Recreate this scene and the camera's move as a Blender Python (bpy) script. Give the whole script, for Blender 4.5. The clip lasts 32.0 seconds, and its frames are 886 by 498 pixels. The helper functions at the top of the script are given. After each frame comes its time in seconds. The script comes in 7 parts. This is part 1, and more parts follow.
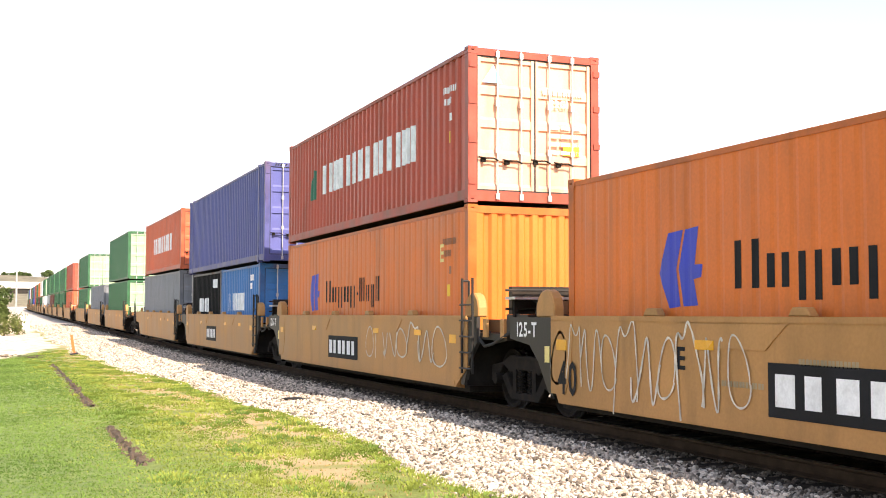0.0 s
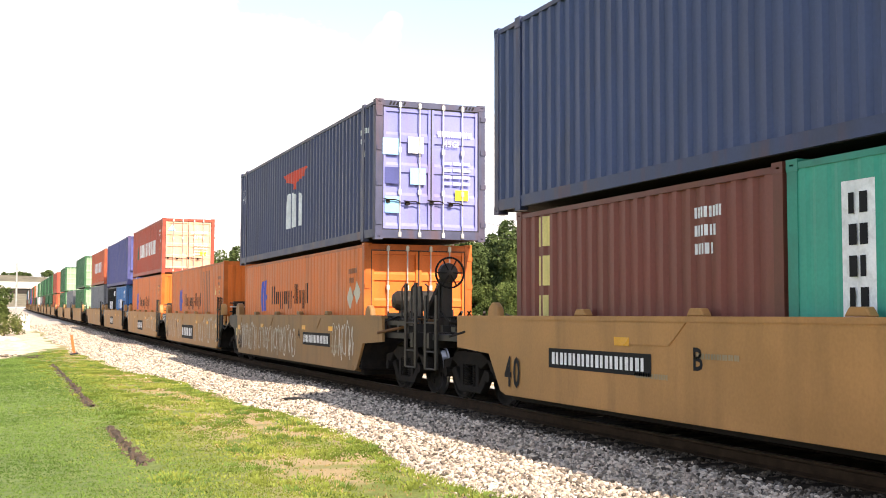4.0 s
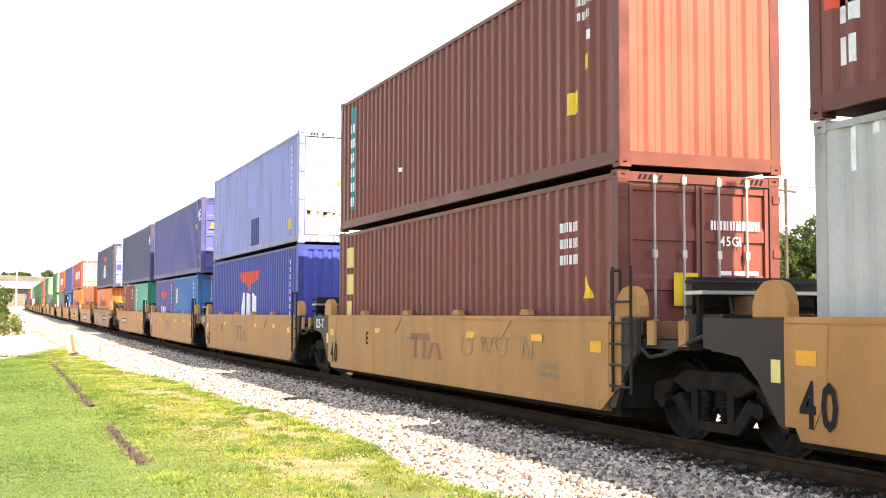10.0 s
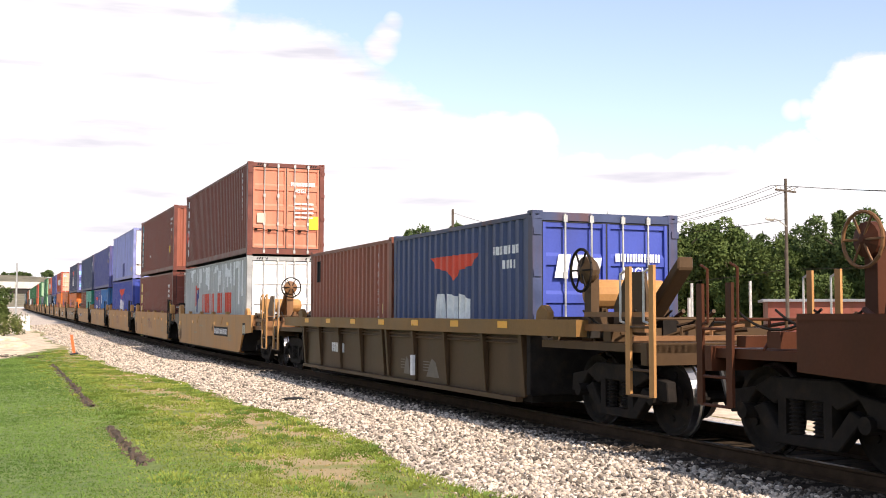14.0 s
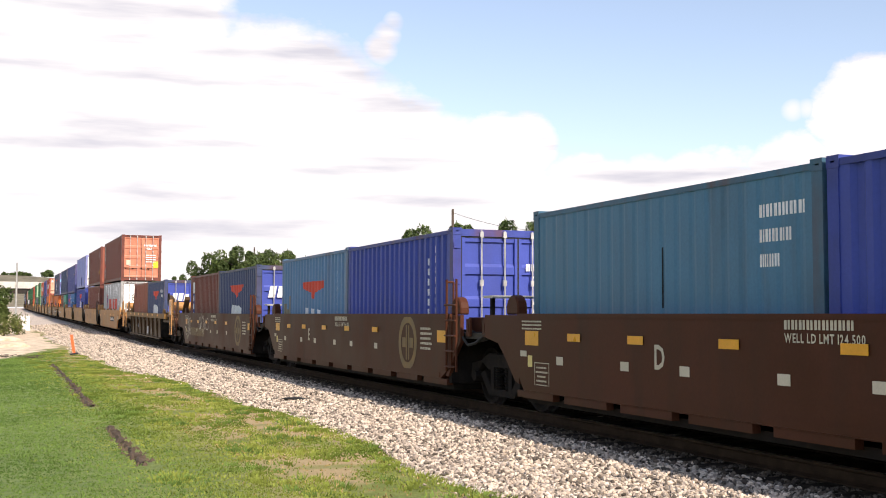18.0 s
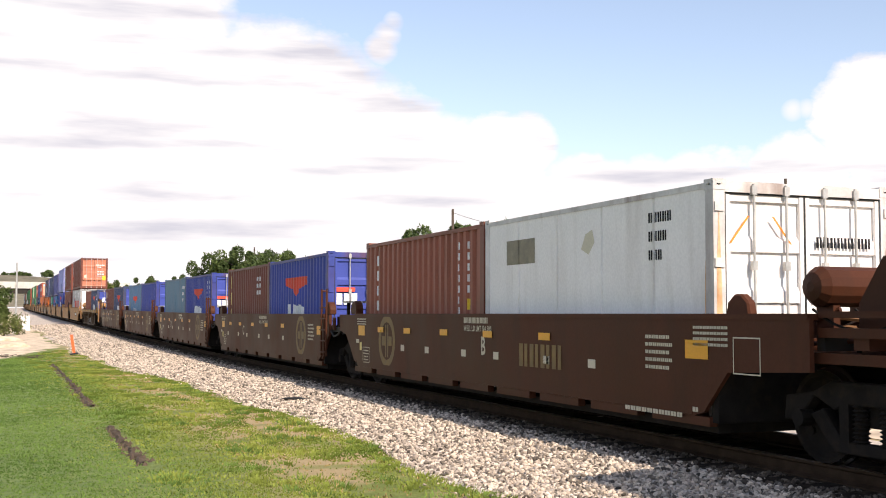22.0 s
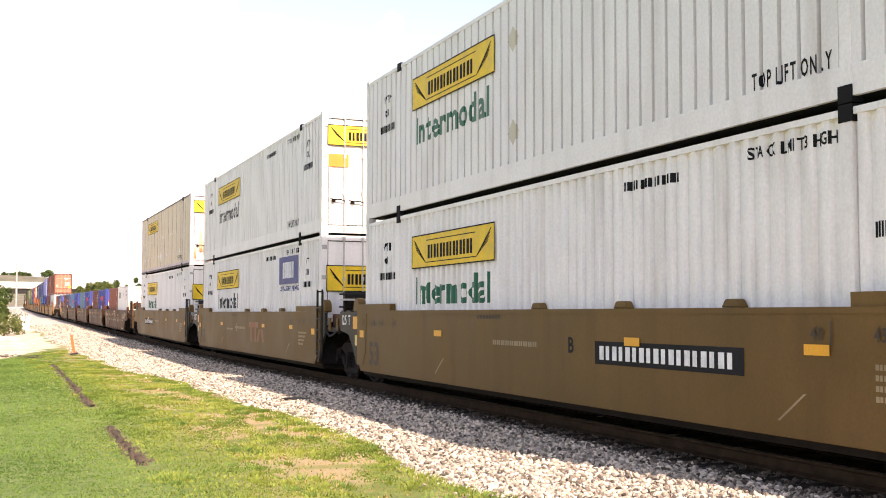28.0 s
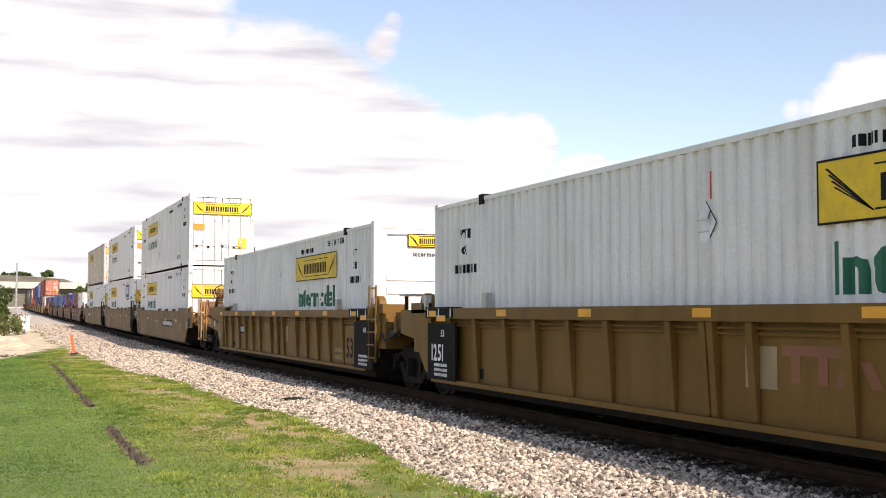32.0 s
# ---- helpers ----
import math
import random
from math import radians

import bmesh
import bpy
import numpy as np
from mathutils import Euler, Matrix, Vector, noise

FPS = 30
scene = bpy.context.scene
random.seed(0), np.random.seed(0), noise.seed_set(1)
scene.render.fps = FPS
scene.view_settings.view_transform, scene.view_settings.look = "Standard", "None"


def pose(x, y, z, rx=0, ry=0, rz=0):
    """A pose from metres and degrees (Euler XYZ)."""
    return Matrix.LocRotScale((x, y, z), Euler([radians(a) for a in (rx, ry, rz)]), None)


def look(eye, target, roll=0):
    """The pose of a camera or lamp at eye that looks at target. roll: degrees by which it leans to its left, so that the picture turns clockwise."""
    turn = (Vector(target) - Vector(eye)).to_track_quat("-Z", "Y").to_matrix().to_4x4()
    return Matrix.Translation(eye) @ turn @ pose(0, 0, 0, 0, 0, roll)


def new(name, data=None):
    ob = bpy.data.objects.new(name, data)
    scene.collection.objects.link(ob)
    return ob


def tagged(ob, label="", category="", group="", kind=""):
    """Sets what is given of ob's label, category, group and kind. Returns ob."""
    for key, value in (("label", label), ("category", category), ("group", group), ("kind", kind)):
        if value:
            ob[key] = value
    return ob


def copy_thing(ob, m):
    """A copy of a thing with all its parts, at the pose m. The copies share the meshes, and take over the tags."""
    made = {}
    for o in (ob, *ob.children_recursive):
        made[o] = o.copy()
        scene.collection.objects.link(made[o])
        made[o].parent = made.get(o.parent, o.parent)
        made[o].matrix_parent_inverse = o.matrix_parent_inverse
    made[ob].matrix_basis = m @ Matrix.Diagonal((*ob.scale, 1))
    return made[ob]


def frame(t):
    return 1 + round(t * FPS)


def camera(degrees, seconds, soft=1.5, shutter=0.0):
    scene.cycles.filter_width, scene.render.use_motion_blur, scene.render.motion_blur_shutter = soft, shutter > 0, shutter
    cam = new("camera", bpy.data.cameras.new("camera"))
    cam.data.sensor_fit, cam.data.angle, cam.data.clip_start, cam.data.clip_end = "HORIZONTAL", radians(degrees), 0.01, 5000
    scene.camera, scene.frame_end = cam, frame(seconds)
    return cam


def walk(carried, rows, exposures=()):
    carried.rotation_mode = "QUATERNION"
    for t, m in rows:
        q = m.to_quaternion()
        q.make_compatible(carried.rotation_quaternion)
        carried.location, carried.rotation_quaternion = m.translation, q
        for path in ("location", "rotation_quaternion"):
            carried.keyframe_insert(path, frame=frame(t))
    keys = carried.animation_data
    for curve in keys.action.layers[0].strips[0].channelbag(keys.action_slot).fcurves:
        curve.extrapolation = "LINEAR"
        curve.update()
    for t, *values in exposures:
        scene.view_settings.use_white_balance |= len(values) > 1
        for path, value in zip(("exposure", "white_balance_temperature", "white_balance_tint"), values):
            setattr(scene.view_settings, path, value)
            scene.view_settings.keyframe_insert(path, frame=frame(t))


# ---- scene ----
from functools import lru_cache

# ---------------------------------------------------------------- camera
EYE = (0.0, 0.0, 1.44)
HEAD, TILT, LEAN = radians(21.62), radians(3.355), 0.14
AIM = (math.sin(HEAD) * math.cos(TILT), math.cos(HEAD) * math.cos(TILT), 1.44 + math.sin(TILT))
cam = camera(43.04, 32.0, soft=1.0, shutter=0.0)
STILL = look(EYE, AIM, LEAN)
STOPS = [(0, 1.2), (1, 0.86), (2, 0.86), (3, 1.05), (4, 0.96), (6.5, 1.55), (8, 1.58), (9, 1.5), (11, 1.6), (12, 1.08), (13, 0.68), (14, 0.48), (15, 0.46), (17, 0.38), (20, 0.32), (22, 0.32),
         (23, 0.38), (24, 0.62), (26, 1.05), (28.5, 0.88), (29.3, 0.65), (30, 0.42), (32, 0.3)]
KELVIN = {t: (7600, 15) if 6 < t < 10 else (7100, 15) if t < 12.5 else (7300, 21.5) if 23 < t < 29 else (6750, 15) for t, e in STOPS}
EXPOSURES = [(t, e, *KELVIN[t]) for t, e in STOPS]
walk(cam, [(0, STILL), (32, STILL)], EXPOSURES)

# ---------------------------------------------------------------- daylight
SUN_FROM = Vector((1.45, -7.7, 6.51)).normalized()
SUN_HIGH = math.asin(SUN_FROM.z)
SUN_TURN = math.atan2(SUN_FROM.x, SUN_FROM.y)
sun = new("sun", bpy.data.lights.new("sun", "SUN"))
sun.data.energy, sun.data.angle, sun.data.color = 5.0, radians(0.55), (1.0, 0.90, 0.77)
sun.matrix_world = look(SUN_FROM * 50, (0, 0, 0))


def build_world():
    """Blue sky with a heap of white cumulus over the track's far end and thin grey bars low down."""
    w = bpy.data.worlds.new("sky")
    scene.world = w
    w.use_nodes = True
    nt = w.node_tree
    nt.nodes.clear()
    N, L = nt.nodes.new, nt.links.new
    out, bg = N("ShaderNodeOutputWorld"), N("ShaderNodeBackground")
    sky = N("ShaderNodeTexSky")
    sky.sky_type, sky.sun_disc = "NISHITA", False
    sky.sun_elevation, sky.sun_rotation = SUN_HIGH, SUN_TURN
    sky.air_density, sky.dust_density, sky.ozone_density = 1.0, 0.6, 2.0
    co = N("ShaderNodeTexCoord")
    gen = co.outputs["Generated"]

    def math_node(op, a, b=None, clamp=False):
        n = N("ShaderNodeMath")
        n.operation, n.use_clamp = op, clamp
        for i, v in enumerate((a, b)):
            if v is None:
                continue
            if isinstance(v, (int, float)):
                n.inputs[i].default_value = v
            else:
                L(v, n.inputs[i])
        return n.outputs[0]

    def dot(v):
        n = N("ShaderNodeVectorMath")
        n.operation = "DOT_PRODUCT"
        L(gen, n.inputs[0])
        n.inputs[1].default_value = v
        return n.outputs["Value"]

    def noise_at(scale, detail, rough, stretch):
        mp = N("ShaderNodeMapping")
        mp.inputs["Scale"].default_value = stretch
        mp.inputs["Location"].default_value = (0.35, 0.12, 0.0)
        L(gen, mp.inputs["Vector"])
        n = N("ShaderNodeTexNoise")
        n.inputs["Scale"].default_value, n.inputs["Detail"].default_value, n.inputs["Roughness"].default_value = scale, detail, rough
        L(mp.outputs[0], n.inputs["Vector"])
        return math_node("SUBTRACT", n.outputs["Fac"], 0.5)

    def soft(v, lo, hi):
        n = N("ShaderNodeMapRange")
        n.inputs["From Min"].default_value, n.inputs["From Max"].default_value = lo, hi
        L(v, n.inputs["Value"])
        return n.outputs[0]

    sep = N("ShaderNodeSeparateXYZ")
    L(gen, sep.inputs[0])
    east = dot((math.cos(HEAD), -math.sin(HEAD), 0))
    billow = noise_at(9.0, 9, 0.55, (1, 1, 1.5))
    wisp = noise_at(26.0, 8, 0.62, (1, 1, 1.6))
    # the bank of cloud stands higher in the west
    north = math_node("MAXIMUM", math_node("MINIMUM", math_node("MULTIPLY", dot((math.sin(HEAD), math.cos(HEAD), 0)), 1.25), 1.0), 0.2)
    high = math_node("MULTIPLY", math_node("ADD", math_node("MULTIPLY", east, -0.36), 0.18), north)
    # over the track's far end the bank is flat-topped and low, and heaps stand on it
    ahead = soft(dot((math.sin(HEAD), math.cos(HEAD), 0)), 0.86, 0.90)
    flat = math_node("MULTIPLY", math_node("SUBTRACT", 0.125, high), ahead)
    high = math_node("ADD", high, flat)
    bank = math_node("SUBTRACT", high, sep.outputs["Z"])
    dens = math_node("ADD", bank, math_node("MULTIPLY", billow, 0.22))
    cover = soft(dens, -0.006, 0.012)
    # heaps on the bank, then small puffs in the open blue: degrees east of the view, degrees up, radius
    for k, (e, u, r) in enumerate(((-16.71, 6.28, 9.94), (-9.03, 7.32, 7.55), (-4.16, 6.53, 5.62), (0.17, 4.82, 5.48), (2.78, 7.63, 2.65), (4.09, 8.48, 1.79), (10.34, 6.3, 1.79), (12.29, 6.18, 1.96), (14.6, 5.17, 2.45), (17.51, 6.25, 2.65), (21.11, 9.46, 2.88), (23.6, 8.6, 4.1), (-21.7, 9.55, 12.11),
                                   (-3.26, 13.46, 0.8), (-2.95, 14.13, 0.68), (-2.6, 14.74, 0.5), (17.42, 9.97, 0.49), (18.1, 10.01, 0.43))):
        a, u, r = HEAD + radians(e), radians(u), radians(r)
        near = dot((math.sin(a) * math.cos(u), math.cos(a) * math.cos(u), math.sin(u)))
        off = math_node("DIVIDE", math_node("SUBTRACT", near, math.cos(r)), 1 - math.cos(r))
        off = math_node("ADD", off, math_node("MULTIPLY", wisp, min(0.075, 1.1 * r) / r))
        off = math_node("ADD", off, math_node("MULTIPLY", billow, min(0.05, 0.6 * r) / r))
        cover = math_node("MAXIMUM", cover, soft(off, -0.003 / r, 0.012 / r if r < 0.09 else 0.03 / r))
    # grey undersides in flat bars
    mp2 = N("ShaderNodeMapping")
    mp2.inputs["Scale"].default_value = (2.2, 2.2, 19)
    L(gen, mp2.inputs["Vector"])
    bar = N("ShaderNodeTexNoise")
    bar.inputs["Scale"].default_value, bar.inputs["Detail"].default_value = 2.4, 5
    L(mp2.outputs[0], bar.inputs["Vector"])
    br = N("ShaderNodeMapRange")
    br.inputs["From Min"].default_value, br.inputs["From Max"].default_value = 0.52, 0.68
    L(bar.outputs["Fac"], br.inputs["Value"])
    cloud = N("ShaderNodeMix")
    cloud.data_type = "RGBA"
    cloud.inputs["A"].default_value, cloud.inputs["B"].default_value = (13.5, 13.5, 13.7, 1), (9.2, 9.4, 10.5, 1)
    L(br.outputs[0], cloud.inputs["Factor"])
    mix = N("ShaderNodeMix")
    mix.data_type = "RGBA"
    L(cover, mix.inputs["Factor"])
    gain = N("ShaderNodeVectorMath")
    gain.operation = "SCALE"
    gain.inputs["Scale"].default_value = 2.5
    pale = N("ShaderNodeHueSaturation")
    pale.inputs["Saturation"].default_value = 0.82
    L(sky.outputs[0], pale.inputs["Color"])
    L(pale.outputs[0], gain.inputs[0])
    L(gain.outputs[0], mix.inputs["A"])
    L(cloud.outputs["Result"], mix.inputs["B"])
    L(mix.outputs["Result"], bg.inputs["Color"])
    bg.inputs["Strength"].default_value = 0.062
    L(bg.outputs[0], out.inputs[0])


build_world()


# ---------------------------------------------------------------- materials
@lru_cache(None)
def mat(name, col, rough=0.55, metal=0.0, var=0.12, scale=1.5, dirt=None, amount=0.45, streak=False, bump=0.15, fine=40.0, coat=0.0, second=None, spec=0.4):
    """A weathered surface: blotches at two scales, dirt that gathers in patches or runs down in streaks, fine relief."""
    m = bpy.data.materials.new(name)
    m.use_nodes = True
    nt = m.node_tree
    N, L = nt.nodes.new, nt.links.new
    b = nt.nodes["Principled BSDF"]
    b.inputs["Metallic"].default_value = metal
    b.inputs["Coat Weight"].default_value = coat
    b.inputs["Specular IOR Level"].default_value = spec
    co, info = N("ShaderNodeTexCoord"), N("ShaderNodeObjectInfo")
    where = co.outputs["Object"]

    def noise(sc, detail=4, vec=where, stretch=None):
        if stretch:
            mp = N("ShaderNodeMapping")
            mp.inputs["Scale"].default_value = stretch
            L(vec, mp.inputs["Vector"])
            vec = mp.outputs[0]
        n = N("ShaderNodeTexNoise")
        n.inputs["Scale"].default_value, n.inputs["Detail"].default_value = sc, detail
        L(vec, n.inputs["Vector"])
        return n.outputs["Fac"]

    def mixed(fac, a, c):
        n = N("ShaderNodeMix")
        n.data_type = "RGBA"
        L(fac, n.inputs["Factor"])
        for key, v in (("A", a), ("B", c)):
            if isinstance(v, tuple):
                n.inputs[key].default_value = (*v[:3], 1)
            else:
                L(v, n.inputs[key])
        return n.outputs["Result"]

    def span(v, lo, hi, a=0.0, c=1.0):
        n = N("ShaderNodeMapRange")
        for key, x in (("From Min", lo), ("From Max", hi), ("To Min", a), ("To Max", c)):
            n.inputs[key].default_value = x
        L(v, n.inputs["Value"])
        return n.outputs[0]

    lo, hi = tuple(max(c * (1 - var), 0) for c in col), tuple(min(c * (1 + var) + 0.004, 1) for c in (second or col))
    coarse = noise(scale)
    colour = mixed(span(coarse, 0.32, 0.68), lo, hi)
    grain = noise(fine, 3)
    hsv = N("ShaderNodeHueSaturation")
    L(colour, hsv.inputs["Color"])
    add = N("ShaderNodeMath")
    add.operation = "ADD"
    L(span(grain, 0.25, 0.75, 0.93, 1.07), add.inputs[0])
    L(span(info.outputs["Random"], 0, 1, -0.03, 0.03), add.inputs[1])
    L(add.outputs[0], hsv.inputs["Value"])
    colour = hsv.outputs[0]
    if dirt:
        patch = noise(1.1, 6, stretch=(2.6, 2.6, 0.4)) if streak else noise(scale * 2.3, 7)
        second_patch = noise(0.7, 4)
        mul = N("ShaderNodeMath")
        mul.operation = "MULTIPLY"
        L(span(patch, 0.5, 0.74, 0, amount), mul.inputs[0])
        L(span(second_patch, 0.3, 0.65, 0.25, 1.0), mul.inputs[1])
        colour = mixed(mul.outputs[0], colour, dirt)
    L(colour, b.inputs["Base Color"])
    L(span(coarse, 0.3, 0.7, max(rough - 0.1, 0.05), min(rough + 0.1, 1)), b.inputs["Roughness"])
    if bump:
        bp = N("ShaderNodeBump")
        bp.inputs["Strength"].default_value, bp.inputs["Distance"].default_value = bump, 0.01
        L(grain, bp.inputs["Height"])
        L(bp.outputs[0], b.inputs["Normal"])
    return m


RUST, GRIME, DUST = (0.13, 0.05, 0.02), (0.05, 0.042, 0.036), (0.32, 0.26, 0.18)


BOX_COLOUR = {}


def paint(name, col, dirt=GRIME, amount=0.5, var=0.1, rough=0.5, scale=0.8, spec=0.3):
    return mat(name, col, rough=rough, var=var, scale=scale, dirt=dirt, amount=amount, streak=True, bump=0.08, fine=28, spec=spec)


BOX = {
    "orange": paint("orange paint", (0.68, 0.155, 0.022), RUST, 0.45),
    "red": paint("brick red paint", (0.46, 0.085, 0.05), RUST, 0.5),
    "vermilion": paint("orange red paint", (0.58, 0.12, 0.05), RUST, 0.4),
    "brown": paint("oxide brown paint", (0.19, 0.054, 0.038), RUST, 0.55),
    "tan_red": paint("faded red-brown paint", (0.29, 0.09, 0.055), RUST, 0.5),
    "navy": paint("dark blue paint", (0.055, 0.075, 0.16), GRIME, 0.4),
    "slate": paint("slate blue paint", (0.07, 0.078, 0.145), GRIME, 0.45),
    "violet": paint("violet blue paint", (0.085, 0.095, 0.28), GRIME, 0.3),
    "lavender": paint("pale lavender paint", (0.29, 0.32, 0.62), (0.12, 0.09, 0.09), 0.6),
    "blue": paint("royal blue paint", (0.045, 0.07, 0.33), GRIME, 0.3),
    "mid": paint("mid blue paint", (0.04, 0.17, 0.42), GRIME, 0.35),
    "teal": paint("faded teal blue paint", (0.06, 0.175, 0.275), GRIME, 0.5),
    "steel": paint("chalky blue paint", (0.12, 0.24, 0.40), RUST, 0.35),
    "green": paint("deep green paint", (0.035, 0.15, 0.06), GRIME, 0.35),
    "sea": paint("sea green paint", (0.03, 0.31, 0.22), GRIME, 0.35),
    "grey": paint("pale grey paint", (0.46, 0.46, 0.45), (0.16, 0.13, 0.1), 0.5),
    "mid_grey": paint("mid grey paint", (0.20, 0.21, 0.23), GRIME, 0.4),
    "white": paint("white paint", (0.82, 0.785, 0.755), (0.34, 0.27, 0.20), 0.4, var=0.05),
    "ivory": paint("dusty ivory paint", (0.66, 0.545, 0.385), (0.34, 0.24, 0.15), 0.6, var=0.08),
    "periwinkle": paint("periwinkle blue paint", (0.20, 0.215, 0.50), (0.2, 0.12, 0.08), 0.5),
    # far paler than the red sides, for overexposed sun on the doors
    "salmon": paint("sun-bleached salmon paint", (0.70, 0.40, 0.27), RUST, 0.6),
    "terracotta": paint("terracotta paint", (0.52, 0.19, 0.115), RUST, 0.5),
    "charcoal": paint("charcoal paint", (0.012, 0.012, 0.013), GRIME, 0.15, spec=0.06, rough=0.7),
}
BOX_COLOUR.update(orange=(0.68, 0.155, 0.022), red=(0.46, 0.085, 0.05), vermilion=(0.58, 0.12, 0.05), brown=(0.19, 0.054, 0.038), tan_red=(0.29, 0.09, 0.055), navy=(0.055, 0.075, 0.16), slate=(0.07, 0.078, 0.145), violet=(0.085, 0.095, 0.28), lavender=(0.29, 0.32, 0.62), blue=(0.045, 0.07, 0.33), mid=(0.04, 0.17, 0.42), teal=(0.06, 0.175, 0.275), steel=(0.12, 0.24, 0.40), green=(0.035, 0.15, 0.06), sea=(0.03, 0.31, 0.22), grey=(0.46, 0.46, 0.45), mid_grey=(0.20, 0.21, 0.23), white=(0.82, 0.785, 0.755), ivory=(0.78, 0.655, 0.68), salmon=(0.72, 0.36, 0.20), terracotta=(0.52, 0.19, 0.115), charcoal=(0.03, 0.031, 0.036))
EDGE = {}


def shaded_edge_paint(key):
    """The paint darkened for shadow lines on rails and posts, with scuffs and rust."""
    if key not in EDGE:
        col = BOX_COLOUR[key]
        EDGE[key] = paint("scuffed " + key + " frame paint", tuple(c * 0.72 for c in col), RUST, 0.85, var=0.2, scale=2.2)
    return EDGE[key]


INK = {
    "white": mat("white lettering", (0.78, 0.78, 0.78), dirt=(0.3, 0.28, 0.26), amount=0.5, scale=4),
    "black": mat("black lettering", (0.014, 0.014, 0.016), var=0.3, spec=0.12, rough=0.7),
    "blue": mat("blue emblem paint", (0.03, 0.05, 0.42)),
    "red": mat("red emblem paint", (0.66, 0.07, 0.035)),
    "yellow": mat("yellow panel paint", (0.80, 0.52, 0.02), dirt=(0.4, 0.28, 0.05), amount=0.4, scale=3),
    "cream": mat("cream lettering", (0.74, 0.60, 0.22)),
    "smudge": mat("faded grey emblem paint", (0.125, 0.105, 0.085), var=0.3, scale=5),
    "soot": mat("sooty brown stencil", (0.045, 0.03, 0.018), var=0.3),
    "slate": mat("dark slate lettering", (0.03, 0.034, 0.036)),
    "green": mat("dark green lettering", (0.015, 0.13, 0.075)),
    "indigo": mat("indigo panel paint", (0.045, 0.055, 0.20)),
    "aqua": mat("blue-green panel paint", (0.03, 0.24, 0.30)),
    "amber": mat("amber reflective tape", (0.78, 0.36, 0.02), rough=0.35),
    "cyan": mat("pale blue sticker", (0.25, 0.55, 0.85)),
    "faded": mat("faded dark red stencil", (0.24, 0.09, 0.04)),
    "sand": mat("tan emblem paint", (0.17, 0.105, 0.032), var=0.25, scale=5),
    "ghost": mat("weathered stencil paint", (0.30, 0.22, 0.12), var=0.3),
    "chalk": mat("chalky spray paint", (0.56, 0.50, 0.42), var=0.28, scale=6),
    "buff": mat("buff sticker", (0.55, 0.50, 0.38)),
    "orange": mat("orange sticker", (0.8, 0.25, 0.03)),
    "rusty": mat("rust bleeding through paint", (0.50, 0.23, 0.09), rough=0.8, var=0.35, scale=3, second=(0.66, 0.42, 0.24)),
    "drab": mat("drab patch", (0.22, 0.19, 0.13), var=0.25, scale=5),
}
CAR = {
    "yellow": paint("weathered yellow-tan car paint", (0.425, 0.215, 0.077), (0.17, 0.095, 0.045), 0.5, var=0.14, spec=0.15),
    "tan": paint("dusty tan car paint", (0.2, 0.106, 0.034), (0.11, 0.06, 0.025), 0.5, var=0.14, spec=0.15),
    "dun": paint("dirty grey-brown car paint", (0.076, 0.045, 0.023), (0.05, 0.03, 0.018), 0.7, var=0.2, spec=0.1),
    "olive": paint("dusty olive-tan car paint", (0.142, 0.08, 0.024), (0.07, 0.04, 0.016), 0.5, var=0.14, spec=0.15),
    "soiled": paint("soiled yellow-tan car paint", (0.27, 0.145, 0.058), (0.10, 0.058, 0.03), 0.7, var=0.22, spec=0.15),
    "gold": paint("golden car paint", (0.178, 0.094, 0.022), (0.08, 0.042, 0.016), 0.6, var=0.14, spec=0.15),
    "brown": paint("oxide brown car paint", (0.07, 0.023, 0.011), (0.04, 0.022, 0.014), 0.7, var=0.16, spec=0.1),
    "rust": paint("rust-stained orange-brown steel", (0.20, 0.098, 0.043), (0.07, 0.036, 0.022), 0.75, var=0.25, spec=0.15),
    "grey": paint("dark grey car paint", (0.036, 0.032, 0.028), (0.07, 0.042, 0.025), 0.5, var=0.18, spec=0.15),
    "dark": paint("sooty grey car paint", (0.026, 0.023, 0.02), (0.07, 0.04, 0.022), 0.5, var=0.2, spec=0.15),
}
IRON = mat("dark cast iron", (0.015, 0.012, 0.01), rough=0.85, var=0.3, scale=4, dirt=(0.045, 0.03, 0.018), amount=0.5, bump=0.3, spec=0.12)
TREAD = mat("polished wheel tread", (0.32, 0.31, 0.30), rough=0.3, metal=1.0, var=0.1)
STEEL = mat("galvanised bar", (0.46, 0.45, 0.43), rough=0.45, metal=0.6, var=0.15, scale=5)
# dark grey that paints shade and grime into the sheet's grooves
GROOVE_SHADE = mat("grimy joint sealant", (0.19, 0.17, 0.155), rough=0.8, var=0.25, scale=3, spec=0.1)
RUBBER = mat("black rubber", (0.02, 0.02, 0.02), rough=0.75)
RAIL_TOP = mat("worn rail steel", (0.30, 0.26, 0.23), rough=0.35, metal=0.9)
RAIL_SIDE = mat("rusty rail steel", (0.045, 0.027, 0.016), rough=0.9, var=0.3, scale=6, bump=0.3, spec=0.1)
TIE_WOOD = mat("creosoted tie wood", (0.028, 0.02, 0.014), rough=0.95, var=0.35, scale=5, bump=0.5, spec=0.1)
CONCRETE = mat("pale concrete", (0.52, 0.50, 0.46), rough=0.85, var=0.1, scale=0.4, dirt=(0.2, 0.18, 0.15), amount=0.5, streak=True)
WOOD_POLE = mat("grey weathered pole wood", (0.075, 0.058, 0.045), rough=0.9, var=0.25, scale=3)
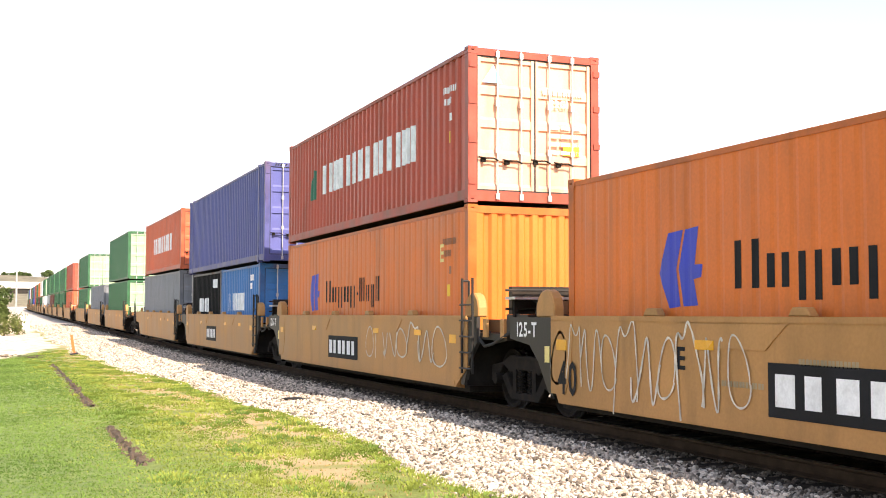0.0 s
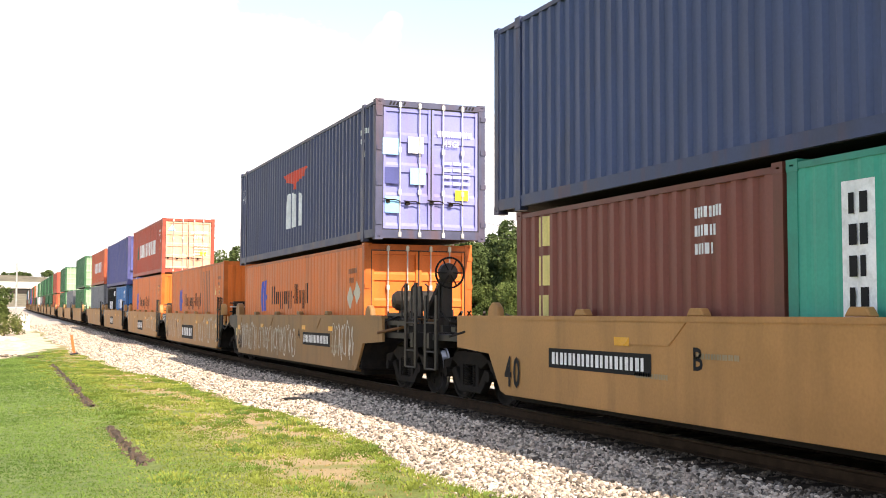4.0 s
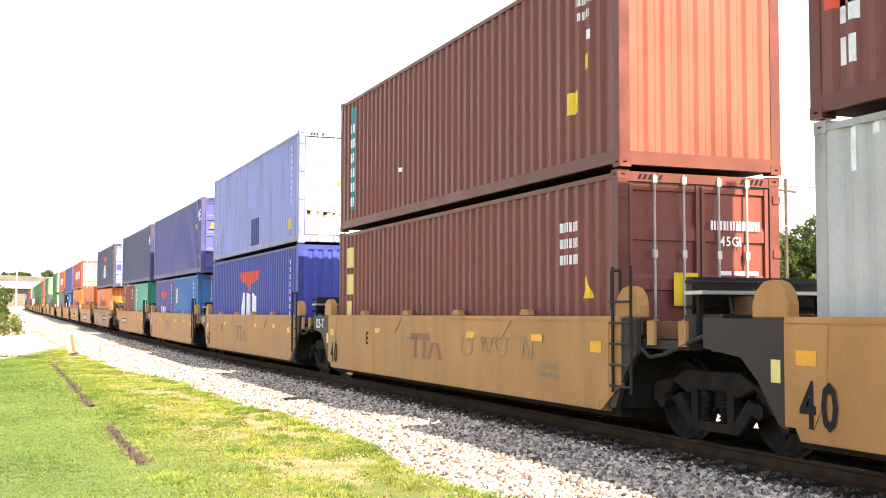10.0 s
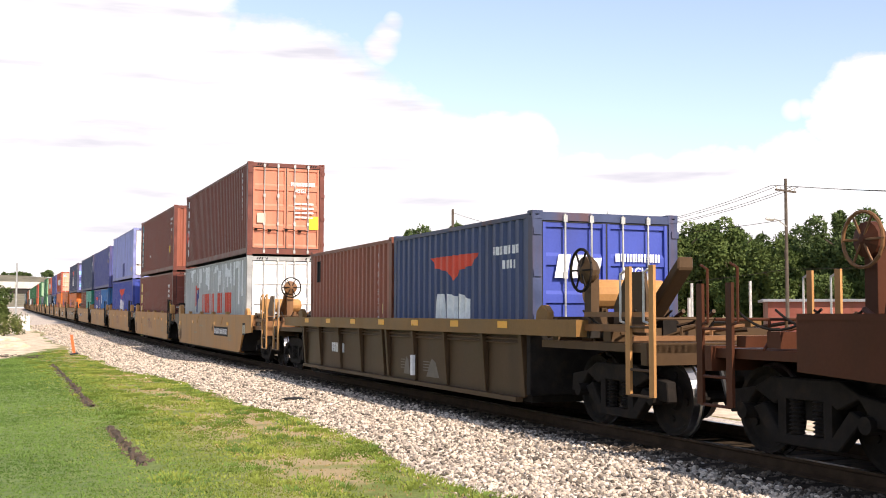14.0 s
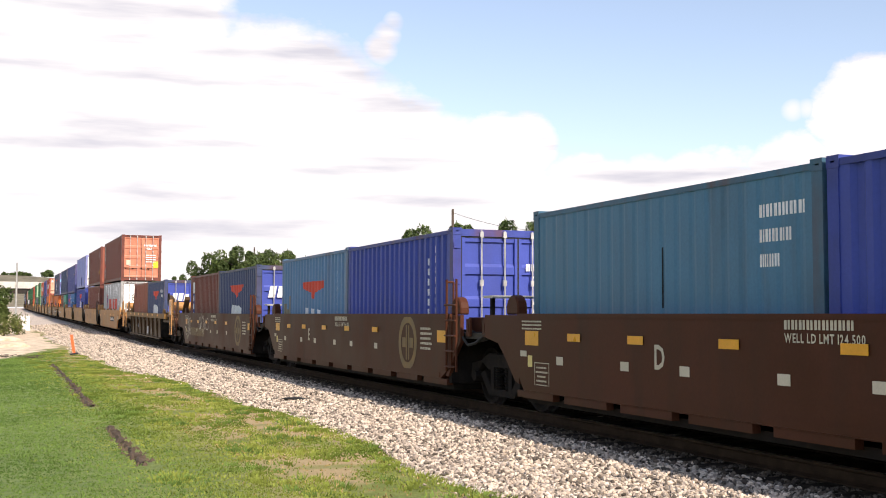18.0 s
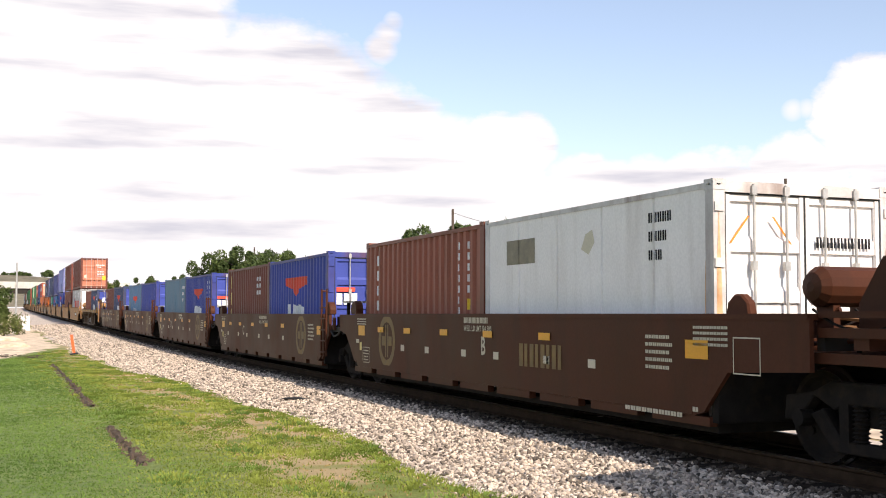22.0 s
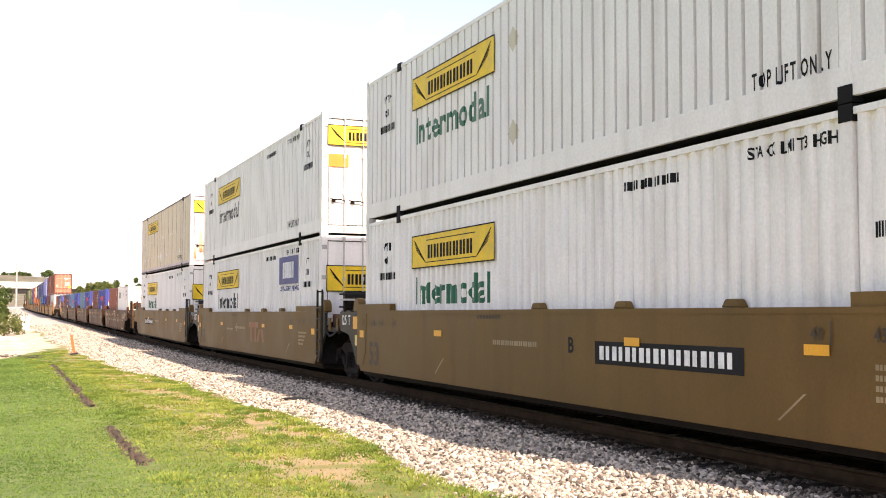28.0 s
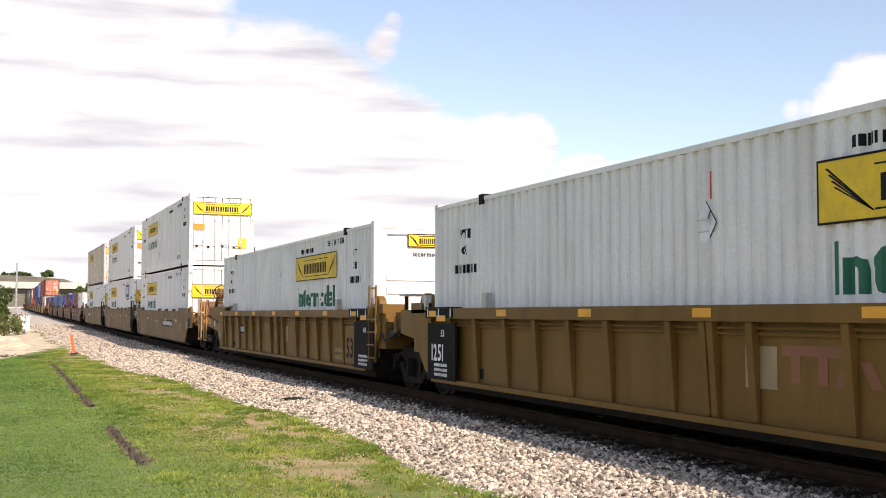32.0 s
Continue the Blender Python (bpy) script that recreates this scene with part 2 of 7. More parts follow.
LEAF = [mat("leaves a", (0.048, 0.08, 0.019), rough=0.7, spec=0.12, var=0.3, scale=0.5, second=(0.09, 0.12, 0.034), bump=0),
        mat("leaves b", (0.042, 0.07, 0.021), rough=0.7, spec=0.12, var=0.3, scale=0.5, second=(0.075, 0.105, 0.035), bump=0),
        mat("leaves c", (0.065, 0.09, 0.022), rough=0.7, spec=0.12, var=0.35, scale=0.5, second=(0.12, 0.14, 0.04), bump=0)]
BARK = mat("grey bark", (0.10, 0.075, 0.05), rough=0.9, var=0.3, scale=3, bump=0.5)


# ---------------------------------------------------------------- builders
def link_mesh(name, me, parent=None, label="", kind=""):
    ob = new(name, me)
    if parent:
        ob.parent = parent
    return tagged(ob, label, kind=kind)


def part(name, bm, material, parent=None, label="", bevel=0.0):
    """One mesh object out of a bmesh, under a thing or a part."""
    if bevel:
        edges = [e for e in bm.edges if len(e.link_faces) == 2 and e.calc_face_angle(0) > 0.5]
        bmesh.ops.bevel(bm, geom=edges, offset=bevel, segments=1, affect="EDGES", clamp_overlap=True)
    me = bpy.data.meshes.new(name)
    bm.to_mesh(me)
    bm.free()
    me.materials.append(material)
    return link_mesh(name, me, parent, label)


def cloned(ob, parent, m=None, name=None):
    """Another object on the same mesh, under parent."""
    o = new(name or ob.name.split(".")[0], ob.data)
    o.parent = parent
    if m is not None:
        o.matrix_basis = m
    for key in ("label", "kind"):
        if key in ob:
            o[key] = ob[key]
    return o


def box(bm, x0, x1, y0, y1, z0, z1):
    vs = [bm.verts.new((x, y, z)) for z in (z0, z1) for y in (y0, y1) for x in (x0, x1)]
    for f in ((0, 2, 3, 1), (4, 5, 7, 6), (0, 1, 5, 4), (2, 6, 7, 3), (0, 4, 6, 2), (1, 3, 7, 5)):
        bm.faces.new([vs[i] for i in f])
    return bm


def boxed(*spans):
    bm = bmesh.new()
    for s in spans:
        box(bm, *s)
    return bm


def slab_x(bm, outline, x0, x1):
    """A plate with a (y, z) outline, from x0 to x1."""
    a = [bm.verts.new((x0, y, z)) for y, z in outline]
    b = [bm.verts.new((x1, y, z)) for y, z in outline]
    n = len(outline)
    bm.faces.new(a), bm.faces.new(b[::-1])
    for i in range(n):
        bm.faces.new((a[i], b[i], b[(i + 1) % n], a[(i + 1) % n]))
    bmesh.ops.recalc_face_normals(bm, faces=bm.faces)
    return bm


def slab_y(bm, outline, y0, y1):
    """A bar with an (x, z) outline, from y0 to y1."""
    a = [bm.verts.new((x, y0, z)) for x, z in outline]
    b = [bm.verts.new((x, y1, z)) for x, z in outline]
    n = len(outline)
    bm.faces.new(a), bm.faces.new(b[::-1])
    for i in range(n):
        bm.faces.new((a[i], b[i], b[(i + 1) % n], a[(i + 1) % n]))
    bmesh.ops.recalc_face_normals(bm, faces=bm.faces)
    return bm


def rod(bm, p, q, r, n=8, r2=None, caps=True):
    p, q = Vector(p), Vector(q)
    turn = (q - p).to_track_quat("Z", "Y")
    rings = []
    for c, rr in ((p, r), (q, r if r2 is None else r2)):
        rings.append([bm.verts.new(c + turn @ Vector((rr * math.cos(2 * math.pi * i / n), rr * math.sin(2 * math.pi * i / n), 0))) for i in range(n)])
    a, b = rings
    for i in range(n):
        bm.faces.new((a[i], a[(i + 1) % n], b[(i + 1) % n], b[i]))
    if caps:
        bm.faces.new(a[::-1]), bm.faces.new(b)
    return bm


def path_rod(bm, pts, r, n=6):
    for p, q in zip(pts, pts[1:]):
        rod(bm, p, q, r, n)
    return bm


def lathe(bm, profile, axis="x", n=20, at=(0, 0, 0)):
    """A turned solid: profile of (along, radius)."""
    rings = []
    for a, r in profile:
        ring = []
        for i in range(n):
            c, s = r * math.cos(2 * math.pi * i / n), r * math.sin(2 * math.pi * i / n)
            v = {"x": (a, c, s), "y": (s, a, c), "z": (c, s, a)}[axis]
            ring.append(bm.verts.new(Vector(v) + Vector(at)))
        rings.append(ring)
    for a, b in zip(rings, rings[1:]):
        for i in range(n):
            bm.faces.new((a[i], a[(i + 1) % n], b[(i + 1) % n], b[i]))
    bm.faces.new(rings[0][::-1]), bm.faces.new(rings[-1])
    bmesh.ops.recalc_face_normals(bm, faces=bm.faces)
    return bm


def wheel_ring(bm, c, r, thick, spokes=6, axis="x"):
    """A hand wheel: rim, spokes and hub, facing along y."""
    c = Vector(c)
    pts = [c + Vector((r * math.cos(a), 0, r * math.sin(a))) for a in np.linspace(0, 2 * math.pi, 21)]
    path_rod(bm, pts, thick, 6)
    for i in range(spokes):
        a = 2 * math.pi * i / spokes
        rod(bm, c, c + Vector((r * math.cos(a), 0.02, r * math.sin(a))), thick * 0.8, 5)
    rod(bm, c + Vector((0, -0.05, 0)), c + Vector((0, 0.08, 0)), r * 0.2, 10)
    return bm


def raw(name, verts, faces, material, parent=None, label="", kind="", smooth=False):
    me = bpy.data.meshes.new(name)
    me.from_pydata([tuple(v) for v in verts] if not isinstance(verts, np.ndarray) else verts.tolist(), [],
                   faces.tolist() if isinstance(faces, np.ndarray) else faces)
    me.materials.append(material)
    if smooth:
        me.shade_smooth()
    return link_mesh(name, me, parent, label, kind)


# ---------------------------------------------------------------- lettering
def load_glyphs(chars, bold=0.022):
    made = {}
    obs = []
    for c in chars:
        cu = bpy.data.curves.new("glyph", "FONT")
        cu.body, cu.size, cu.resolution_u, cu.offset = c, 1.0, 2, bold
        obs.append((c, new("glyph", cu)))
    dg = bpy.context.evaluated_depsgraph_get()
    for c, ob in obs:
        me = bpy.data.meshes.new_from_object(ob.evaluated_get(dg))
        vs = [(v.co.x, v.co.y) for v in me.vertices]
        fs = [tuple(p.vertices) for p in me.polygons]
        made[c] = (vs, fs)
        bpy.data.meshes.remove(me)
    for c, ob in obs:
        cu = ob.data
        bpy.data.objects.remove(ob)
        bpy.data.curves.remove(cu)
    return made


GLYPH = load_glyphs(sorted(set("ABCDEFGHIJKLMNOPQRSTUVWXYZIntermodal0123456789-.,()")))
HEAVY = load_glyphs(sorted(set("Intermodal53")), 0.03)
CAP = max(v[1] for v in GLYPH["H"][0])


def words(text, h, wide=1.0, gap=0.16, face=None):
    """Flat outlines of a text of cap height h, from its lower left corner; its width."""
    vs, fs, x = [], [], 0.0
    k = h / CAP
    for c in text:
        if c == " ":
            x += 0.45 * h * wide
            continue
        gv, gf = (face or GLYPH)[c]
        lo, hi = min(v[0] for v in gv), max(v[0] for v in gv)
        n = len(vs)
        vs += [(x + (v[0] - lo) * k * wide, v[1] * k) for v in gv]
        fs += [tuple(i + n for i in f) for f in gf]
        x += (hi - lo) * k * wide + gap * h
    return vs, fs, x - gap * h


def rects(*boxes):
    """Flat rectangles (u, v, w, h)."""
    vs, fs = [], []
    for u, v, w, h in boxes:
        n = len(vs)
        vs += [(u, v), (u + w, v), (u + w, v + h), (u, v + h)]
        fs.append((n, n + 1, n + 2, n + 3))
    return vs, fs


def blocks(n, w, h, seed=0, ink=0.36):
    """Plain upright bars in pairs, which stand in for a mark of n characters."""
    step = w / n
    out = []
    for i in range(n):
        b = step * ink
        out.append((i * step, 0, b, h))
        out.append((i * step + step * 0.5, 0, b * 0.8, h))
    return rects(*out)


def shifted(shape, du, dv, slant=0.0):
    return [(u + du + slant * v, v + dv) for u, v in shape[0]], shape[1]


def stacked(text, h, gap=0.35):
    vs, fs, y = [], [], 0.0
    for c in text:
        if c != " ":
            gv, gf, w = words(c, h)
            n = len(vs)
            vs += [(u - w / 2, v + y) for u, v in gv]
            fs += [tuple(i + n for i in f) for f in gf]
        y -= h * (1 + gap)
    return vs, fs


def stacked_bars(n, w, h, gap=0.35):
    w = w * 0.6 if w < 0.15 else w
    return rects(*[(-w / 2 + k * w * 0.58, -i * h * (1 + gap), w * (0.42 if (i + k) % 3 else 0.3), h) for i in range(n) for k in (0, 1)])


def decal(name, shape, material, parent, place, breaks=(), label=""):
    """A thin coat of paint: flat outlines laid on a surface that place(u, v) gives, cut where the surface folds."""
    vs, fs = shape[0], shape[1]
    if name == "lettering" and len(fs) > 3 and len(vs) == 4 * len(fs) and max(vs[f[2]][1] - vs[f[0]][1] for f in fs) >= 0.3:
        # large bars stand apart, a pair for each character
        for i in range(0, len(fs), 2):
            pick = fs[i:i + 2]
            decal("letter", ([vs[k] for f in pick for k in f], [tuple(range(4 * j, 4 * j + 4)) for j in range(len(pick))]), material, parent, place, breaks, label)
        return None
    bm = bmesh.new()
    made = [bm.verts.new((u, v, 0)) for u, v in vs]
    for f in fs:
        try:
            bm.faces.new([made[i] for i in f])
        except ValueError:
            pass
    if breaks:
        lo, hi = min(v[0] for v in vs), max(v[0] for v in vs)
        for u in breaks:
            if lo < u < hi:
                bmesh.ops.bisect_plane(bm, geom=bm.verts[:] + bm.edges[:] + bm.faces[:], plane_co=(u, 0, 0), plane_no=(1, 0, 0), dist=1e-5)
    for v in bm.verts:
        v.co = place(v.co.x, v.co.y)
    return part(name, bm, material, parent, label)


# ---------------------------------------------------------------- the line of the track
TRACK_X = 8.34


def rise(y):
    """Height of the rail heads along the line: level, then a gentle steady climb."""
    if y < 30:
        return 0.0
    if y < 54:
        return 1.63e-4 * (y - 30) ** 2
    return 0.094 + 0.0078 * (y - 54)


def bend(y):
    """How far the line swings to the east on its way to the bridge."""
    return 1.6e-5 * max(y - 20, 0) ** 2


def on_track(y):
    slope = math.degrees(math.atan2(rise(y + 6) - rise(y - 6), 12))
    turn = math.degrees(math.atan2(bend(y + 6) - bend(y - 6), 12))
    return pose(TRACK_X + bend(y), y, rise(y), slope, 0, -turn)


# how far the train has gone, second by second
GONE = [0.0, 9.27, 18.57, 27.81, 36.98, 46.11, 55.29, 64.58, 73.98, 83.5, 93.09, 102.61, 112.07, 121.57, 131.13, 140.71, 150.31, 159.9,
        169.46, 178.99, 188.52, 198.05, 207.6, 217.17, 226.79, 236.49, 246.3, 256.13, 265.92, 275.69, 285.46, 295.26, 305.21]
MOVERS = []   # (thing, place along the train, height over the rails)
SPINNERS = []  # (wheelset, place along the train, its rest pose, radius)


# ---------------------------------------------------------------- containers
HALF = 1.219


def folds(length, pitch, flat, slope, depth, margin):
    """Break lines of a folded sheet along its length: (place, depth)."""
    n = max(1, int((length - 2 * margin) / pitch))
    start = -n * pitch / 2
    out = [(-length / 2 + margin * 0.5, 0.0)]
    for i in range(n):
        y = start + i * pitch
        out += [(y + flat / 2, 0.0), (y + flat / 2 + slope, depth), (y + pitch - flat / 2 - slope, depth), (y + pitch - flat / 2, 0.0)]
    out.append((length / 2 - margin * 0.5, 0.0))
    return out


def depth_at(lines, y):
    for (a, da), (b, db) in zip(lines, lines[1:]):
        if a <= y <= b:
            return da + (db - da) * (y - a) / max(b - a, 1e-6)
    return 0.0


SHEET = {"deep": (0.278, 0.085, 0.05, 0.042), "shallow": (0.30, 0.16, 0.05, 0.010), "rib": (0.235, 0.09, 0.022, 0.05), "groove": (0.285, 0.225, 0.006, 0.05), "flat": (1.22, 1.17, 0.01, 0.022)}


def folded_sheet(lines, z0, z1, x):
    bm = bmesh.new()
    lo = [bm.verts.new((x(d), y, z0)) for y, d in lines]
    hi = [bm.verts.new((x(d), y, z1)) for y, d in lines]
    for i in range(len(lines) - 1):
        bm.faces.new((lo[i], hi[i], hi[i + 1], lo[i + 1]))
    return bm


def door_end(ob, W, H, L, m, bars=STEEL, ribs=4, frame=None, plain=False, flush=False):
    """Two door leaves with pressed panels, rubber seals, locking bars and handles, at the low end."""
    y = -L / 2
    z0, z1 = 0.224, H - 0.164
    for side in (-1, 1):
        bm = bmesh.new()
        x0, x1 = (-W + 0.172, -0.016) if side < 0 else (0.016, W - 0.172)
        prof = [(z0, 0.0)]
        step = (z1 - z0) / ribs
        for i in range(ribs if not flush else 0):
            a = z0 + i * step
            prof += [(a + step * 0.10, 0.0), (a + step * 0.20, 0.034), (a + step * 0.86, 0.034), (a + step * 0.875, 0.0)]
        prof.append((z1, 0.0))
        a = [bm.verts.new((x0, y + 0.03 + d, z)) for z, d in prof]
        b = [bm.verts.new((x1, y + 0.03 + d, z)) for z, d in prof]
        for i in range(len(prof) - 1):
            bm.faces.new((a[i], b[i], b[i + 1], a[i + 1]))
        for xs in (x0, x1 - 0.05):
            box(bm, xs, xs + 0.05, y + 0.012, y + 0.06, z0, z1)
        leaf = part("door_leaf", bm, m, ob)
        g = 0.02
        part("door_seal", boxed((x0 - g, x0, y + 0.02, y + 0.05, z0 - g, z1 + g), (x1, x1 + g * 0.7, y + 0.02, y + 0.05, z0 - g, z1 + g),
                                (x0, x1, y + 0.02, y + 0.05, z1, z1 + g), (x0, x1, y + 0.02, y + 0.05, z0 - g, z0)), RUBBER, leaf)
        for k in (0.34, 0.76) if side < 0 else (0.24, 0.66):
            x = x0 + (x1 - x0) * k
            bm = bmesh.new()
            rod(bm, (x, y - 0.012, 0.08), (x, y - 0.012, H - 0.04), 0.016, 7)
            for z in (0.11, 0.34 * H, 0.64 * H, H - 0.11):
                box(bm, x - 0.032, x + 0.032, y - 0.03, y + 0.02, z - 0.05, z + 0.05)
            part("locking_bar", bm, bars, leaf)
            if plain:
                continue
            bm = bmesh.new()
            sgn = 1 if (k < 0.5) == (side > 0) else -1
            zz = 0.27 * H if k < 0.5 else 0.26 * H
            path_rod(bm, [(x, y - 0.04, zz), (x - 0.10, y - 0.05, zz + 0.035), (x - 0.22, y - 0.05, zz + 0.03), (x - 0.36, y - 0.04, zz + 0.045)], 0.014, 5)
            box(bm, x - 0.30, x - 0.22, y - 0.03, y + 0.03, zz - 0.03, zz + 0.05)
            part("door_handle", bm, IRON, leaf)
        for z in ((0.35, 0.4 * H, 0.65 * H, H - 0.3) if not plain else ()):
            xe = -W + 0.06 if side < 0 else W - 0.06
            part("hinge", boxed((xe - 0.05, xe + 0.07, y - 0.018, y + 0.02, z - 0.05, z + 0.05)), frame or m, ob)
    if H > 2.7 and not plain and L < 15:
        # slanted height warning strokes at both top corners
        for c in (-1, 1):
            for k in range(5):
                u = c * (W - 0.30) - c * 0.075 * k
                bm = bmesh.new()
                slab_y(bm, [(u - 0.02, H - 0.115), (u + 0.02, H - 0.115), (u + 0.055, H - 0.045), (u + 0.015, H - 0.045)], y - 0.002, y + 0.004)
                part("warning_stroke", bm, INK["black"], ob)


def wall_end(ob, W, H, L, m, sign=-1):
    lines = folds(2 * W, 0.25, 0.09, 0.045, 0.04, 0.10)
    y = sign * (L / 2 - 0.012)
    bm = bmesh.new()
    lo = [bm.verts.new((x, y - sign * d, 0.16)) for x, d in lines]
    hi = [bm.verts.new((x, y - sign * d, H - 0.1)) for x, d in lines]
    for i in range(len(lines) - 1):
        bm.faces.new((lo[i], lo[i + 1], hi[i + 1], hi[i]))
    part("end_panel", bm, m, ob)


def slat_end(ob, W, H, L, m):
    """A smooth front wall with flat horizontal stiffeners."""
    y = -L / 2
    part("end_panel", boxed((-W + 0.05, W - 0.05, y + 0.015, y + 0.05, 0.12, H - 0.08)), m, ob)
    for i in range(6):
        z = 0.35 + i * 0.27
        part("stiffener", boxed((-W + 0.28, W - 0.28, y - 0.01, y + 0.014, z, z + 0.13)), m, ob, bevel=0.008)
    part("stiffener", boxed((-W + 0.28, W - 0.28, y - 0.004, y + 0.014, H - 0.28, H - 0.25)), BOX["mid_grey"], ob)


def container(s_low, length, base, height, colour, end="door", sheet="deep", label="", frame=None, lean=False, far_end="wall", wide=HALF, posts=None, ends=None, low_band=None, plain=False):
    """A container whose low end stands at s_low along the train."""
    L, H, W = length, height, wide
    m = BOX[colour]
    low_band = low_band or (0.22 if base > 2 else 0.16)
    # frame parts default to the copy darkened for shadow lines and rust
    fm = BOX[frame] if frame else shaded_edge_paint(colour)
    ob = new("shipping_container")
    tagged(ob, label, "container", "containers on the train")
    lines = folds(L, *SHEET[sheet], 0.14)
    inset = 0.012
    for sgn, name in ((-1, "side_panel"), (1, "side_panel")):
        bm = folded_sheet(lines, low_band - 0.01, H - 0.09, lambda d: sgn * (W - inset - d))
        if sgn < 0:
            bmesh.ops.reverse_faces(bm, faces=bm.faces[:])
        panel = part(name, bm, m, ob)
        if sheet == "groove":
            # groove bottoms are coloured dark for recess shade and grime
            panel.data.materials.append(GROOVE_SHADE)
            for p in panel.data.polygons:
                if abs(p.center.x) < W - inset - 0.045 and abs(p.normal.x) > 0.9:
                    p.material_index = 1
    for sgn in (-1, 1):
        for z0, z1, nm in ((0.055, low_band, "bottom_rail"), (H - 0.10, H - 0.035, "top_rail")):
            a, b = sorted((sgn * (W - 0.09), sgn * (W - 0.002)))
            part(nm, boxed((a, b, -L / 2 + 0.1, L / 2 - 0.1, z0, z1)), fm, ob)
        for e in (-1, 1):
            a, b = sorted((sgn * (W - 0.15), sgn * (W - 0.001)))
            c, d = sorted((e * (L / 2 - 0.15), e * (L / 2 - 0.001)))
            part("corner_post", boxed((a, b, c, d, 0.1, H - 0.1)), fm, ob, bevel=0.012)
            for z in ((0.0, H - 0.118) if not plain else ()):
                bm = boxed((sgn * W - 0.084 - sgn * 0.08, sgn * W + 0.084 - sgn * 0.08, e * L / 2 - 0.085 - e * 0.08, e * L / 2 + 0.085 - e * 0.08, z, z + 0.118))
                sides = [f for f in bm.faces if abs(f.normal.z) < 0.5]
                bmesh.ops.inset_individual(bm, faces=sides, thickness=0.034, depth=0.0)
                bmesh.ops.inset_individual(bm, faces=sides, thickness=0.004, depth=-0.05)
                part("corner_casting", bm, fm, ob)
    part("roof", boxed((-W + 0.05, W - 0.05, -L / 2 + 0.05, L / 2 - 0.05, H - 0.06, H - 0.03)), m, ob)
    part("floor_frame", boxed((-W + 0.06, W - 0.06, -L / 2 + 0.06, L / 2 - 0.06, 0.05, 0.15)), IRON, ob)
    part("end_beam", boxed((-W + 0.1, W - 0.1, -L / 2 + 0.002, -L / 2 + 0.1, 0.03, 0.2)), fm, ob)
    part("end_beam", boxed((-W + 0.1, W - 0.1, -L / 2 + 0.002, -L / 2 + 0.1, H - 0.14, H - 0.02)), fm, ob)
    if end == "door":
        door_end(ob, W, H, L, ends or m, frame=STEEL if L > 16 else fm, plain=plain, flush=L > 16)
    elif end == "slat":
        slat_end(ob, W, H, L, m)
    else:
        wall_end(ob, W, H, L, ends or m)
    wall_end(ob, W, H, L, m, 1)
    if posts:
        for e in (-1, 1):
            y = e * posts
            part("lift_post", boxed((-W - 0.004, -W + 0.06, y - 0.07, y + 0.07, 0.12, H - 0.05)), fm, ob, bevel=0.01)
            for z in (0.0, H - 0.16):
                part("corner_casting", boxed((-W - 0.012, -W + 0.12, y - 0.09, y + 0.09, z, z + 0.16)), BOX["charcoal"] if colour in ("white", "ivory") else fm, ob, bevel=0.015)
    MOVERS.append((ob, s_low + L / 2, base))
    ob["lines"] = 0
    brk = [L / 2 - y for y, d in lines]

    def side(u, v):
        y = L / 2 - u
        return (-(W - inset - depth_at(lines, y)) - 0.0035, y, v)

    def on_end(u, v):
        return (-W + u, -L / 2 - 0.004, v)

    def mark(shape, ink, u, v, name="lettering", slant=0.0, face="side", lab=""):
        return decal(name, shifted(shape, u, v, slant), INK[ink], ob, side if face == "side" else on_end, brk if face == "side" else (), lab)

    del ob["lines"]
    return ob, mark


def small_marks(mark, L, H, seed, ink="white"):
    """Number bars near the low end's top corner, as every box carries them."""
    rnd = random.Random(seed)
    u = L - 1.15
    mark(blocks(7, 0.62, 0.11), ink, u, H - 0.62)
    mark(blocks(4, 0.34, 0.11), ink, u + 0.05, H - 0.82)
    mark(rects((0, 0, 0.09, 0.13)), ink, u + 0.3, H - 1.12)
    if rnd.random() < 0.6:
        mark(rects((0, 0, 0.14, 0.2)), "yellow", u + 0.2, H - 1.5)


def door_marks(mark, H, ink="white", seed=1):
    rnd = random.Random(seed)
    mark(blocks(8, 0.78, 0.12), ink, 1.36, H - 0.72, face="end")
    mark(words("22G1" if H < 2.7 else "45G1", 0.12, 0.9), ink, 1.50, H - 0.92, "lettering", face="end")
    for i in range(4):
        mark(rects(*[(k * 0.21, 0, 0.17, 0.055) for k in range(3)]), ink, 1.5, H - 1.3 - 0.14 * i, face="end")
    if rnd.random() < 0.5:
        mark(rects((0, 0, 0.3, 0.22)), "yellow", 1.75, 0.85, face="end")


def bird(w):
    """Spread wings over a short body."""
    h = w * 0.145
    vs = [(0, h), (0.36 * w, h * 1.02), (0.44 * w, h * 1.0), (0.47 * w, h * 1.04), (0.53 * w, h * 1.04), (0.56 * w, h * 1.0), (0.64 * w, h * 1.02), (w, h),
          (0.93 * w, h * 0.42), (0.6 * w, h * 0.1), (0.54 * w, -h * 0.4), (0.46 * w, -h * 0.4), (0.4 * w, h * 0.1), (0.07 * w, h * 0.42)]
    return vs, [tuple(range(len(vs)))]


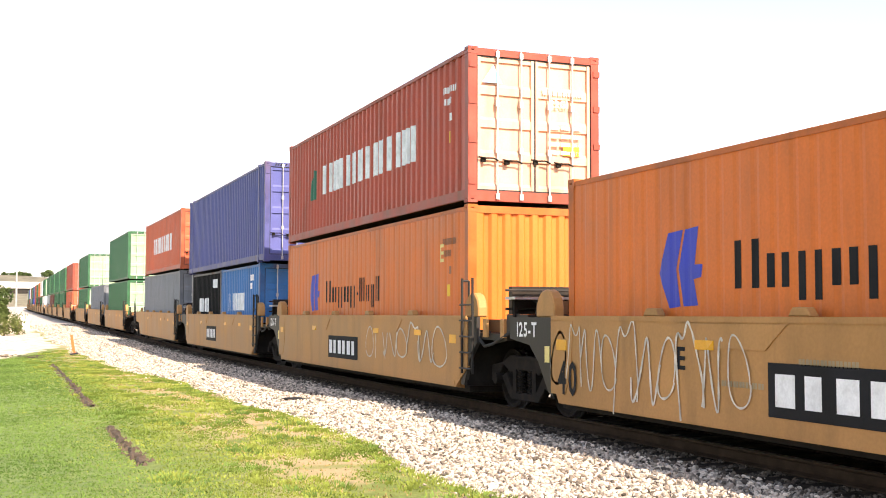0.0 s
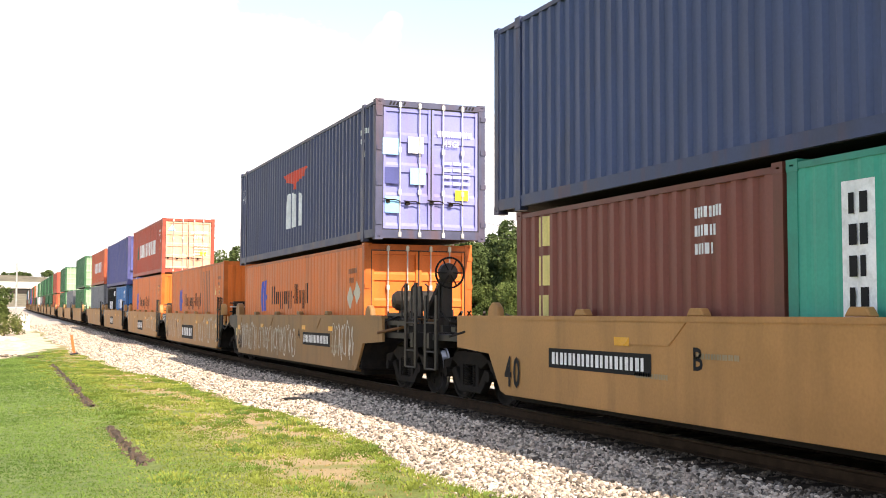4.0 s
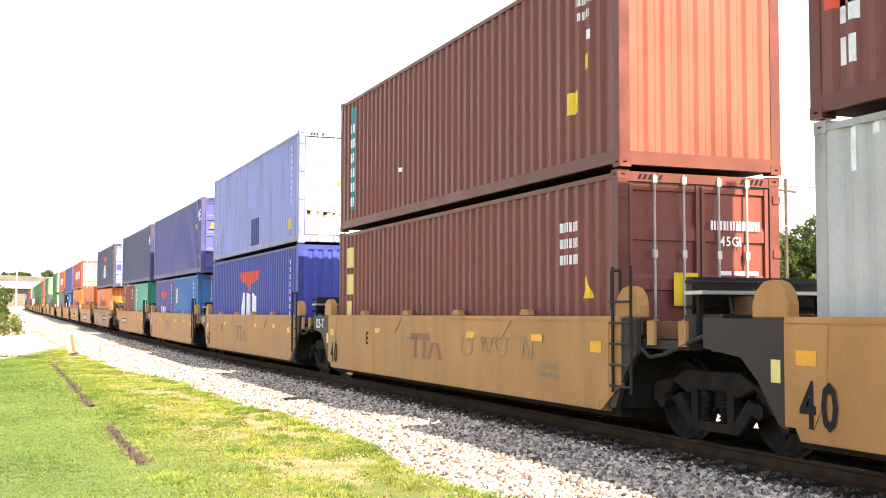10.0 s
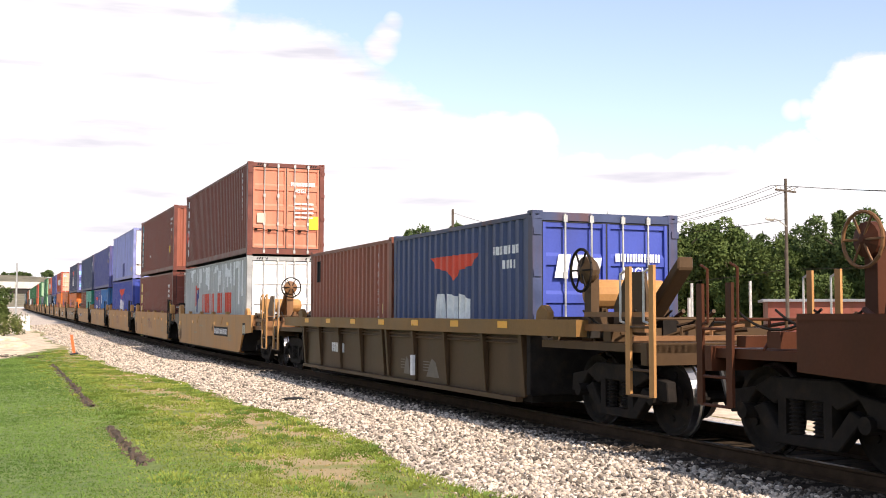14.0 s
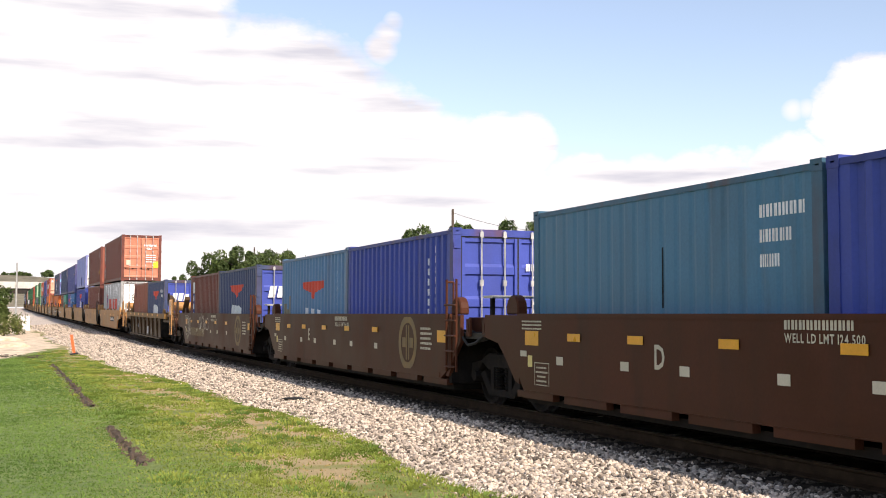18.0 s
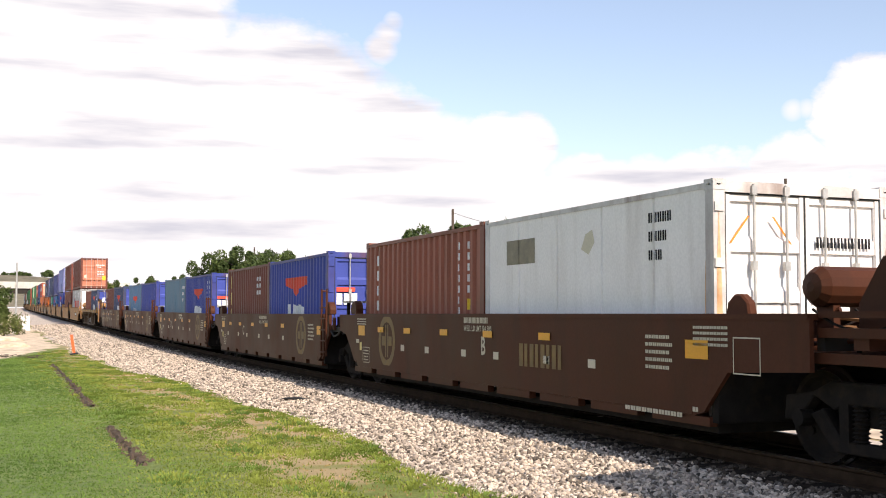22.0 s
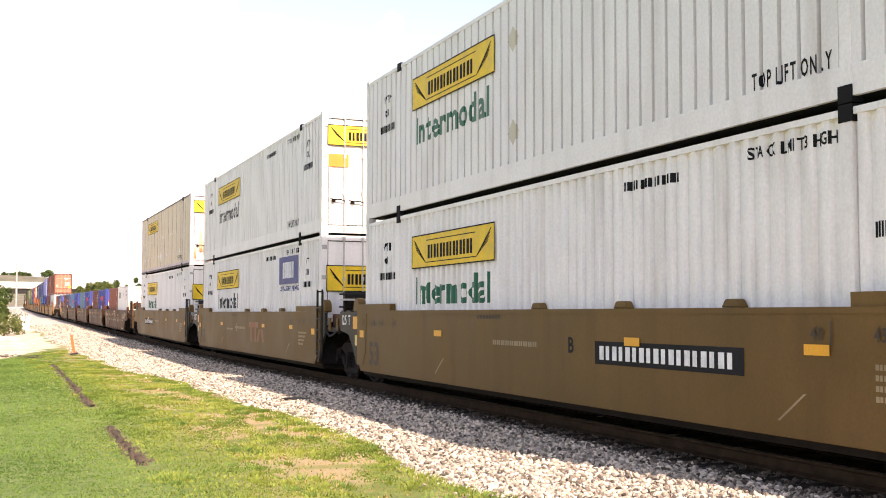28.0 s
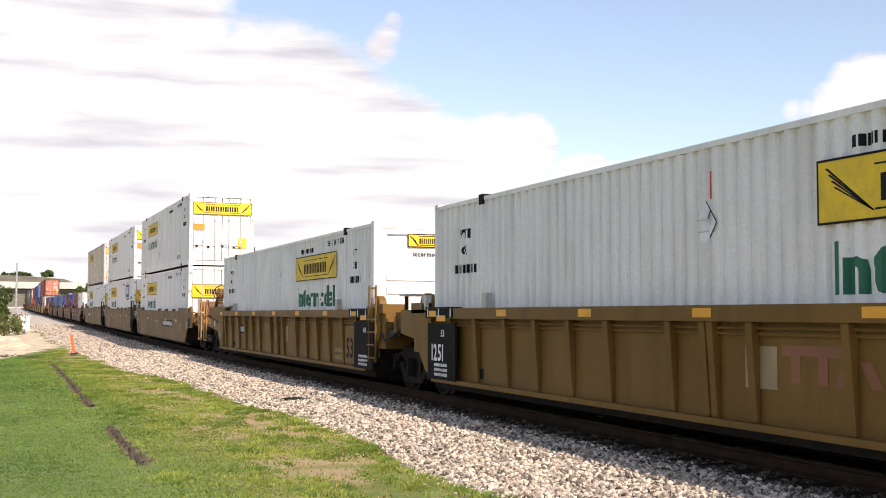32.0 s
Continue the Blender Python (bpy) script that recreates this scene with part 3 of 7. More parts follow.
def eagle_box(mark, L, v, w=2.2, u=None, tall=0.8):
    """A red pair of wings over three white letter-sized shapes."""
    u = (L - w) / 2 if u is None else u
    mark(bird(w), "red", u, v, "emblem")
    b, k = tall, w * 0.2
    for i in range(3):
        mark(([(0, 0), (k, 0), (k * 0.86, b), (k * 0.14, b)] if i == 0 else [(0, 0), (k, 0), (k, b * (1, 0.9, 0.8)[i]), (0, b)], [(0, 1, 2, 3)]), "white", u + w * (0.12 + 0.26 * i), v - b - (0.2 if L > 7 else 0.34), "emblem")


def trailer_box(s_low, base, colour="white", end="door", sheet="rib", label="", intermodal=True, right_board=False, low_text=True, board=True, word_ink="green"):
    ob, mark = container(s_low, 16.15, base, 2.896, colour, end, sheet, label, wide=1.295, posts=6.05, frame=colour, low_band=0.34 if base > 2 else 0.16)
    # boards lie a hair above the sheet, borders and bars above the boards
    if board:
        bu = 9.8 if right_board else 2.78
        name_board(ob, bu, 1.83, 3.68, 0.6, 16.15)
        if intermodal:
            t = words("Intermodal", 0.46, 1.0, 0.1, HEAVY)
            t = words("Intermodal", 0.46, 3.3 / t[2], 0.1 * 3.3 / t[2], HEAVY)
            mark(t, word_ink, bu + 0.15, 1.21, "lettering")
    t = words("STACK LIMIT 3 HIGH", 0.12, 0.72, 0.13)
    mark(t, "black", 13.95 - t[2], 2.58, "lettering")
    if low_text:
        t = words("TOP LIFT ONLY", 0.17, 0.56)
        mark(t, "black", 13.95 - t[2], 0.36, "lettering")
    for uu in (0.9, 14.4):
        mark(words("WTP", 0.15, 0.7), "black", uu + 0.22, 2.25, "lettering")
        mark(words("OR", 0.15, 0.7), "black", uu + 0.28, 1.98, "lettering")
        mark(blocks(10, 0.85, 0.14), "black", uu, 1.68)
    mark(blocks(9, 1.2, 0.11), "black", 10.2, 2.5)
    return ob, mark


def name_board(ob, u, v, w, h, L, face="side", W=1.295):
    """The yellow board as a part with its border, scrolls and bars on it."""
    if face == "side":
        put = lambda lift: (lambda a, b: (-W - lift, L / 2 - a, b))
    else:
        put = lambda lift: (lambda a, b: (-W + a, -L / 2 - 0.012 - lift, b))
    board = decal("name_board", shifted(rects((0, 0, w, h)), u, v), INK["yellow"], ob, put(0.002), label="yellow name board with black border")
    e = 0.022
    decal("border", shifted(rects((0, 0, w, e), (0, h - e, w, e), (0, e, e, h - 2 * e), (w - e, e, e, h - 2 * e)), u, v), INK["black"], board, put(0.005))
    decal("lettering", shifted(blocks(7, w * 0.56, h * 0.40), u + w * 0.22, v + h * 0.27, 0.0), INK["black"], board, put(0.005))
    decal("scroll_line", shifted(rects((w * 0.2, h * 0.80, w * 0.6, 0.016), (w * 0.2, h * 0.15, w * 0.6, 0.016)), u, v), INK["black"], board, put(0.005))
    for k in range(4):
        vs = [(w * 0.03 + 0.035 * k, h * (0.86 - 0.1 * k)), (w * 0.035 + 0.035 * k + 0.02, h * (0.86 - 0.1 * k)), (w * 0.2, h * 0.14), (w * 0.2 - 0.02, h * 0.14)]
        decal("scroll_line", shifted((vs, [(0, 1, 2, 3)]), u, v), INK["black"], board, put(0.005))
        vs2 = [(w - a, b) for a, b in vs][::-1]
        decal("scroll_line", shifted((vs2, [(0, 1, 2, 3)]), u, v), INK["black"], board, put(0.005))
    return board


# ---------------------------------------------------------------- well cars
def truck(parent, y, s, kind="dark", spin=True):
    """A two-axle truck: side frames, springs, bolster and two wheelsets, centred at y under its car."""
    t = part("truck", boxed((-0.95, 0.95, y - 0.18, y + 0.18, 0.42, 0.68)), IRON, parent, "dark two-axle freight truck", bevel=0.02)
    for sgn in (-1, 1):
        x0, x1 = sorted((sgn * 0.93, sgn * 1.06))
        bm = bmesh.new()
        slab_x(bm, [(y - 1.18, 0.42), (y - 1.15, 0.66), (y - 0.75, 0.72), (y - 0.5, 0.83), (y + 0.5, 0.83), (y + 0.75, 0.72), (y + 1.15, 0.66), (y + 1.18, 0.42), (y + 0.95, 0.44),
                    (y + 0.74, 0.68), (y + 0.46, 0.56), (y + 0.34, 0.62), (y - 0.34, 0.62), (y - 0.46, 0.56), (y - 0.74, 0.68), (y - 0.95, 0.44)], x0, x1)
        slab_x(bm, [(y - 0.80, 0.50), (y - 0.62, 0.57), (y - 0.36, 0.28), (y + 0.36, 0.28), (y + 0.62, 0.57), (y + 0.80, 0.50), (y + 0.46, 0.17), (y - 0.46, 0.17)], x0, x1)
        for c in (-0.33, 0.33):
            box(bm, x0, x1, y + c - 0.06, y + c + 0.06, 0.27, 0.63)
        part("side_frame", bm, IRON, t, bevel=0.012)
        for k in (-0.17, 0.17):
            bm = bmesh.new()
            prof = []
            for z in np.linspace(0.28, 0.60, 9):
                prof += [(z, 0.06), (z + 0.012, 0.085), (z + 0.026, 0.06)]
            lathe(bm, prof, "z", 9, (sgn * 1.0, y + k, 0))
            part("spring", bm, IRON, t)
        for a in (-0.89, 0.89):
            bm = bmesh.new()
            rod(bm, (sgn * 0.98, y + a, 0.46), (sgn * 1.13, y + a, 0.46), 0.085, 10)
            part("bearing_cap", bm, IRON, t)
    for a in (-0.89, 0.89):
        R = 0.46
        bm = bmesh.new()
        rod(bm, (-0.95, 0, 0), (0.95, 0, 0), 0.075, 10)
        for sgn in (-1, 1):
            lathe(bm, [(sgn * 0.69, R + 0.03), (sgn * 0.715, R + 0.025), (sgn * 0.73, R), (sgn * 0.82, R - 0.008), (sgn * 0.82, R - 0.06), (sgn * 0.78, R - 0.10), (sgn * 0.77, 0.16), (sgn * 0.82, 0.13)], "x", 28)
            for k in range(4):
                q = k * math.pi / 2
                rod(bm, (sgn * 0.775, 0.26 * math.cos(q), 0.26 * math.sin(q)), (sgn * 0.80, 0.26 * math.cos(q), 0.26 * math.sin(q)), 0.045, 6)
        w = part("wheelset", bm, IRON, t, "worn steel wheelset with bright treads")
        w.data.materials.append(TREAD)
        for p in w.data.polygons:
            c = p.center
            if 0.7 < abs(c.x) < 0.83 and math.hypot(c.y, c.z) > R - 0.03 and abs(p.normal.x) < 0.9:
                p.material_index = 1
        w.location = (0, y + a, R)
        if spin:
            SPINNERS.append((w, s + y, (0, y + a, R), R))
    return t


def ladder(parent, y, z0, z1, m, x=-1.47, wide=0.36, rungs=5):
    bm = bmesh.new()
    for k in (-wide / 2, wide / 2):
        rod(bm, (x, y + k, z0), (x, y + k, z1), 0.022, 6)
    lad = part("ladder", bm, m, parent, "steel side ladder")
    for i in range(rungs):
        z = z0 + 0.08 + (z1 - z0 - 0.5) * i / (rungs - 1)
        bm = bmesh.new()
        rod(bm, (x - 0.03, y - wide / 2 - 0.02, z), (x - 0.03, y + wide / 2 + 0.02, z), 0.016, 6)
        part("rung", bm, m, lad)
    return lad


def hand_brake(ob, x, y, z, axis, wheel_paint, case_paint):
    """A spoked wheel on its gear case and stand."""
    bm = bmesh.new()
    for k in range(20):
        a, b = k * math.pi / 10, (k + 1) * math.pi / 10
        rod(bm, (0.28 * math.cos(a), -0.1, 0.28 * math.sin(a)), (0.28 * math.cos(b), -0.1, 0.28 * math.sin(b)), 0.02, 6)
    for k in range(6):
        a = k * math.pi / 3
        rod(bm, (0, -0.1, 0), (0.27 * math.cos(a), -0.1, 0.27 * math.sin(a)), 0.014, 5)
    turn = Matrix.Rotation(-math.pi / 2 if axis == "x" else 0, 4, "Z")
    w = part("brake_wheel", bm, wheel_paint, ob, "spoked hand brake wheel")
    w.matrix_basis = Matrix.Translation((x, y, z)) @ turn
    bm = bmesh.new()
    lathe(bm, [(-0.12, 0.03), (-0.1, 0.08), (-0.06, 0.18), (0.03, 0.19), (0.1, 0.13), (0.16, 0.05)], "y", 16)
    c = part("gear_case", bm, case_paint, ob)
    c.matrix_basis = Matrix.Translation((x, y, z)) @ turn
    bm = boxed((-0.09, 0.09, 0.0, 0.12, 1.1 - z, 0.06), (-0.2, 0.16, 0.02, 0.2, 1.1 - z, 1.42 - z))
    s = part("brake_stand", bm, case_paint, ob, bevel=0.02)
    s.matrix_basis = Matrix.Translation((x, y, z)) @ turn


STYLE = {
    # paint, top of the sides, bottom, ribs, container half length
    "yellow": dict(m="yellow", top=1.43, low=0.28, hc=6.1, kind="smooth"),
    "soiled": dict(m="soiled", top=1.43, low=0.28, hc=6.1, kind="smooth"),
    "brown": dict(m="brown", top=1.46, low=0.38, hc=6.1, kind="notched"),
    "ribbed": dict(m="tan", wall="dun", top=1.38, low=0.25, hc=6.1, kind="ribbed"),
    "tan53": dict(m="olive", top=1.52, low=0.30, hc=8.1, kind="smooth"),
    "gold53": dict(m="gold", top=1.55, low=0.36, hc=8.1, kind="ribbed"),
}


def well_car(style, s_mid, low="joint", high="joint", label="", joint=1.7, spin=True, detail=True, brake=True, wheel_at=None, tank="", high_brake=False):
    """One well of a train, its middle at s_mid. low and high: 'joint' (the shared truck stands under the low joint) or 'coupler'."""
    st = STYLE[style]
    m, top, bot, hc, kind = CAR[st["m"]], st["top"], st["low"], st["hc"], st["kind"]
    ob = new("well_car")
    tagged(ob, label, "rail car", "well cars of the train")
    MOVERS.append((ob, s_mid, 0.0))
    e_lo = -(hc + (1.75 if low == "coupler" else 0.38))
    e_hi = hc + (1.75 if high == "coupler" else 0.12)
    b_lo, b_hi = -(hc + 0.2), hc + 0.2
    XO = 1.42
    for sgn in (-1, 1):
        # side sheet, with the lower edge cut back towards each truck
        e_l, e_h = (e_lo, e_hi) if kind != "ribbed" or hc > 7 else (max(e_lo, b_lo + 0.05), min(e_hi, b_hi - 0.05))
        outline = [(e_l, top - 0.03), (e_l, 0.92 if low == "coupler" and e_l < b_lo else 0.62)]
        if low == "coupler" and e_l < b_lo:
            outline += [(b_lo - 0.30, 0.86), (b_lo + 0.12, bot + 0.05)]
        outline += [(b_lo + 0.3, bot), (b_hi - 0.3, bot)]
        if high == "coupler" and e_h > b_hi:
            outline += [(b_hi - 0.12, bot + 0.05), (b_hi + 0.30, 0.86)]
        outline += [(e_h, 0.92 if high == "coupler" and e_h > b_hi else 0.62), (e_h, top - 0.03)]
        bm = bmesh.new()
        a, b = sorted((sgn * (XO - 0.05), sgn * (XO - (0.10 if kind == "ribbed" else 0.0))))
        if kind == "ribbed":
            a, b = sorted((sgn * (XO - 0.16), sgn * (XO - 0.12)))
        slab_x(bm, outline, a, b)
        wall = part("side_wall", bm, CAR[st["wall"]] if "wall" in st else m, ob)
        if kind == "ribbed":
            chord = 0.17 if hc > 7 else 0.22
            a, b = sorted((sgn * (XO - 0.16), sgn * (XO + 0.02)))
            part("top_chord", boxed((a, b, e_lo, e_hi, top - chord, top)), m, ob, bevel=0.015)
            if sgn < 0:
                wm = CAR[st["wall"]] if "wall" in st else m
                for y in [c * w for w in ((0.73, 2.1, 3.1, 4.1, 5.1, 6.2, 7.25, 8.1) if hc > 7 else (0.14, 1.6, 3.12, 4.72, 6.1)) for c in (-1, 1)] + ([-0.07, 0.07] if hc > 7 else []):
                    bm = bmesh.new()
                    slab_y(bm, [(-XO + 0.01, top - chord - 0.002), (-XO + 0.118, top - chord - 0.002), (-XO + 0.118, bot + 0.02), (-XO + 0.075, bot + 0.02)], y - 0.055, y + 0.055)
                    part("rib", bm, wm, wall, bevel=0.006)
                part("bottom_chord", boxed((-XO + 0.0, -XO + 0.118, b_lo + 0.3, b_hi - 0.3, bot - 0.05, bot + 0.018)), wm, ob)
                bm = bmesh.new()
                for z in (top - chord - 0.06, top - chord - 0.12):
                    rod(bm, (-XO + 0.09, b_lo + 0.2, z), (-XO + 0.09, b_hi - 0.2, z), 0.018, 6)
                part("air_pipe", bm, wm, ob)
        else:
            a, b = sorted((sgn * (XO - 0.12), sgn * (XO + 0.012)))
            part("top_chord", boxed((a, b, e_lo + 0.02, e_hi - 0.02, top - 0.06, top)), m, ob, bevel=0.012)
            a, b = sorted((sgn * (XO - 0.22), sgn * (XO + 0.008)))
            bm = bmesh.new()
            slab_y(bm, [(sgn * (XO + 0.008), bot + 0.10), (sgn * (XO + 0.008), bot + 0.015), (sgn * (XO - 0.22), bot - 0.04), (sgn * (XO - 0.22), bot + 0.05)], b_lo + 0.32, b_hi - 0.32)
            part("bottom_chord", bm, m, ob)
    part("floor_plate", boxed((-1.25, 1.25, b_lo + 0.1, b_hi - 0.1, 0.2, 0.30)), IRON, ob)
    for y in (b_lo, b_hi):
        part("end_bulkhead", boxed((-1.36, 1.36, y - 0.06, y + 0.06, 0.32, 1.2)), IRON, ob)
    if kind == "notched":
        n = 9
        for i in range(n):
            y = b_lo + 0.6 + (b_hi - b_lo - 1.2) * i / (n - 1)
            part("sill_foot", boxed((-XO + 0.02, -XO + 0.12, y - 0.55, y + 0.55, bot - 0.10, bot - 0.004)), m, ob)
    if kind == "smooth" and detail:
        # shallow keystone-shaped stiffener plates under the top edge, and guide blocks on it
        for c in ((-0.30, 0.28) if hc < 7 else ()):
            y = c * hc * 1.35
            bm = bmesh.new()
            slab_x(bm, [(y - 0.95, top - 0.075), (y + 0.95, top - 0.075), (y + 0.62, top - 0.33), (y - 0.62, top - 0.33)], -XO - 0.012, -XO - 0.001)
            part("stiffener", bm, m, ob)
        for c in (-0.62, -0.2, 0.2, 0.62) if hc < 7 else (-0.55, -0.28, 0.0):
            y = c * hc
            bm = bmesh.new()
            slab_x(bm, [(y - 0.17, top + 0.002), (y + 0.17, top + 0.002), (y + 0.10, top + 0.09), (y - 0.10, top + 0.09)], -XO + 0.02, -XO + 0.13)
            part("guide_block", bm, m, ob, bevel=0.012)
    if hc > 7 and kind == "smooth":
        for e in (-1, 1):
            y = e * (hc - 0.75)
            part("end_guide", boxed((-XO + 0.01, -XO + 0.12, y - 1.15, y + 1.15, top + 0.001, top + 0.13)), m, ob, bevel=0.02)
    # amber tape along the side, and small stencils
    for i, y in enumerate(([b_lo + 0.7 + (b_hi - b_lo - 1.4) * f for f in (0.12, 0.33, 0.74)] if kind == "smooth" else (-2.5, -0.6, 1.2, 3.0, 4.5) if kind == "notched" else np.linspace(b_lo + 0.7, b_hi - 0.7, 7))):
        x = -XO - 0.012 if kind != "ribbed" else -XO - 0.024
        z = 1.08 if kind == "smooth" else (1.1 if kind == "notched" else top - 0.13)
        part("reflector", boxed((x - 0.003, x, y - 0.17, y + 0.17, z, z + 0.10)), INK["amber"], ob)

    def side(u, v):
        return (-XO - (0.005 if kind != "ribbed" else -0.115), -u, v)

    def mark(shape, ink, u, v, name="lettering", slant=0.0, lift=0.0):
        return decal(name, shifted(shape, u, v, slant), INK[ink], ob, lambda a, b: (side(a, b)[0] - lift, -a, b))

    # ends
    for e, form in ((-1, low), (1, high)):
        y0 = e * (hc + 0.10)
        if form == "joint":
            yj = e * (hc + joint)
            dm = CAR["grey"] if kind != "ribbed" else m
            if kind == "notched":
                dm = m
            # the low end stops at the ladder; the high end reaches over the shared truck
            for xs in (-1, 1):
                bm = bmesh.new()
                a, b = sorted((xs * (XO - 0.02), xs * (XO - 0.08)))
                if e < 0:
                    slab_x(bm, [(y0, top - 0.02), (y0, bot + 0.05), (y0 - 0.12, bot + 0.05), (y0 - 0.34, 0.75), (y0 - 0.62, 1.0), (y0 - 0.62, top - 0.02)], a, b)
                else:
                    slab_x(bm, [(y0, top - 0.02), (y0, bot + 0.08), (y0 + 0.14, bot + 0.12), (y0 + 0.45, 0.80), (y0 + 0.72, 1.02), (yj - 0.24, 1.10), (yj - 0.24, top - 0.02)], a, b)
                part("end_plate", bm, dm, ob)
            a, b = sorted((y0, yj - (0.24 if e > 0 else 0)))
            part("end_deck", boxed((-XO + 0.1, XO - 0.1, a + 0.03, b - 0.03, 1.06, 1.16)), CAR["dark"], ob)
            if e < 0:
                part("connector", boxed((-1.12, 1.12, yj - 0.1, y0 - 0.3, 1.17, top - 0.06)), CAR["rust"] if kind != "notched" else m, ob, bevel=0.03)
                for yy in (y0 - 0.86, y0 - 1.5):
                    bm = bmesh.new()
                    slab_x(bm, [(yy - 0.07, 1.1), (yy + 0.07, 1.1), (yy + 0.07, 1.38), (yy - 0.07, 1.38)], -XO + 0.05, -XO + 0.09)
                    slab_x(bm, [(yy - 0.025, 1.17), (yy + 0.025, 1.17), (yy + 0.025, 1.31), (yy - 0.025, 1.31)], -XO + 0.044, -XO + 0.049)
                    part("lug", bm, m, ob)
                part("walkway", boxed((-1.28, 1.28, yj - 0.16, yj + 0.18, top + 0.24, top + 0.28)), STEEL, ob, "grey crossover walkway plank")
                if kind == "smooth" and detail:
                    part("platform_beam", boxed((-1.2, 1.2, yj - 0.42, yj + 0.30, 1.171, top + 0.02)), CAR["dark"], ob, bevel=0.02)
                    part("platform_beam", boxed((-1.15, 1.15, yj + 0.22, yj + 0.34, top + 0.022, top + 0.44)), CAR["dark"], ob, bevel=0.015)
                    for z in (top + 0.10, top + 0.38):
                        bm = bmesh.new()
                        rod(bm, (-1.30, yj + 0.12, z), (1.30, yj + 0.12, z), 0.022, 6)
                        part("cross_rod", bm, CAR["dark"], ob)
                    for k in range(4):
                        xx = -1.0 + 0.6 * k
                        bm = bmesh.new()
                        path_rod(bm, [(xx, yj - 0.3, top + 0.02), (xx + 0.12, yj - 0.1, top + 0.2), (xx + 0.05, yj + 0.2, top + 0.3)], 0.02, 5)
                        part("brake_rod", bm, CAR["rust"] if k % 2 else CAR["dark"], ob)
                    part("valve", boxed((-0.72, -0.42, yj - 0.2, yj + 0.05, top + 0.021, top + 0.22)), CAR["rust"], ob, bevel=0.03)
                for xx in (-1.2, -0.4, 0.4, 1.2):
                    part("walkway_bracket", boxed((xx - 0.03, xx + 0.03, yj - 0.03, yj + 0.03, 1.165, top + 0.238)), IRON, ob)
            bm = bmesh.new()
            rod(bm, (0, yj - e * 0.5, 0.9), (0, yj, 0.9), 0.16, 10)
            part("articulation", bm, IRON, ob)
            if kind == "ribbed":
                a, b = sorted((e * (hc - 1.15), e * (hc + 0.10)))
                cover = part("chord_cover", boxed((-XO - 0.028, -XO - 0.021, a, b, top - 0.165, top - 0.004), (-XO - 0.028, -XO + 0.14, a, b, top + 0.001, top + 0.02)), BOX["charcoal"], ob, "black cover on the top chord's end")
                for yy in (a + 0.1, (a + b) / 2, b - 0.12):
                    part("tick", boxed((-XO - 0.033, -XO - 0.0285, yy - 0.018, yy + 0.018, top - 0.15, top - 0.01)), INK["white"], cover)
                part("tape", boxed((-XO - 0.033, -XO - 0.0285, (a + b) / 2 + 0.12, (a + b) / 2 + 0.44, top - 0.14, top - 0.04)), INK["amber"], cover)
                a, b = sorted((e * (hc + 0.3), e * (hc + 0.95)))
                part("end_box", boxed((-XO + 0.08, -0.75, a, b, 0.78, top - 0.08)), m, ob, bevel=0.03)
                part("end_box", boxed((-XO + 0.02, -0.9, a, b, top - 0.079, top + 0.10)), m, ob, bevel=0.04)
            # rounded container guide at the corner
            bm = bmesh.new()
            yy = e * (hc + 0.42)
            w, h = (0.27, 0.36) if kind == "smooth" and hc < 7 else (0.2, 0.27)
            slab_x(bm, [(yy + w * a, top + h * b) for a, b in ((-1, -0.06), (-1, 0.35), (-0.86, 0.68), (-0.55, 0.92), (-0.1, 1.0), (0.4, 0.94), (0.8, 0.7), (1, 0.35), (1, -0.06))], -1.36, -1.20)
            part("corner_guide", bm, m, ob, bevel=0.02)
            # doubler plate on the side sheet near the end, with tape and stickers on the grey panel
            if kind == "smooth":
                bm = bmesh.new()
                slab_x(bm, [(e * (hc - 0.5), top - 0.07), (e * (hc + 0.11), top - 0.07), (e * (hc + 0.11), bot + 0.12), (e * (hc - 0.28), bot + 0.12), (e * (hc - 0.45), 0.7)], -XO - 0.009, -XO - 0.0005)
                part("doubler", bm, m, ob)
                part("tape", boxed((-XO - 0.014, -XO - 0.0095, e * (hc - 0.2) - 0.14, e * (hc - 0.2) + 0.14, 0.98, 1.12)), INK["amber"], ob)
                if e < 0:
                    part("tape", boxed((-XO + 0.014, -XO + 0.0185, y0 - 0.2, y0 - 0.06, 1.16, 1.28)), INK["amber"], ob)
                    part("sticker", boxed((-XO + 0.014, -XO + 0.0185, y0 - 0.18, y0 - 0.06, 0.78, 1.0)), INK["cream"], ob)
                else:
                    part("sticker", boxed((-XO + 0.014, -XO + 0.0185, y0 + 0.1, y0 + 0.24, 0.8, 1.02)), INK["cream"], ob)
            if e < 0:
                truck(ob, yj, s_mid, spin=spin)
                ladder(ob, y0 - 0.36, 0.52, 2.02, CAR["dark"] if kind == "smooth" else m, x=-XO - 0.03, wide=0.42)
                bm = bmesh.new()
                path_rod(bm, [(-XO, y0 - 0.08, 1.5), (-XO, y0 - 0.08, 1.98), (-XO + 0.12, y0 - 0.08, 1.98), (-XO + 0.12, y0 - 0.08, top)], 0.02, 6)
                part("hand_hold", bm, CAR["dark"] if kind == "smooth" else m, ob)
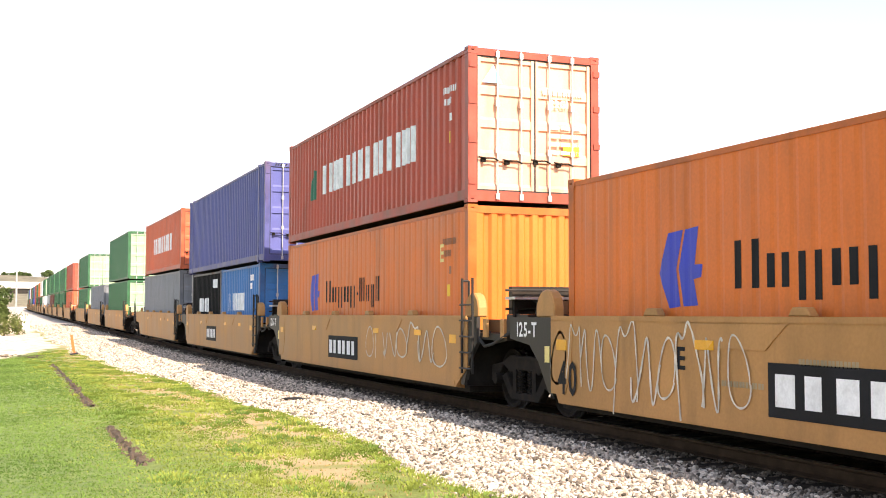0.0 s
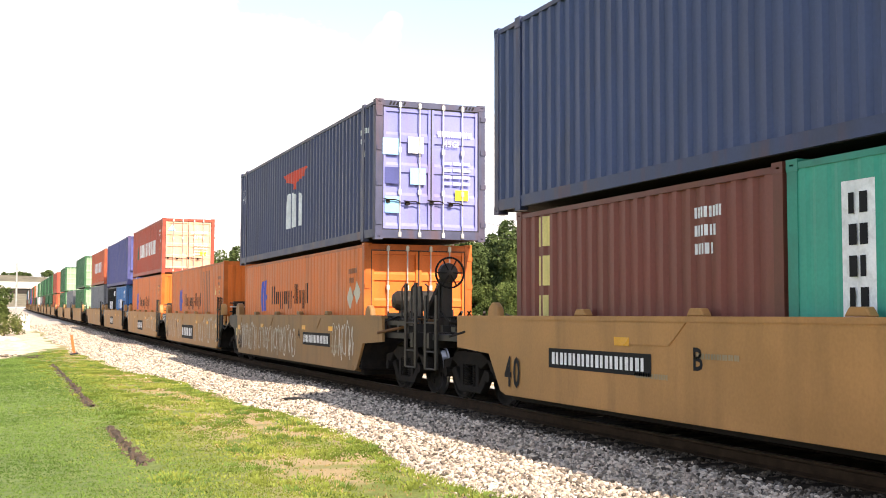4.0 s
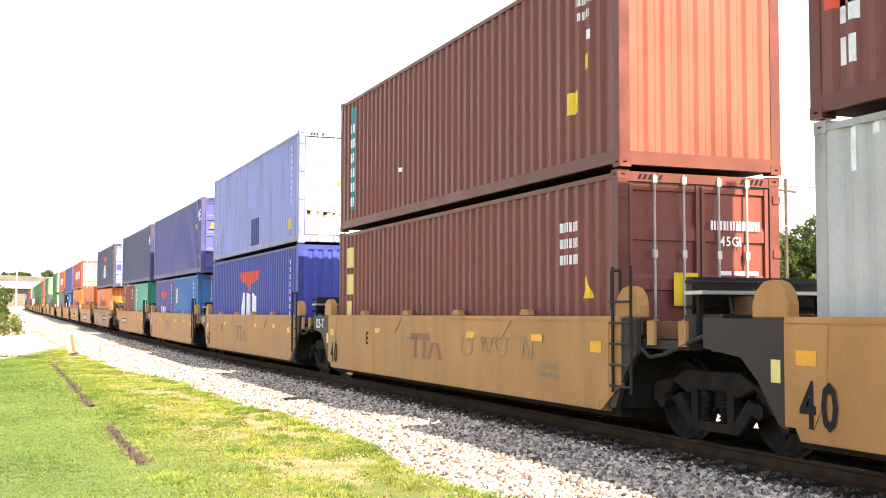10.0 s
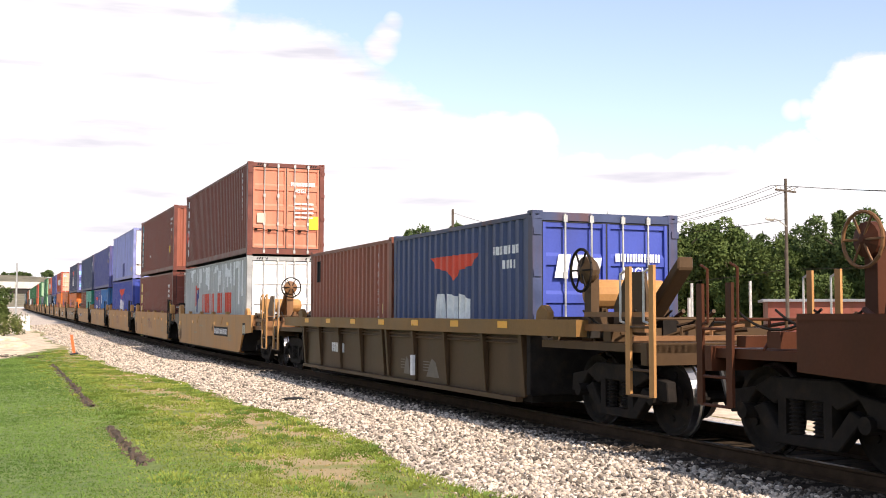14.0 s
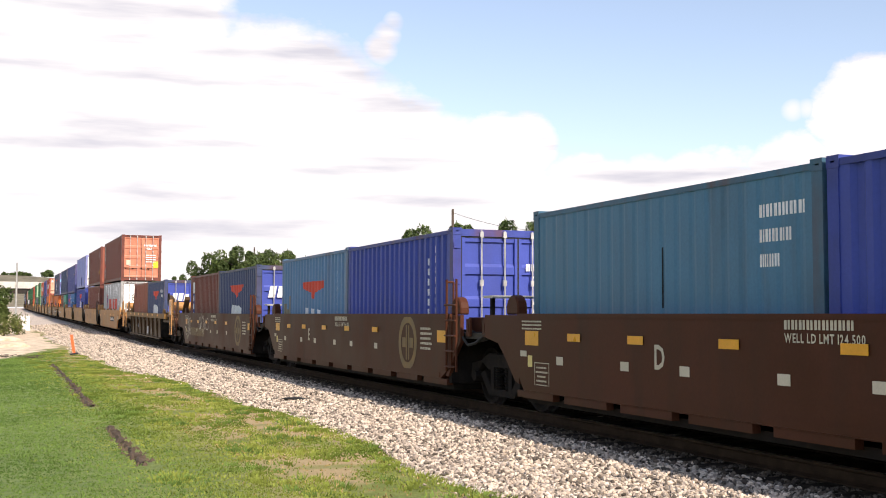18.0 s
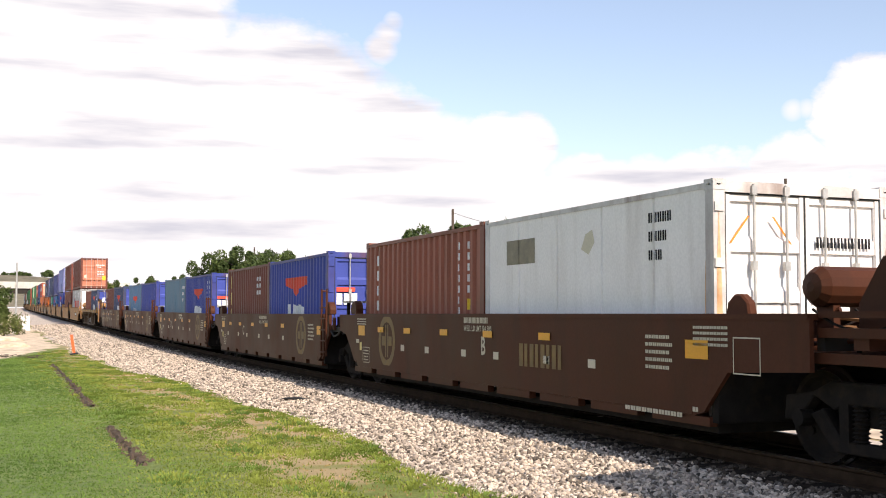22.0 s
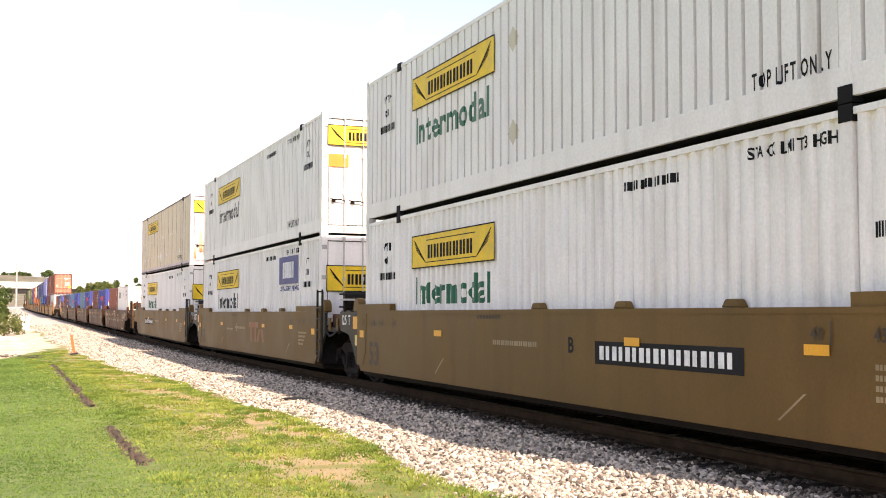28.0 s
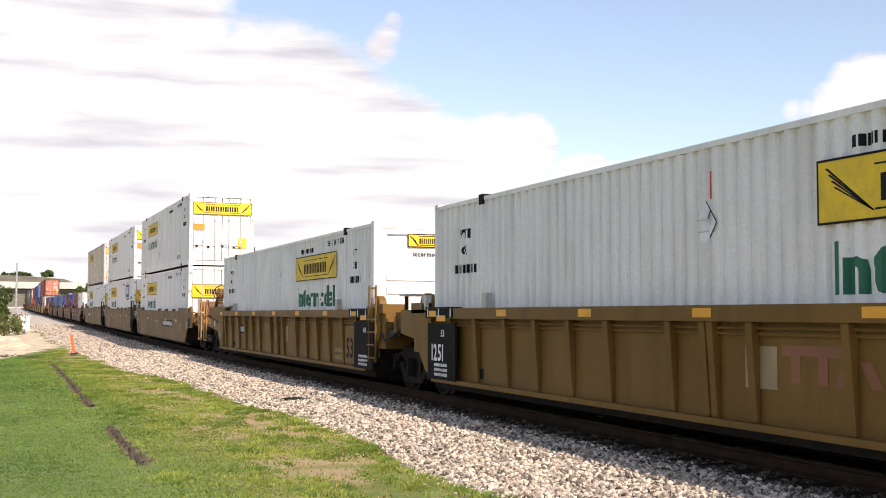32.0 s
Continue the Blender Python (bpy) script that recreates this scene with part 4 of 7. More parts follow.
                for k in range(3):
                    bm = bmesh.new()
                    z = 1.12 + 0.06 * k
                    path_rod(bm, [(-1.36 + 0.2 * k, y0 - 0.55, z), (-1.34 + 0.2 * k, y0 - 0.8, z - 0.16), (-1.34 + 0.2 * k, y0 - 1.1, z - 0.12), (-1.36 + 0.2 * k, yj - 0.35, z + 0.12)], 0.024, 6)
                    part("air_hose", bm, RUBBER, ob)
        else:
            yt = e * (hc + 2.1)
            ye = e * (hc + 3.3)
            em = CAR["dark"] if style in ("yellow", "soiled") and s_mid > -60 else (CAR["brown"] if style == "brown" else CAR["dun"] if style == "ribbed" else CAR["rust"])
            pm = em if st["m"] == "brown" or em is CAR["dark"] else CAR["yellow"]
            rnd = random.Random(int(abs(s_mid) * 10) + e)
            for k in range(9):
                bm = bmesh.new()
                x, yy, z = rnd.uniform(-1.1, 1.1), e * (hc + rnd.uniform(0.8, 2.9)), rnd.uniform(1.12, 1.3)
                path_rod(bm, [(x, yy, 1.1), (x, yy, z + 0.15), (x + rnd.uniform(-0.5, 0.5), yy + rnd.uniform(-0.3, 0.3), z + rnd.uniform(0.05, 0.22)), (x + rnd.uniform(-0.7, 0.7), yy + rnd.uniform(-0.5, 0.5), 1.1)], rnd.uniform(0.015, 0.03), 5)
                part("brake_pipe", bm, (em, IRON, CAR["rust"])[k % 3], ob)
            for k in range(3):
                x, yy = rnd.uniform(-0.9, 0.9), e * (hc + rnd.uniform(0.9, 2.6))
                part("valve", boxed((x - 0.1, x + 0.1, yy - 0.09, yy + 0.09, 1.101, 1.101 + rnd.uniform(0.15, 0.32))), (IRON, em, CAR["rust"])[k], ob, bevel=0.02)
            truck(ob, yt, s_mid, spin=spin)
            a, b = sorted((e * (hc + 0.5), ye))
            part("end_deck", boxed((-1.3, 1.3, a, b, 1.0, 1.10)), em, ob)
            part("draft_sill", boxed((-0.32, 0.32, a, b, 0.66, 1.0)), IRON, ob)
            a, b = sorted((ye - e * 0.12, ye))
            part("end_sill", boxed((-1.36, 1.36, a, b, 0.86, 1.12)), em, ob, bevel=0.015)
            bm = bmesh.new()
            a, b = sorted((ye, ye + e * 0.42))
            box(bm, -0.11, 0.11, a, b, 0.72, 0.95)
            box(bm, -0.2, 0.2, *sorted((ye + e * 0.26, ye + e * 0.42)), 0.68, 1.0)
            part("coupler", bm, IRON, ob, bevel=0.03)
            bm = bmesh.new()
            path_rod(bm, [(-0.35, ye, 0.85), (-0.4, ye + e * 0.2, 0.5), (-0.25, ye + e * 0.4, 0.45)], 0.028, 6)
            part("air_hose", bm, RUBBER, ob)
            # steps and posts at both corners
            for xs in (-1, 1):
                for yy in (ye + e * 0.1, ye - e * 0.42):
                    bm = bmesh.new()
                    box(bm, xs * 1.34 - 0.018, xs * 1.34 + 0.018, yy - 0.05, yy + 0.05, 0.5, (2.02 if e < 0 else 1.78))
                    part("end_post", bm, pm, ob)
                    bm = bmesh.new()
                    path_rod(bm, [(xs * 1.36, yy - e * 0.05, 1.35), (xs * 1.36, yy - e * 0.16, 1.37), (xs * 1.36, yy - e * 0.16, 1.93), (xs * 1.36, yy - e * 0.04, 1.98)], 0.015, 5)
                    part("hand_hold", bm, STEEL if style == "ribbed" else pm, ob)
                for z in (0.5, 0.8, 1.3):
                    bm = bmesh.new()
                    rod(bm, (xs * 1.34, ye + e * 0.1, z), (xs * 1.34, ye - e * 0.42, z), 0.018, 6)
                    part("step_rung", bm, em, ob)
            bm = bmesh.new()
            rod(bm, (-1.3, ye - e * 0.1, 1.4), (1.3, ye - e * 0.1, 1.4), 0.018, 6)
            for xx in (-0.6, 0.7):
                rod(bm, (xx, ye - e * 0.1, 1.1), (xx, ye - e * 0.1, 1.4), 0.018, 6)
            part("railing", bm, em, ob)
            for k in range(5):
                yy, z, w = e * (hc + 0.7 + 0.52 * k), 1.11 + rnd.uniform(0.0, 0.06), rnd.uniform(0.05, 0.11)
                part("cross_beam", boxed((-1.28, 1.28, yy - w, yy + w, z - 0.008, z + rnd.uniform(0.05, 0.16))), (em, CAR["rust"] if pm is not em else em, CAR["dark"])[k % 3], ob, bevel=0.012)
            bm = bmesh.new()
            for k in range(4):
                xx = -1.15 + 0.72 * k
                rod(bm, (xx, e * (hc + 1.0), 1.15), (xx + 0.3, e * (hc + 2.6), 1.26 + 0.1 * (k % 2)), 0.028, 6)
            part("diagonal_strut", bm, em, ob)
            for k in range(3):
                bm = bmesh.new()
                xx = -1.25 + 0.5 * k
                for j in range(9):
                    f, g = j / 9, (j + 1) / 9
                    rod(bm, (xx, e * (hc + 1.6 + 1.3 * f), 1.5 - 0.8 * f * (1 - f)), (xx, e * (hc + 1.6 + 1.3 * g), 1.5 - 0.8 * g * (1 - g)), 0.014, 5)
                part("chain", bm, IRON, ob)
            if hc > 7 and kind == "ribbed":
                bb = e * (hc + 0.2)
                bm = bmesh.new()
                slab_x(bm, [(bb - e * 0.75, top - 0.172), (bb - e * 0.75, bot + 0.02), (bb - e * 0.35, bot + 0.05), (bb + e * 0.05, 0.75), (bb + e * 0.3, 0.98), (bb + e * 1.5, 0.98), (bb + e * 1.5, top - 0.172)], -XO + 0.02, -XO + 0.1)
                part("end_plate", bm, m, ob)
                part("end_guide", boxed((-XO - 0.01, -XO + 0.35, *sorted((bb - e * 1.3, bb + e * 1.2)), top + 0.001, top + 0.09)), m, ob, bevel=0.02)
                part("end_guide", boxed((-XO - 0.01, -XO + 0.35, *sorted((bb - e * 1.9, bb + e * 0.7)), top + 0.091, top + 0.14)), m, ob, bevel=0.015)
                bm = bmesh.new()
                rod(bm, (-XO - 0.01, bb + e * 1.42, top - 0.24), (-XO + 0.01, bb + e * 0.15, top - 0.36), 0.03, 7)
                part("brake_pipe", bm, m, ob)
                part("sticker", boxed((-XO + 0.012, -XO + 0.0185, *sorted((bb + e * 0.55, bb + e * 0.78)), 1.02, 1.2)), INK["buff"], ob)
                part("sticker", boxed((-XO + 0.012, -XO + 0.0185, *sorted((bb - e * 0.36, bb - e * 0.28)), 0.62, 0.84)), INK["buff"], ob)
            # crossed braces between the deck and the well
            bm = bmesh.new()
            for xx in (-1.2, -0.4, 0.5, 1.2):
                rod(bm, (xx, e * (hc + 0.5), 1.15), (xx * 0.7, e * (hc + 1.5), 1.5), 0.03, 6)
            box(bm, -1.25, 1.25, *sorted((e * (hc + 0.75), e * (hc + 0.9))), 1.1, 1.42)
            part("brace", bm, em, ob)
            bm = bmesh.new()
            yy = e * (hc + 0.55)
            slab_x(bm, [(yy - 0.2, top - 0.02), (yy - 0.17, top + 0.12), (yy - 0.06, top + 0.2), (yy + 0.06, top + 0.2), (yy + 0.17, top + 0.12), (yy + 0.2, top - 0.02)], -1.33, -1.22)
            part("corner_guide", bm, m, ob, bevel=0.02)
            if high_brake and e > 0:
                hand_brake(ob, -0.25, hc + 2.05, 2.2, "x", CAR["rust"], CAR["brown"])
            if brake and e < 0:
                # air tank and hand brake
                bm = bmesh.new()
                lathe(bm, [(-0.62, 0.05), (-0.6, 0.14), (-0.52, 0.2), (0.52, 0.2), (0.6, 0.14), (0.62, 0.05)], "x", 14, (-0.45, e * (hc + 1.35), 1.72))
                part("air_tank", bm, CAR[tank] if tank else em, ob, "rounded air reservoir tank")
                part("tank_bracket", boxed((-0.9, -0.82, e * (hc + 1.35) - 0.12, e * (hc + 1.35) + 0.12, 1.1, 1.54), (-0.08, 0.0, e * (hc + 1.35) - 0.12, e * (hc + 1.35) + 0.12, 1.1, 1.54)), em, ob)
                hand_brake(ob, *(wheel_at or (-0.58, ye - e * 0.25, 2.22, "y")), IRON, em)
                yy = e * (hc + 2.3)
                bm = bmesh.new()
                slab_x(bm, [(yy - 0.36, 1.12), (yy + 0.42, 1.12), (yy + 0.42, 1.55), (yy + 0.1, 1.98), (yy - 0.3, 1.98), (yy - 0.36, 1.7)], -0.96, -0.92)
                part("guard_plate", bm, em, ob)
                bm = bmesh.new()
                slab_x(bm, [(ye - e * 0.3, 2.16), (ye - e * 0.3, 2.0), (ye - e * 1.25, 1.15), (ye - e * 1.5, 1.15)], -0.72, -0.5)
                part("wheel_bracket", bm, em, ob, bevel=0.02)
                for z, w in ((1.24, 0.09), (1.42, 0.06)):
                    part("channel", boxed((-1.32, -1.24, *sorted((e * (hc + 1.75), ye - e * 0.1)), z, z + w)), CAR["rust"] if pm is not em else em, ob, bevel=0.012)
                part("valve_box", boxed((-0.2, 0.25, e * (hc + 1.1) - 0.2, e * (hc + 1.1) + 0.2, 1.12, 1.55)), em, ob, bevel=0.03)
    return ob, mark


# ---------------------------------------------------------------- ground and track
GROUND = -0.35


def ground_height(x, y):
    off = x - TRACK_X
    z = GROUND + rise(y) + 0.03 * math.sin(x * 0.7 + y * 0.21) * (1 if off < -4 else 0.2)
    return z


def ground_material():
    m = bpy.data.materials.new("mown grass and dry soil")
    m.use_nodes = True
    nt = m.node_tree
    N, L = nt.nodes.new, nt.links.new
    b = nt.nodes["Principled BSDF"]
    b.inputs["Roughness"].default_value = 0.9
    co = N("ShaderNodeTexCoord")

    def noise(sc, detail=6):
        n = N("ShaderNodeTexNoise")
        n.inputs["Scale"].default_value, n.inputs["Detail"].default_value = sc, detail
        L(co.outputs["Object"], n.inputs["Vector"])
        return n.outputs["Fac"]

    def ramp(v, *stops):
        n = N("ShaderNodeValToRGB")
        for i, (p, c) in enumerate(stops):
            e = n.color_ramp.elements[i] if i < 2 else n.color_ramp.elements.new(p)
            e.position, e.color = p, (*c, 1)
        L(v, n.inputs[0])
        return n.outputs[0]

    base = ramp(noise(0.5), (0.35, (0.115, 0.16, 0.026)), (0.65, (0.205, 0.225, 0.046)))
    lawn = ramp(noise(0.35), (0.35, (0.085, 0.15, 0.032)), (0.65, (0.12, 0.185, 0.042)))
    sep, edge = N("ShaderNodeSeparateXYZ"), N("ShaderNodeMapRange")
    L(co.outputs["Object"], sep.inputs[0])
    L(sep.outputs["X"], edge.inputs["Value"])
    edge.inputs["From Min"].default_value, edge.inputs["From Max"].default_value = 0.6, 3.0
    two = N("ShaderNodeMix")
    two.data_type = "RGBA"
    L(edge.outputs[0], two.inputs["Factor"]), L(lawn, two.inputs["A"]), L(base, two.inputs["B"])
    base = two.outputs["Result"]
    # bare tan earth in patches along the stones
    near, bare = N("ShaderNodeMapRange"), N("ShaderNodeMapRange")
    L(sep.outputs["X"], near.inputs["Value"])
    near.inputs["From Min"].default_value, near.inputs["From Max"].default_value = 2.3, 3.5
    L(noise(0.9), bare.inputs["Value"])
    bare.inputs["From Min"].default_value, bare.inputs["From Max"].default_value = 0.41, 0.53
    both, tan = N("ShaderNodeMath"), N("ShaderNodeMix")
    both.operation, tan.data_type = "MULTIPLY", "RGBA"
    L(near.outputs[0], both.inputs[0]), L(bare.outputs[0], both.inputs[1])
    L(both.outputs[0], tan.inputs["Factor"])
    tan.inputs["B"].default_value = (0.36, 0.27, 0.14, 1)
    fine = ramp(noise(9), (0.35, (0.065, 0.11, 0.018)), (0.7, (0.24, 0.25, 0.06)))
    mx = N("ShaderNodeMix")
    mx.data_type = "RGBA"
    mx.inputs["Factor"].default_value = 0.35
    L(base, mx.inputs["A"]), L(fine, mx.inputs["B"])
    L(mx.outputs["Result"], tan.inputs["A"]), L(tan.outputs["Result"], b.inputs["Base Color"])
    bp = N("ShaderNodeBump")
    bp.inputs["Strength"].default_value, bp.inputs["Distance"].default_value = 0.8, 0.05
    L(noise(22), bp.inputs["Height"]), L(bp.outputs[0], b.inputs["Normal"])
    return m


GRASS_SOIL = ground_material()
GRAVEL = mat("pale crushed limestone", (0.37, 0.325, 0.28), rough=0.9, var=0.3, scale=9, bump=1.0, fine=26, second=(0.54, 0.475, 0.41), dirt=(0.2, 0.165, 0.13), amount=0.4, spec=0.15)
# dark brown that puts the train's shade into the ballast colour
TRACK_SHADE = mat("ballast blackened by brake dust and oil", (0.04, 0.028, 0.018), rough=0.95, var=0.35, scale=9, bump=1.0, fine=26, second=(0.07, 0.05, 0.034), spec=0.08)
SOIL = mat("brown turned soil", (0.075, 0.052, 0.034), rough=0.95, var=0.35, scale=6, bump=0.8)
SANDY = mat("sandy gravel lane", (0.60, 0.485, 0.35), rough=0.95, dirt=(0.34, 0.27, 0.18), amount=0.7, var=0.30, scale=1.7, bump=0.6, fine=18)


def build_ground():
    xs = [-2500, -600, -150, -60, -25, -12, -8] + list(np.linspace(-6, 6, 25)) + [9, 12, 16, 22, 30, 45, 70, 110, 200, 600, 2500]
    ys = [-600, -150, -50, -20, -8] + list(np.linspace(0, 60, 61)) + list(range(66, 130, 6)) + list(range(130, 730, 14)) + [760, 1200, 4000]
    verts = []
    for y in ys:
        for x in xs:
            z = ground_height(x, min(y, 730))
            verts.append((x, y, z))
    nx = len(xs)
    faces = [(j * nx + i, j * nx + i + 1, (j + 1) * nx + i + 1, (j + 1) * nx + i) for j in range(len(ys) - 1) for i in range(nx - 1)]
    raw("ground", verts, faces, GRASS_SOIL, label="mown green lawn with yellowed patches", kind="structure", smooth=True)


def strip(name, rows, material, label, n=9, rough=0.0, seed=3):
    """A sheet of ground: rows of (y, [(x, z), ...]) with equal counts."""
    rnd = random.Random(seed)
    verts, faces = [], []
    k = len(rows[0][1])
    for y, pts in rows:
        for i, (x, z) in enumerate(pts):
            j = rough if 0 < i < k - 1 else rough * 0.3
            verts.append((x, y, z + rnd.uniform(-j, j)))
    for r in range(len(rows) - 1):
        for i in range(k - 1):
            a = r * k + i
            faces.append((a, a + 1, a + k + 1, a + k))
    return raw(name, verts, faces, material, label=label, kind="structure", smooth=True)


def ballast_edge(y):
    """Where the stones end and the lawn begins, across the line."""
    e = 4.75 + 0.16 * math.sin(y * 0.45) + 0.10 * math.sin(y * 1.3 + 1.0)
    if y > 24:
        e -= min((y - 24) * 0.055, 1.6)
    return e


def ballast_height(x, y):
    x -= bend(y)
    off = abs(x - TRACK_X)
    if off < 1.75:
        return -0.19
    e = TRACK_X - ballast_edge(y) if x < TRACK_X else 3.4
    f = min(max((off - 1.75) / max(e - 1.75, 0.1), 0), 1)
    return -0.19 + (GROUND + 0.012 + 0.19) * f


def build_ballast():
    rows = []
    ys = list(np.arange(-20, 60, 0.5)) + list(range(60, 130, 4)) + list(range(130, 725, 12))
    for y in ys:
        e = ballast_edge(y)
        c = TRACK_X + bend(y)
        xs = [e - 0.25] + list(np.linspace(e, c - 1.75, 9)) + [c - 0.8, c, c + 0.8, c + 1.75, c + 3.4, c + 3.7]
        rows.append((y, [(x, ballast_height(x, y) + rise(y) - (0.05 if i in (0, len(xs) - 1) else 0)) for i, x in enumerate(xs)]))
    # a strip coloured dark to deepen the train's shade between the rails
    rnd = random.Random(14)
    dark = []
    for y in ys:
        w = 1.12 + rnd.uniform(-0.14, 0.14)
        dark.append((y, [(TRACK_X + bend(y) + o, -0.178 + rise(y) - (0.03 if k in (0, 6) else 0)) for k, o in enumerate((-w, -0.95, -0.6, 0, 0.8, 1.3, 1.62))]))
    strip("fouled_ballast", dark, TRACK_SHADE, "ballast between the rails, darkened for the train's shade", rough=0.01, seed=4)
    return strip("ballast_bed", rows, GRAVEL, "pale grey crushed stone ballast bed", rough=0.012)


def stone_shapes(n=7):
    """A few lumpy stones of about unit size: (vertices, faces)."""
    out = []
    rnd = np.random.RandomState(4)
    for k in range(n):
        bm = bmesh.new()
        bmesh.ops.create_icosphere(bm, subdivisions=1, radius=0.5)
        dirs = rnd.randn(4, 3)
        for v in bm.verts:
            d = v.co.normalized()
            r = 0.5 * (0.78 + 0.34 * rnd.rand())
            for q in dirs:
                qn = Vector(q).normalized()
                r = min(r, 0.36 / max(d.dot(qn), 0.25))
            v.co = Vector((d.x * 1.15, d.y * 0.95, d.z * 0.72)) * r
        bm.verts.ensure_lookup_table()
        out.append((np.array([v.co[:] for v in bm.verts]), np.array([[v.index for v in f.verts] for f in bm.faces])))
        bm.free()
    return out


STONE = mat("broken limestone", (0.43, 0.36, 0.29), spec=0.2, rough=0.85, var=0.12, scale=3, bump=0.4, fine=60)


def vary_islands(m, lo=0.14, hi=1.75):
    """Give every loose piece of a joined mesh its own lightness."""
    nt = m.node_tree
    b = nt.nodes["Principled BSDF"]
    src = b.inputs["Base Color"].links[0].from_socket
    geo, hsv, rng = nt.nodes.new("ShaderNodeNewGeometry"), nt.nodes.new("ShaderNodeHueSaturation"), nt.nodes.new("ShaderNodeMapRange")
    rng.inputs["To Min"].default_value, rng.inputs["To Max"].default_value = lo, hi
    nt.links.new(geo.outputs["Random Per Island"], rng.inputs["Value"])
    nt.links.new(rng.outputs[0], hsv.inputs["Value"])
    nt.links.new(src, hsv.inputs["Color"])
    nt.links.new(hsv.outputs[0], b.inputs["Base Color"])
    return m


vary_islands(STONE)
# stone colour darkened to stand in for the train's shade
SHADED_STONE = vary_islands(mat("stone blackened by brake dust", (0.10, 0.078, 0.06), spec=0.08, rough=0.95, var=0.2, scale=3, bump=0.4, fine=60), 0.3, 1.7)


def scatter_stones(bed):
    rnd = np.random.RandomState(11)
    shapes = stone_shapes()
    n = 74000
    # denser near the viewer
    y = 6.0 + 44.0 * rnd.rand(n) ** 1.35
    y[58000:] = 50.0 + 70.0 * rnd.rand(n - 58000) ** 1.4
    t = rnd.rand(n)
    lo = np.array([ballast_edge(v) for v in y]) - 0.05
    swing = 1.6e-5 * np.maximum(y - 20, 0) ** 2
    x = lo + (TRACK_X - 0.86 + swing - lo) * t
    # stragglers on the lawn's edge
    k = rnd.rand(n) < 0.005
    x[k] = lo[k] - np.abs(rnd.randn(k.sum())) * 0.22
    size = (0.026 + 0.042 * rnd.rand(n) ** 1.4) * (1 + (y - 6) * 0.007)
    # the ties' ends stay clear of stones
    bare = (x > TRACK_X + swing - 1.32) & (np.abs((y + 4.0 + 0.265) % 0.53 - 0.265) < 0.115)
    size[bare] *= 0.45
    size[k] *= 0.7
    z = np.array([ballast_height(a, b) + rise(b) if a > ballast_edge(b) else GROUND + rise(b) for a, b in zip(x, y)]) + size * (0.02 + 0.42 * rnd.rand(n))
    V, F, base = ([], []), ([], []), [0, 0]
    near = []
    for i in range(n):
        sv, sf = shapes[i % len(shapes)]
        a, b = rnd.rand(2) * 6.283
        ca, sa, cb, sb = math.cos(a), math.sin(a), math.cos(b * 0.4), math.sin(b * 0.4)
        R = np.array([[ca, -sa * cb, sa * sb], [sa, ca * cb, -ca * sb], [0, sb, cb]])
        if len(near) < 300 and 7.5 < y[i] < 10.5 and x[i] < 6.6:
            near.append((i % len(shapes), x[i], y[i], z[i], size[i], a))
            continue
        # stones close to the rails take the colour darkened for shade
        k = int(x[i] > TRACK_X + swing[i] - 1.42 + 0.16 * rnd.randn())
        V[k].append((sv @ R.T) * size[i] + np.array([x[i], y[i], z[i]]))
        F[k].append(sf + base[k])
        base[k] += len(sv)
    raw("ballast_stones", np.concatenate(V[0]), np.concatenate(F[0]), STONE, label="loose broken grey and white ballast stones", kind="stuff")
    raw("blackened_stones", np.concatenate(V[1]), np.concatenate(F[1]), SHADED_STONE, label="brown stones between the tie ends, darkened for shade", kind="stuff")
    meshes = []
    for sv, sf in shapes:
        me = bpy.data.meshes.new("stone")
        me.from_pydata(sv.tolist(), [], sf.tolist())
        me.materials.append(STONE)
        meshes.append(me)
    for k, a, b, c, s, turn in near:
        o = new("stone", meshes[k])
        o.parent = bed
        o.matrix_basis = Matrix.LocRotScale((a, b, c), Euler((0, 0, turn)), (s, s, s))


def build_track():
    track = new("railway_track")
    tagged(track, "rusty steel rails on dark timber ties", "railway track", kind="structure")
    prof = [(-0.075, -0.17), (0.075, -0.17), (0.075, -0.155), (0.012, -0.13), (0.012, -0.045), (0.036, -0.03), (0.036, -0.004), (0.028, 0.0), (-0.028, 0.0), (-0.036, -0.004), (-0.036, -0.03), (-0.012, -0.045), (-0.012, -0.13), (-0.075, -0.155)]
    ys = [-30, 20] + list(range(28, 124, 6)) + list(range(125, 730, 15))
    for sgn in (-1, 1):
        xc = TRACK_X + sgn * 0.7525
        verts, faces = [], []
        n = len(prof)
        for y in ys:
            verts += [(xc + bend(y) + a, y, b + rise(y)) for a, b in prof]
        for j in range(len(ys) - 1):
            for i in range(n):
                a, b = j * n + i, j * n + (i + 1) % n
                faces.append((a, b, b + n, a + n))
        rail = raw("rail", verts, faces, RAIL_SIDE, track)
        rail.data.materials.append(RAIL_TOP)
        for i, p in enumerate(rail.data.polygons):
            if i % n in (6, 7, 8):
                p.material_index = 1
    bm = boxed((-1.3, 1.3, -0.115, 0.115, -0.345, -0.172))
    edges = bm.edges[:]
    bmesh.ops.bevel(bm, geom=edges, offset=0.012, segments=1, affect="EDGES")
    tie = part("tie", bm, TIE_WOOD, track)
    tie.location = (TRACK_X, -4.0, 0)
    rnd = random.Random(2)
    y = -4.0
    for i in range(180):
        y += 0.53
        cloned(tie, track, pose(TRACK_X + bend(y) + rnd.uniform(-0.04, 0.04), y, rise(y) + rnd.uniform(-0.008, 0.008), 0, 0, rnd.uniform(-1.2, 1.2)))


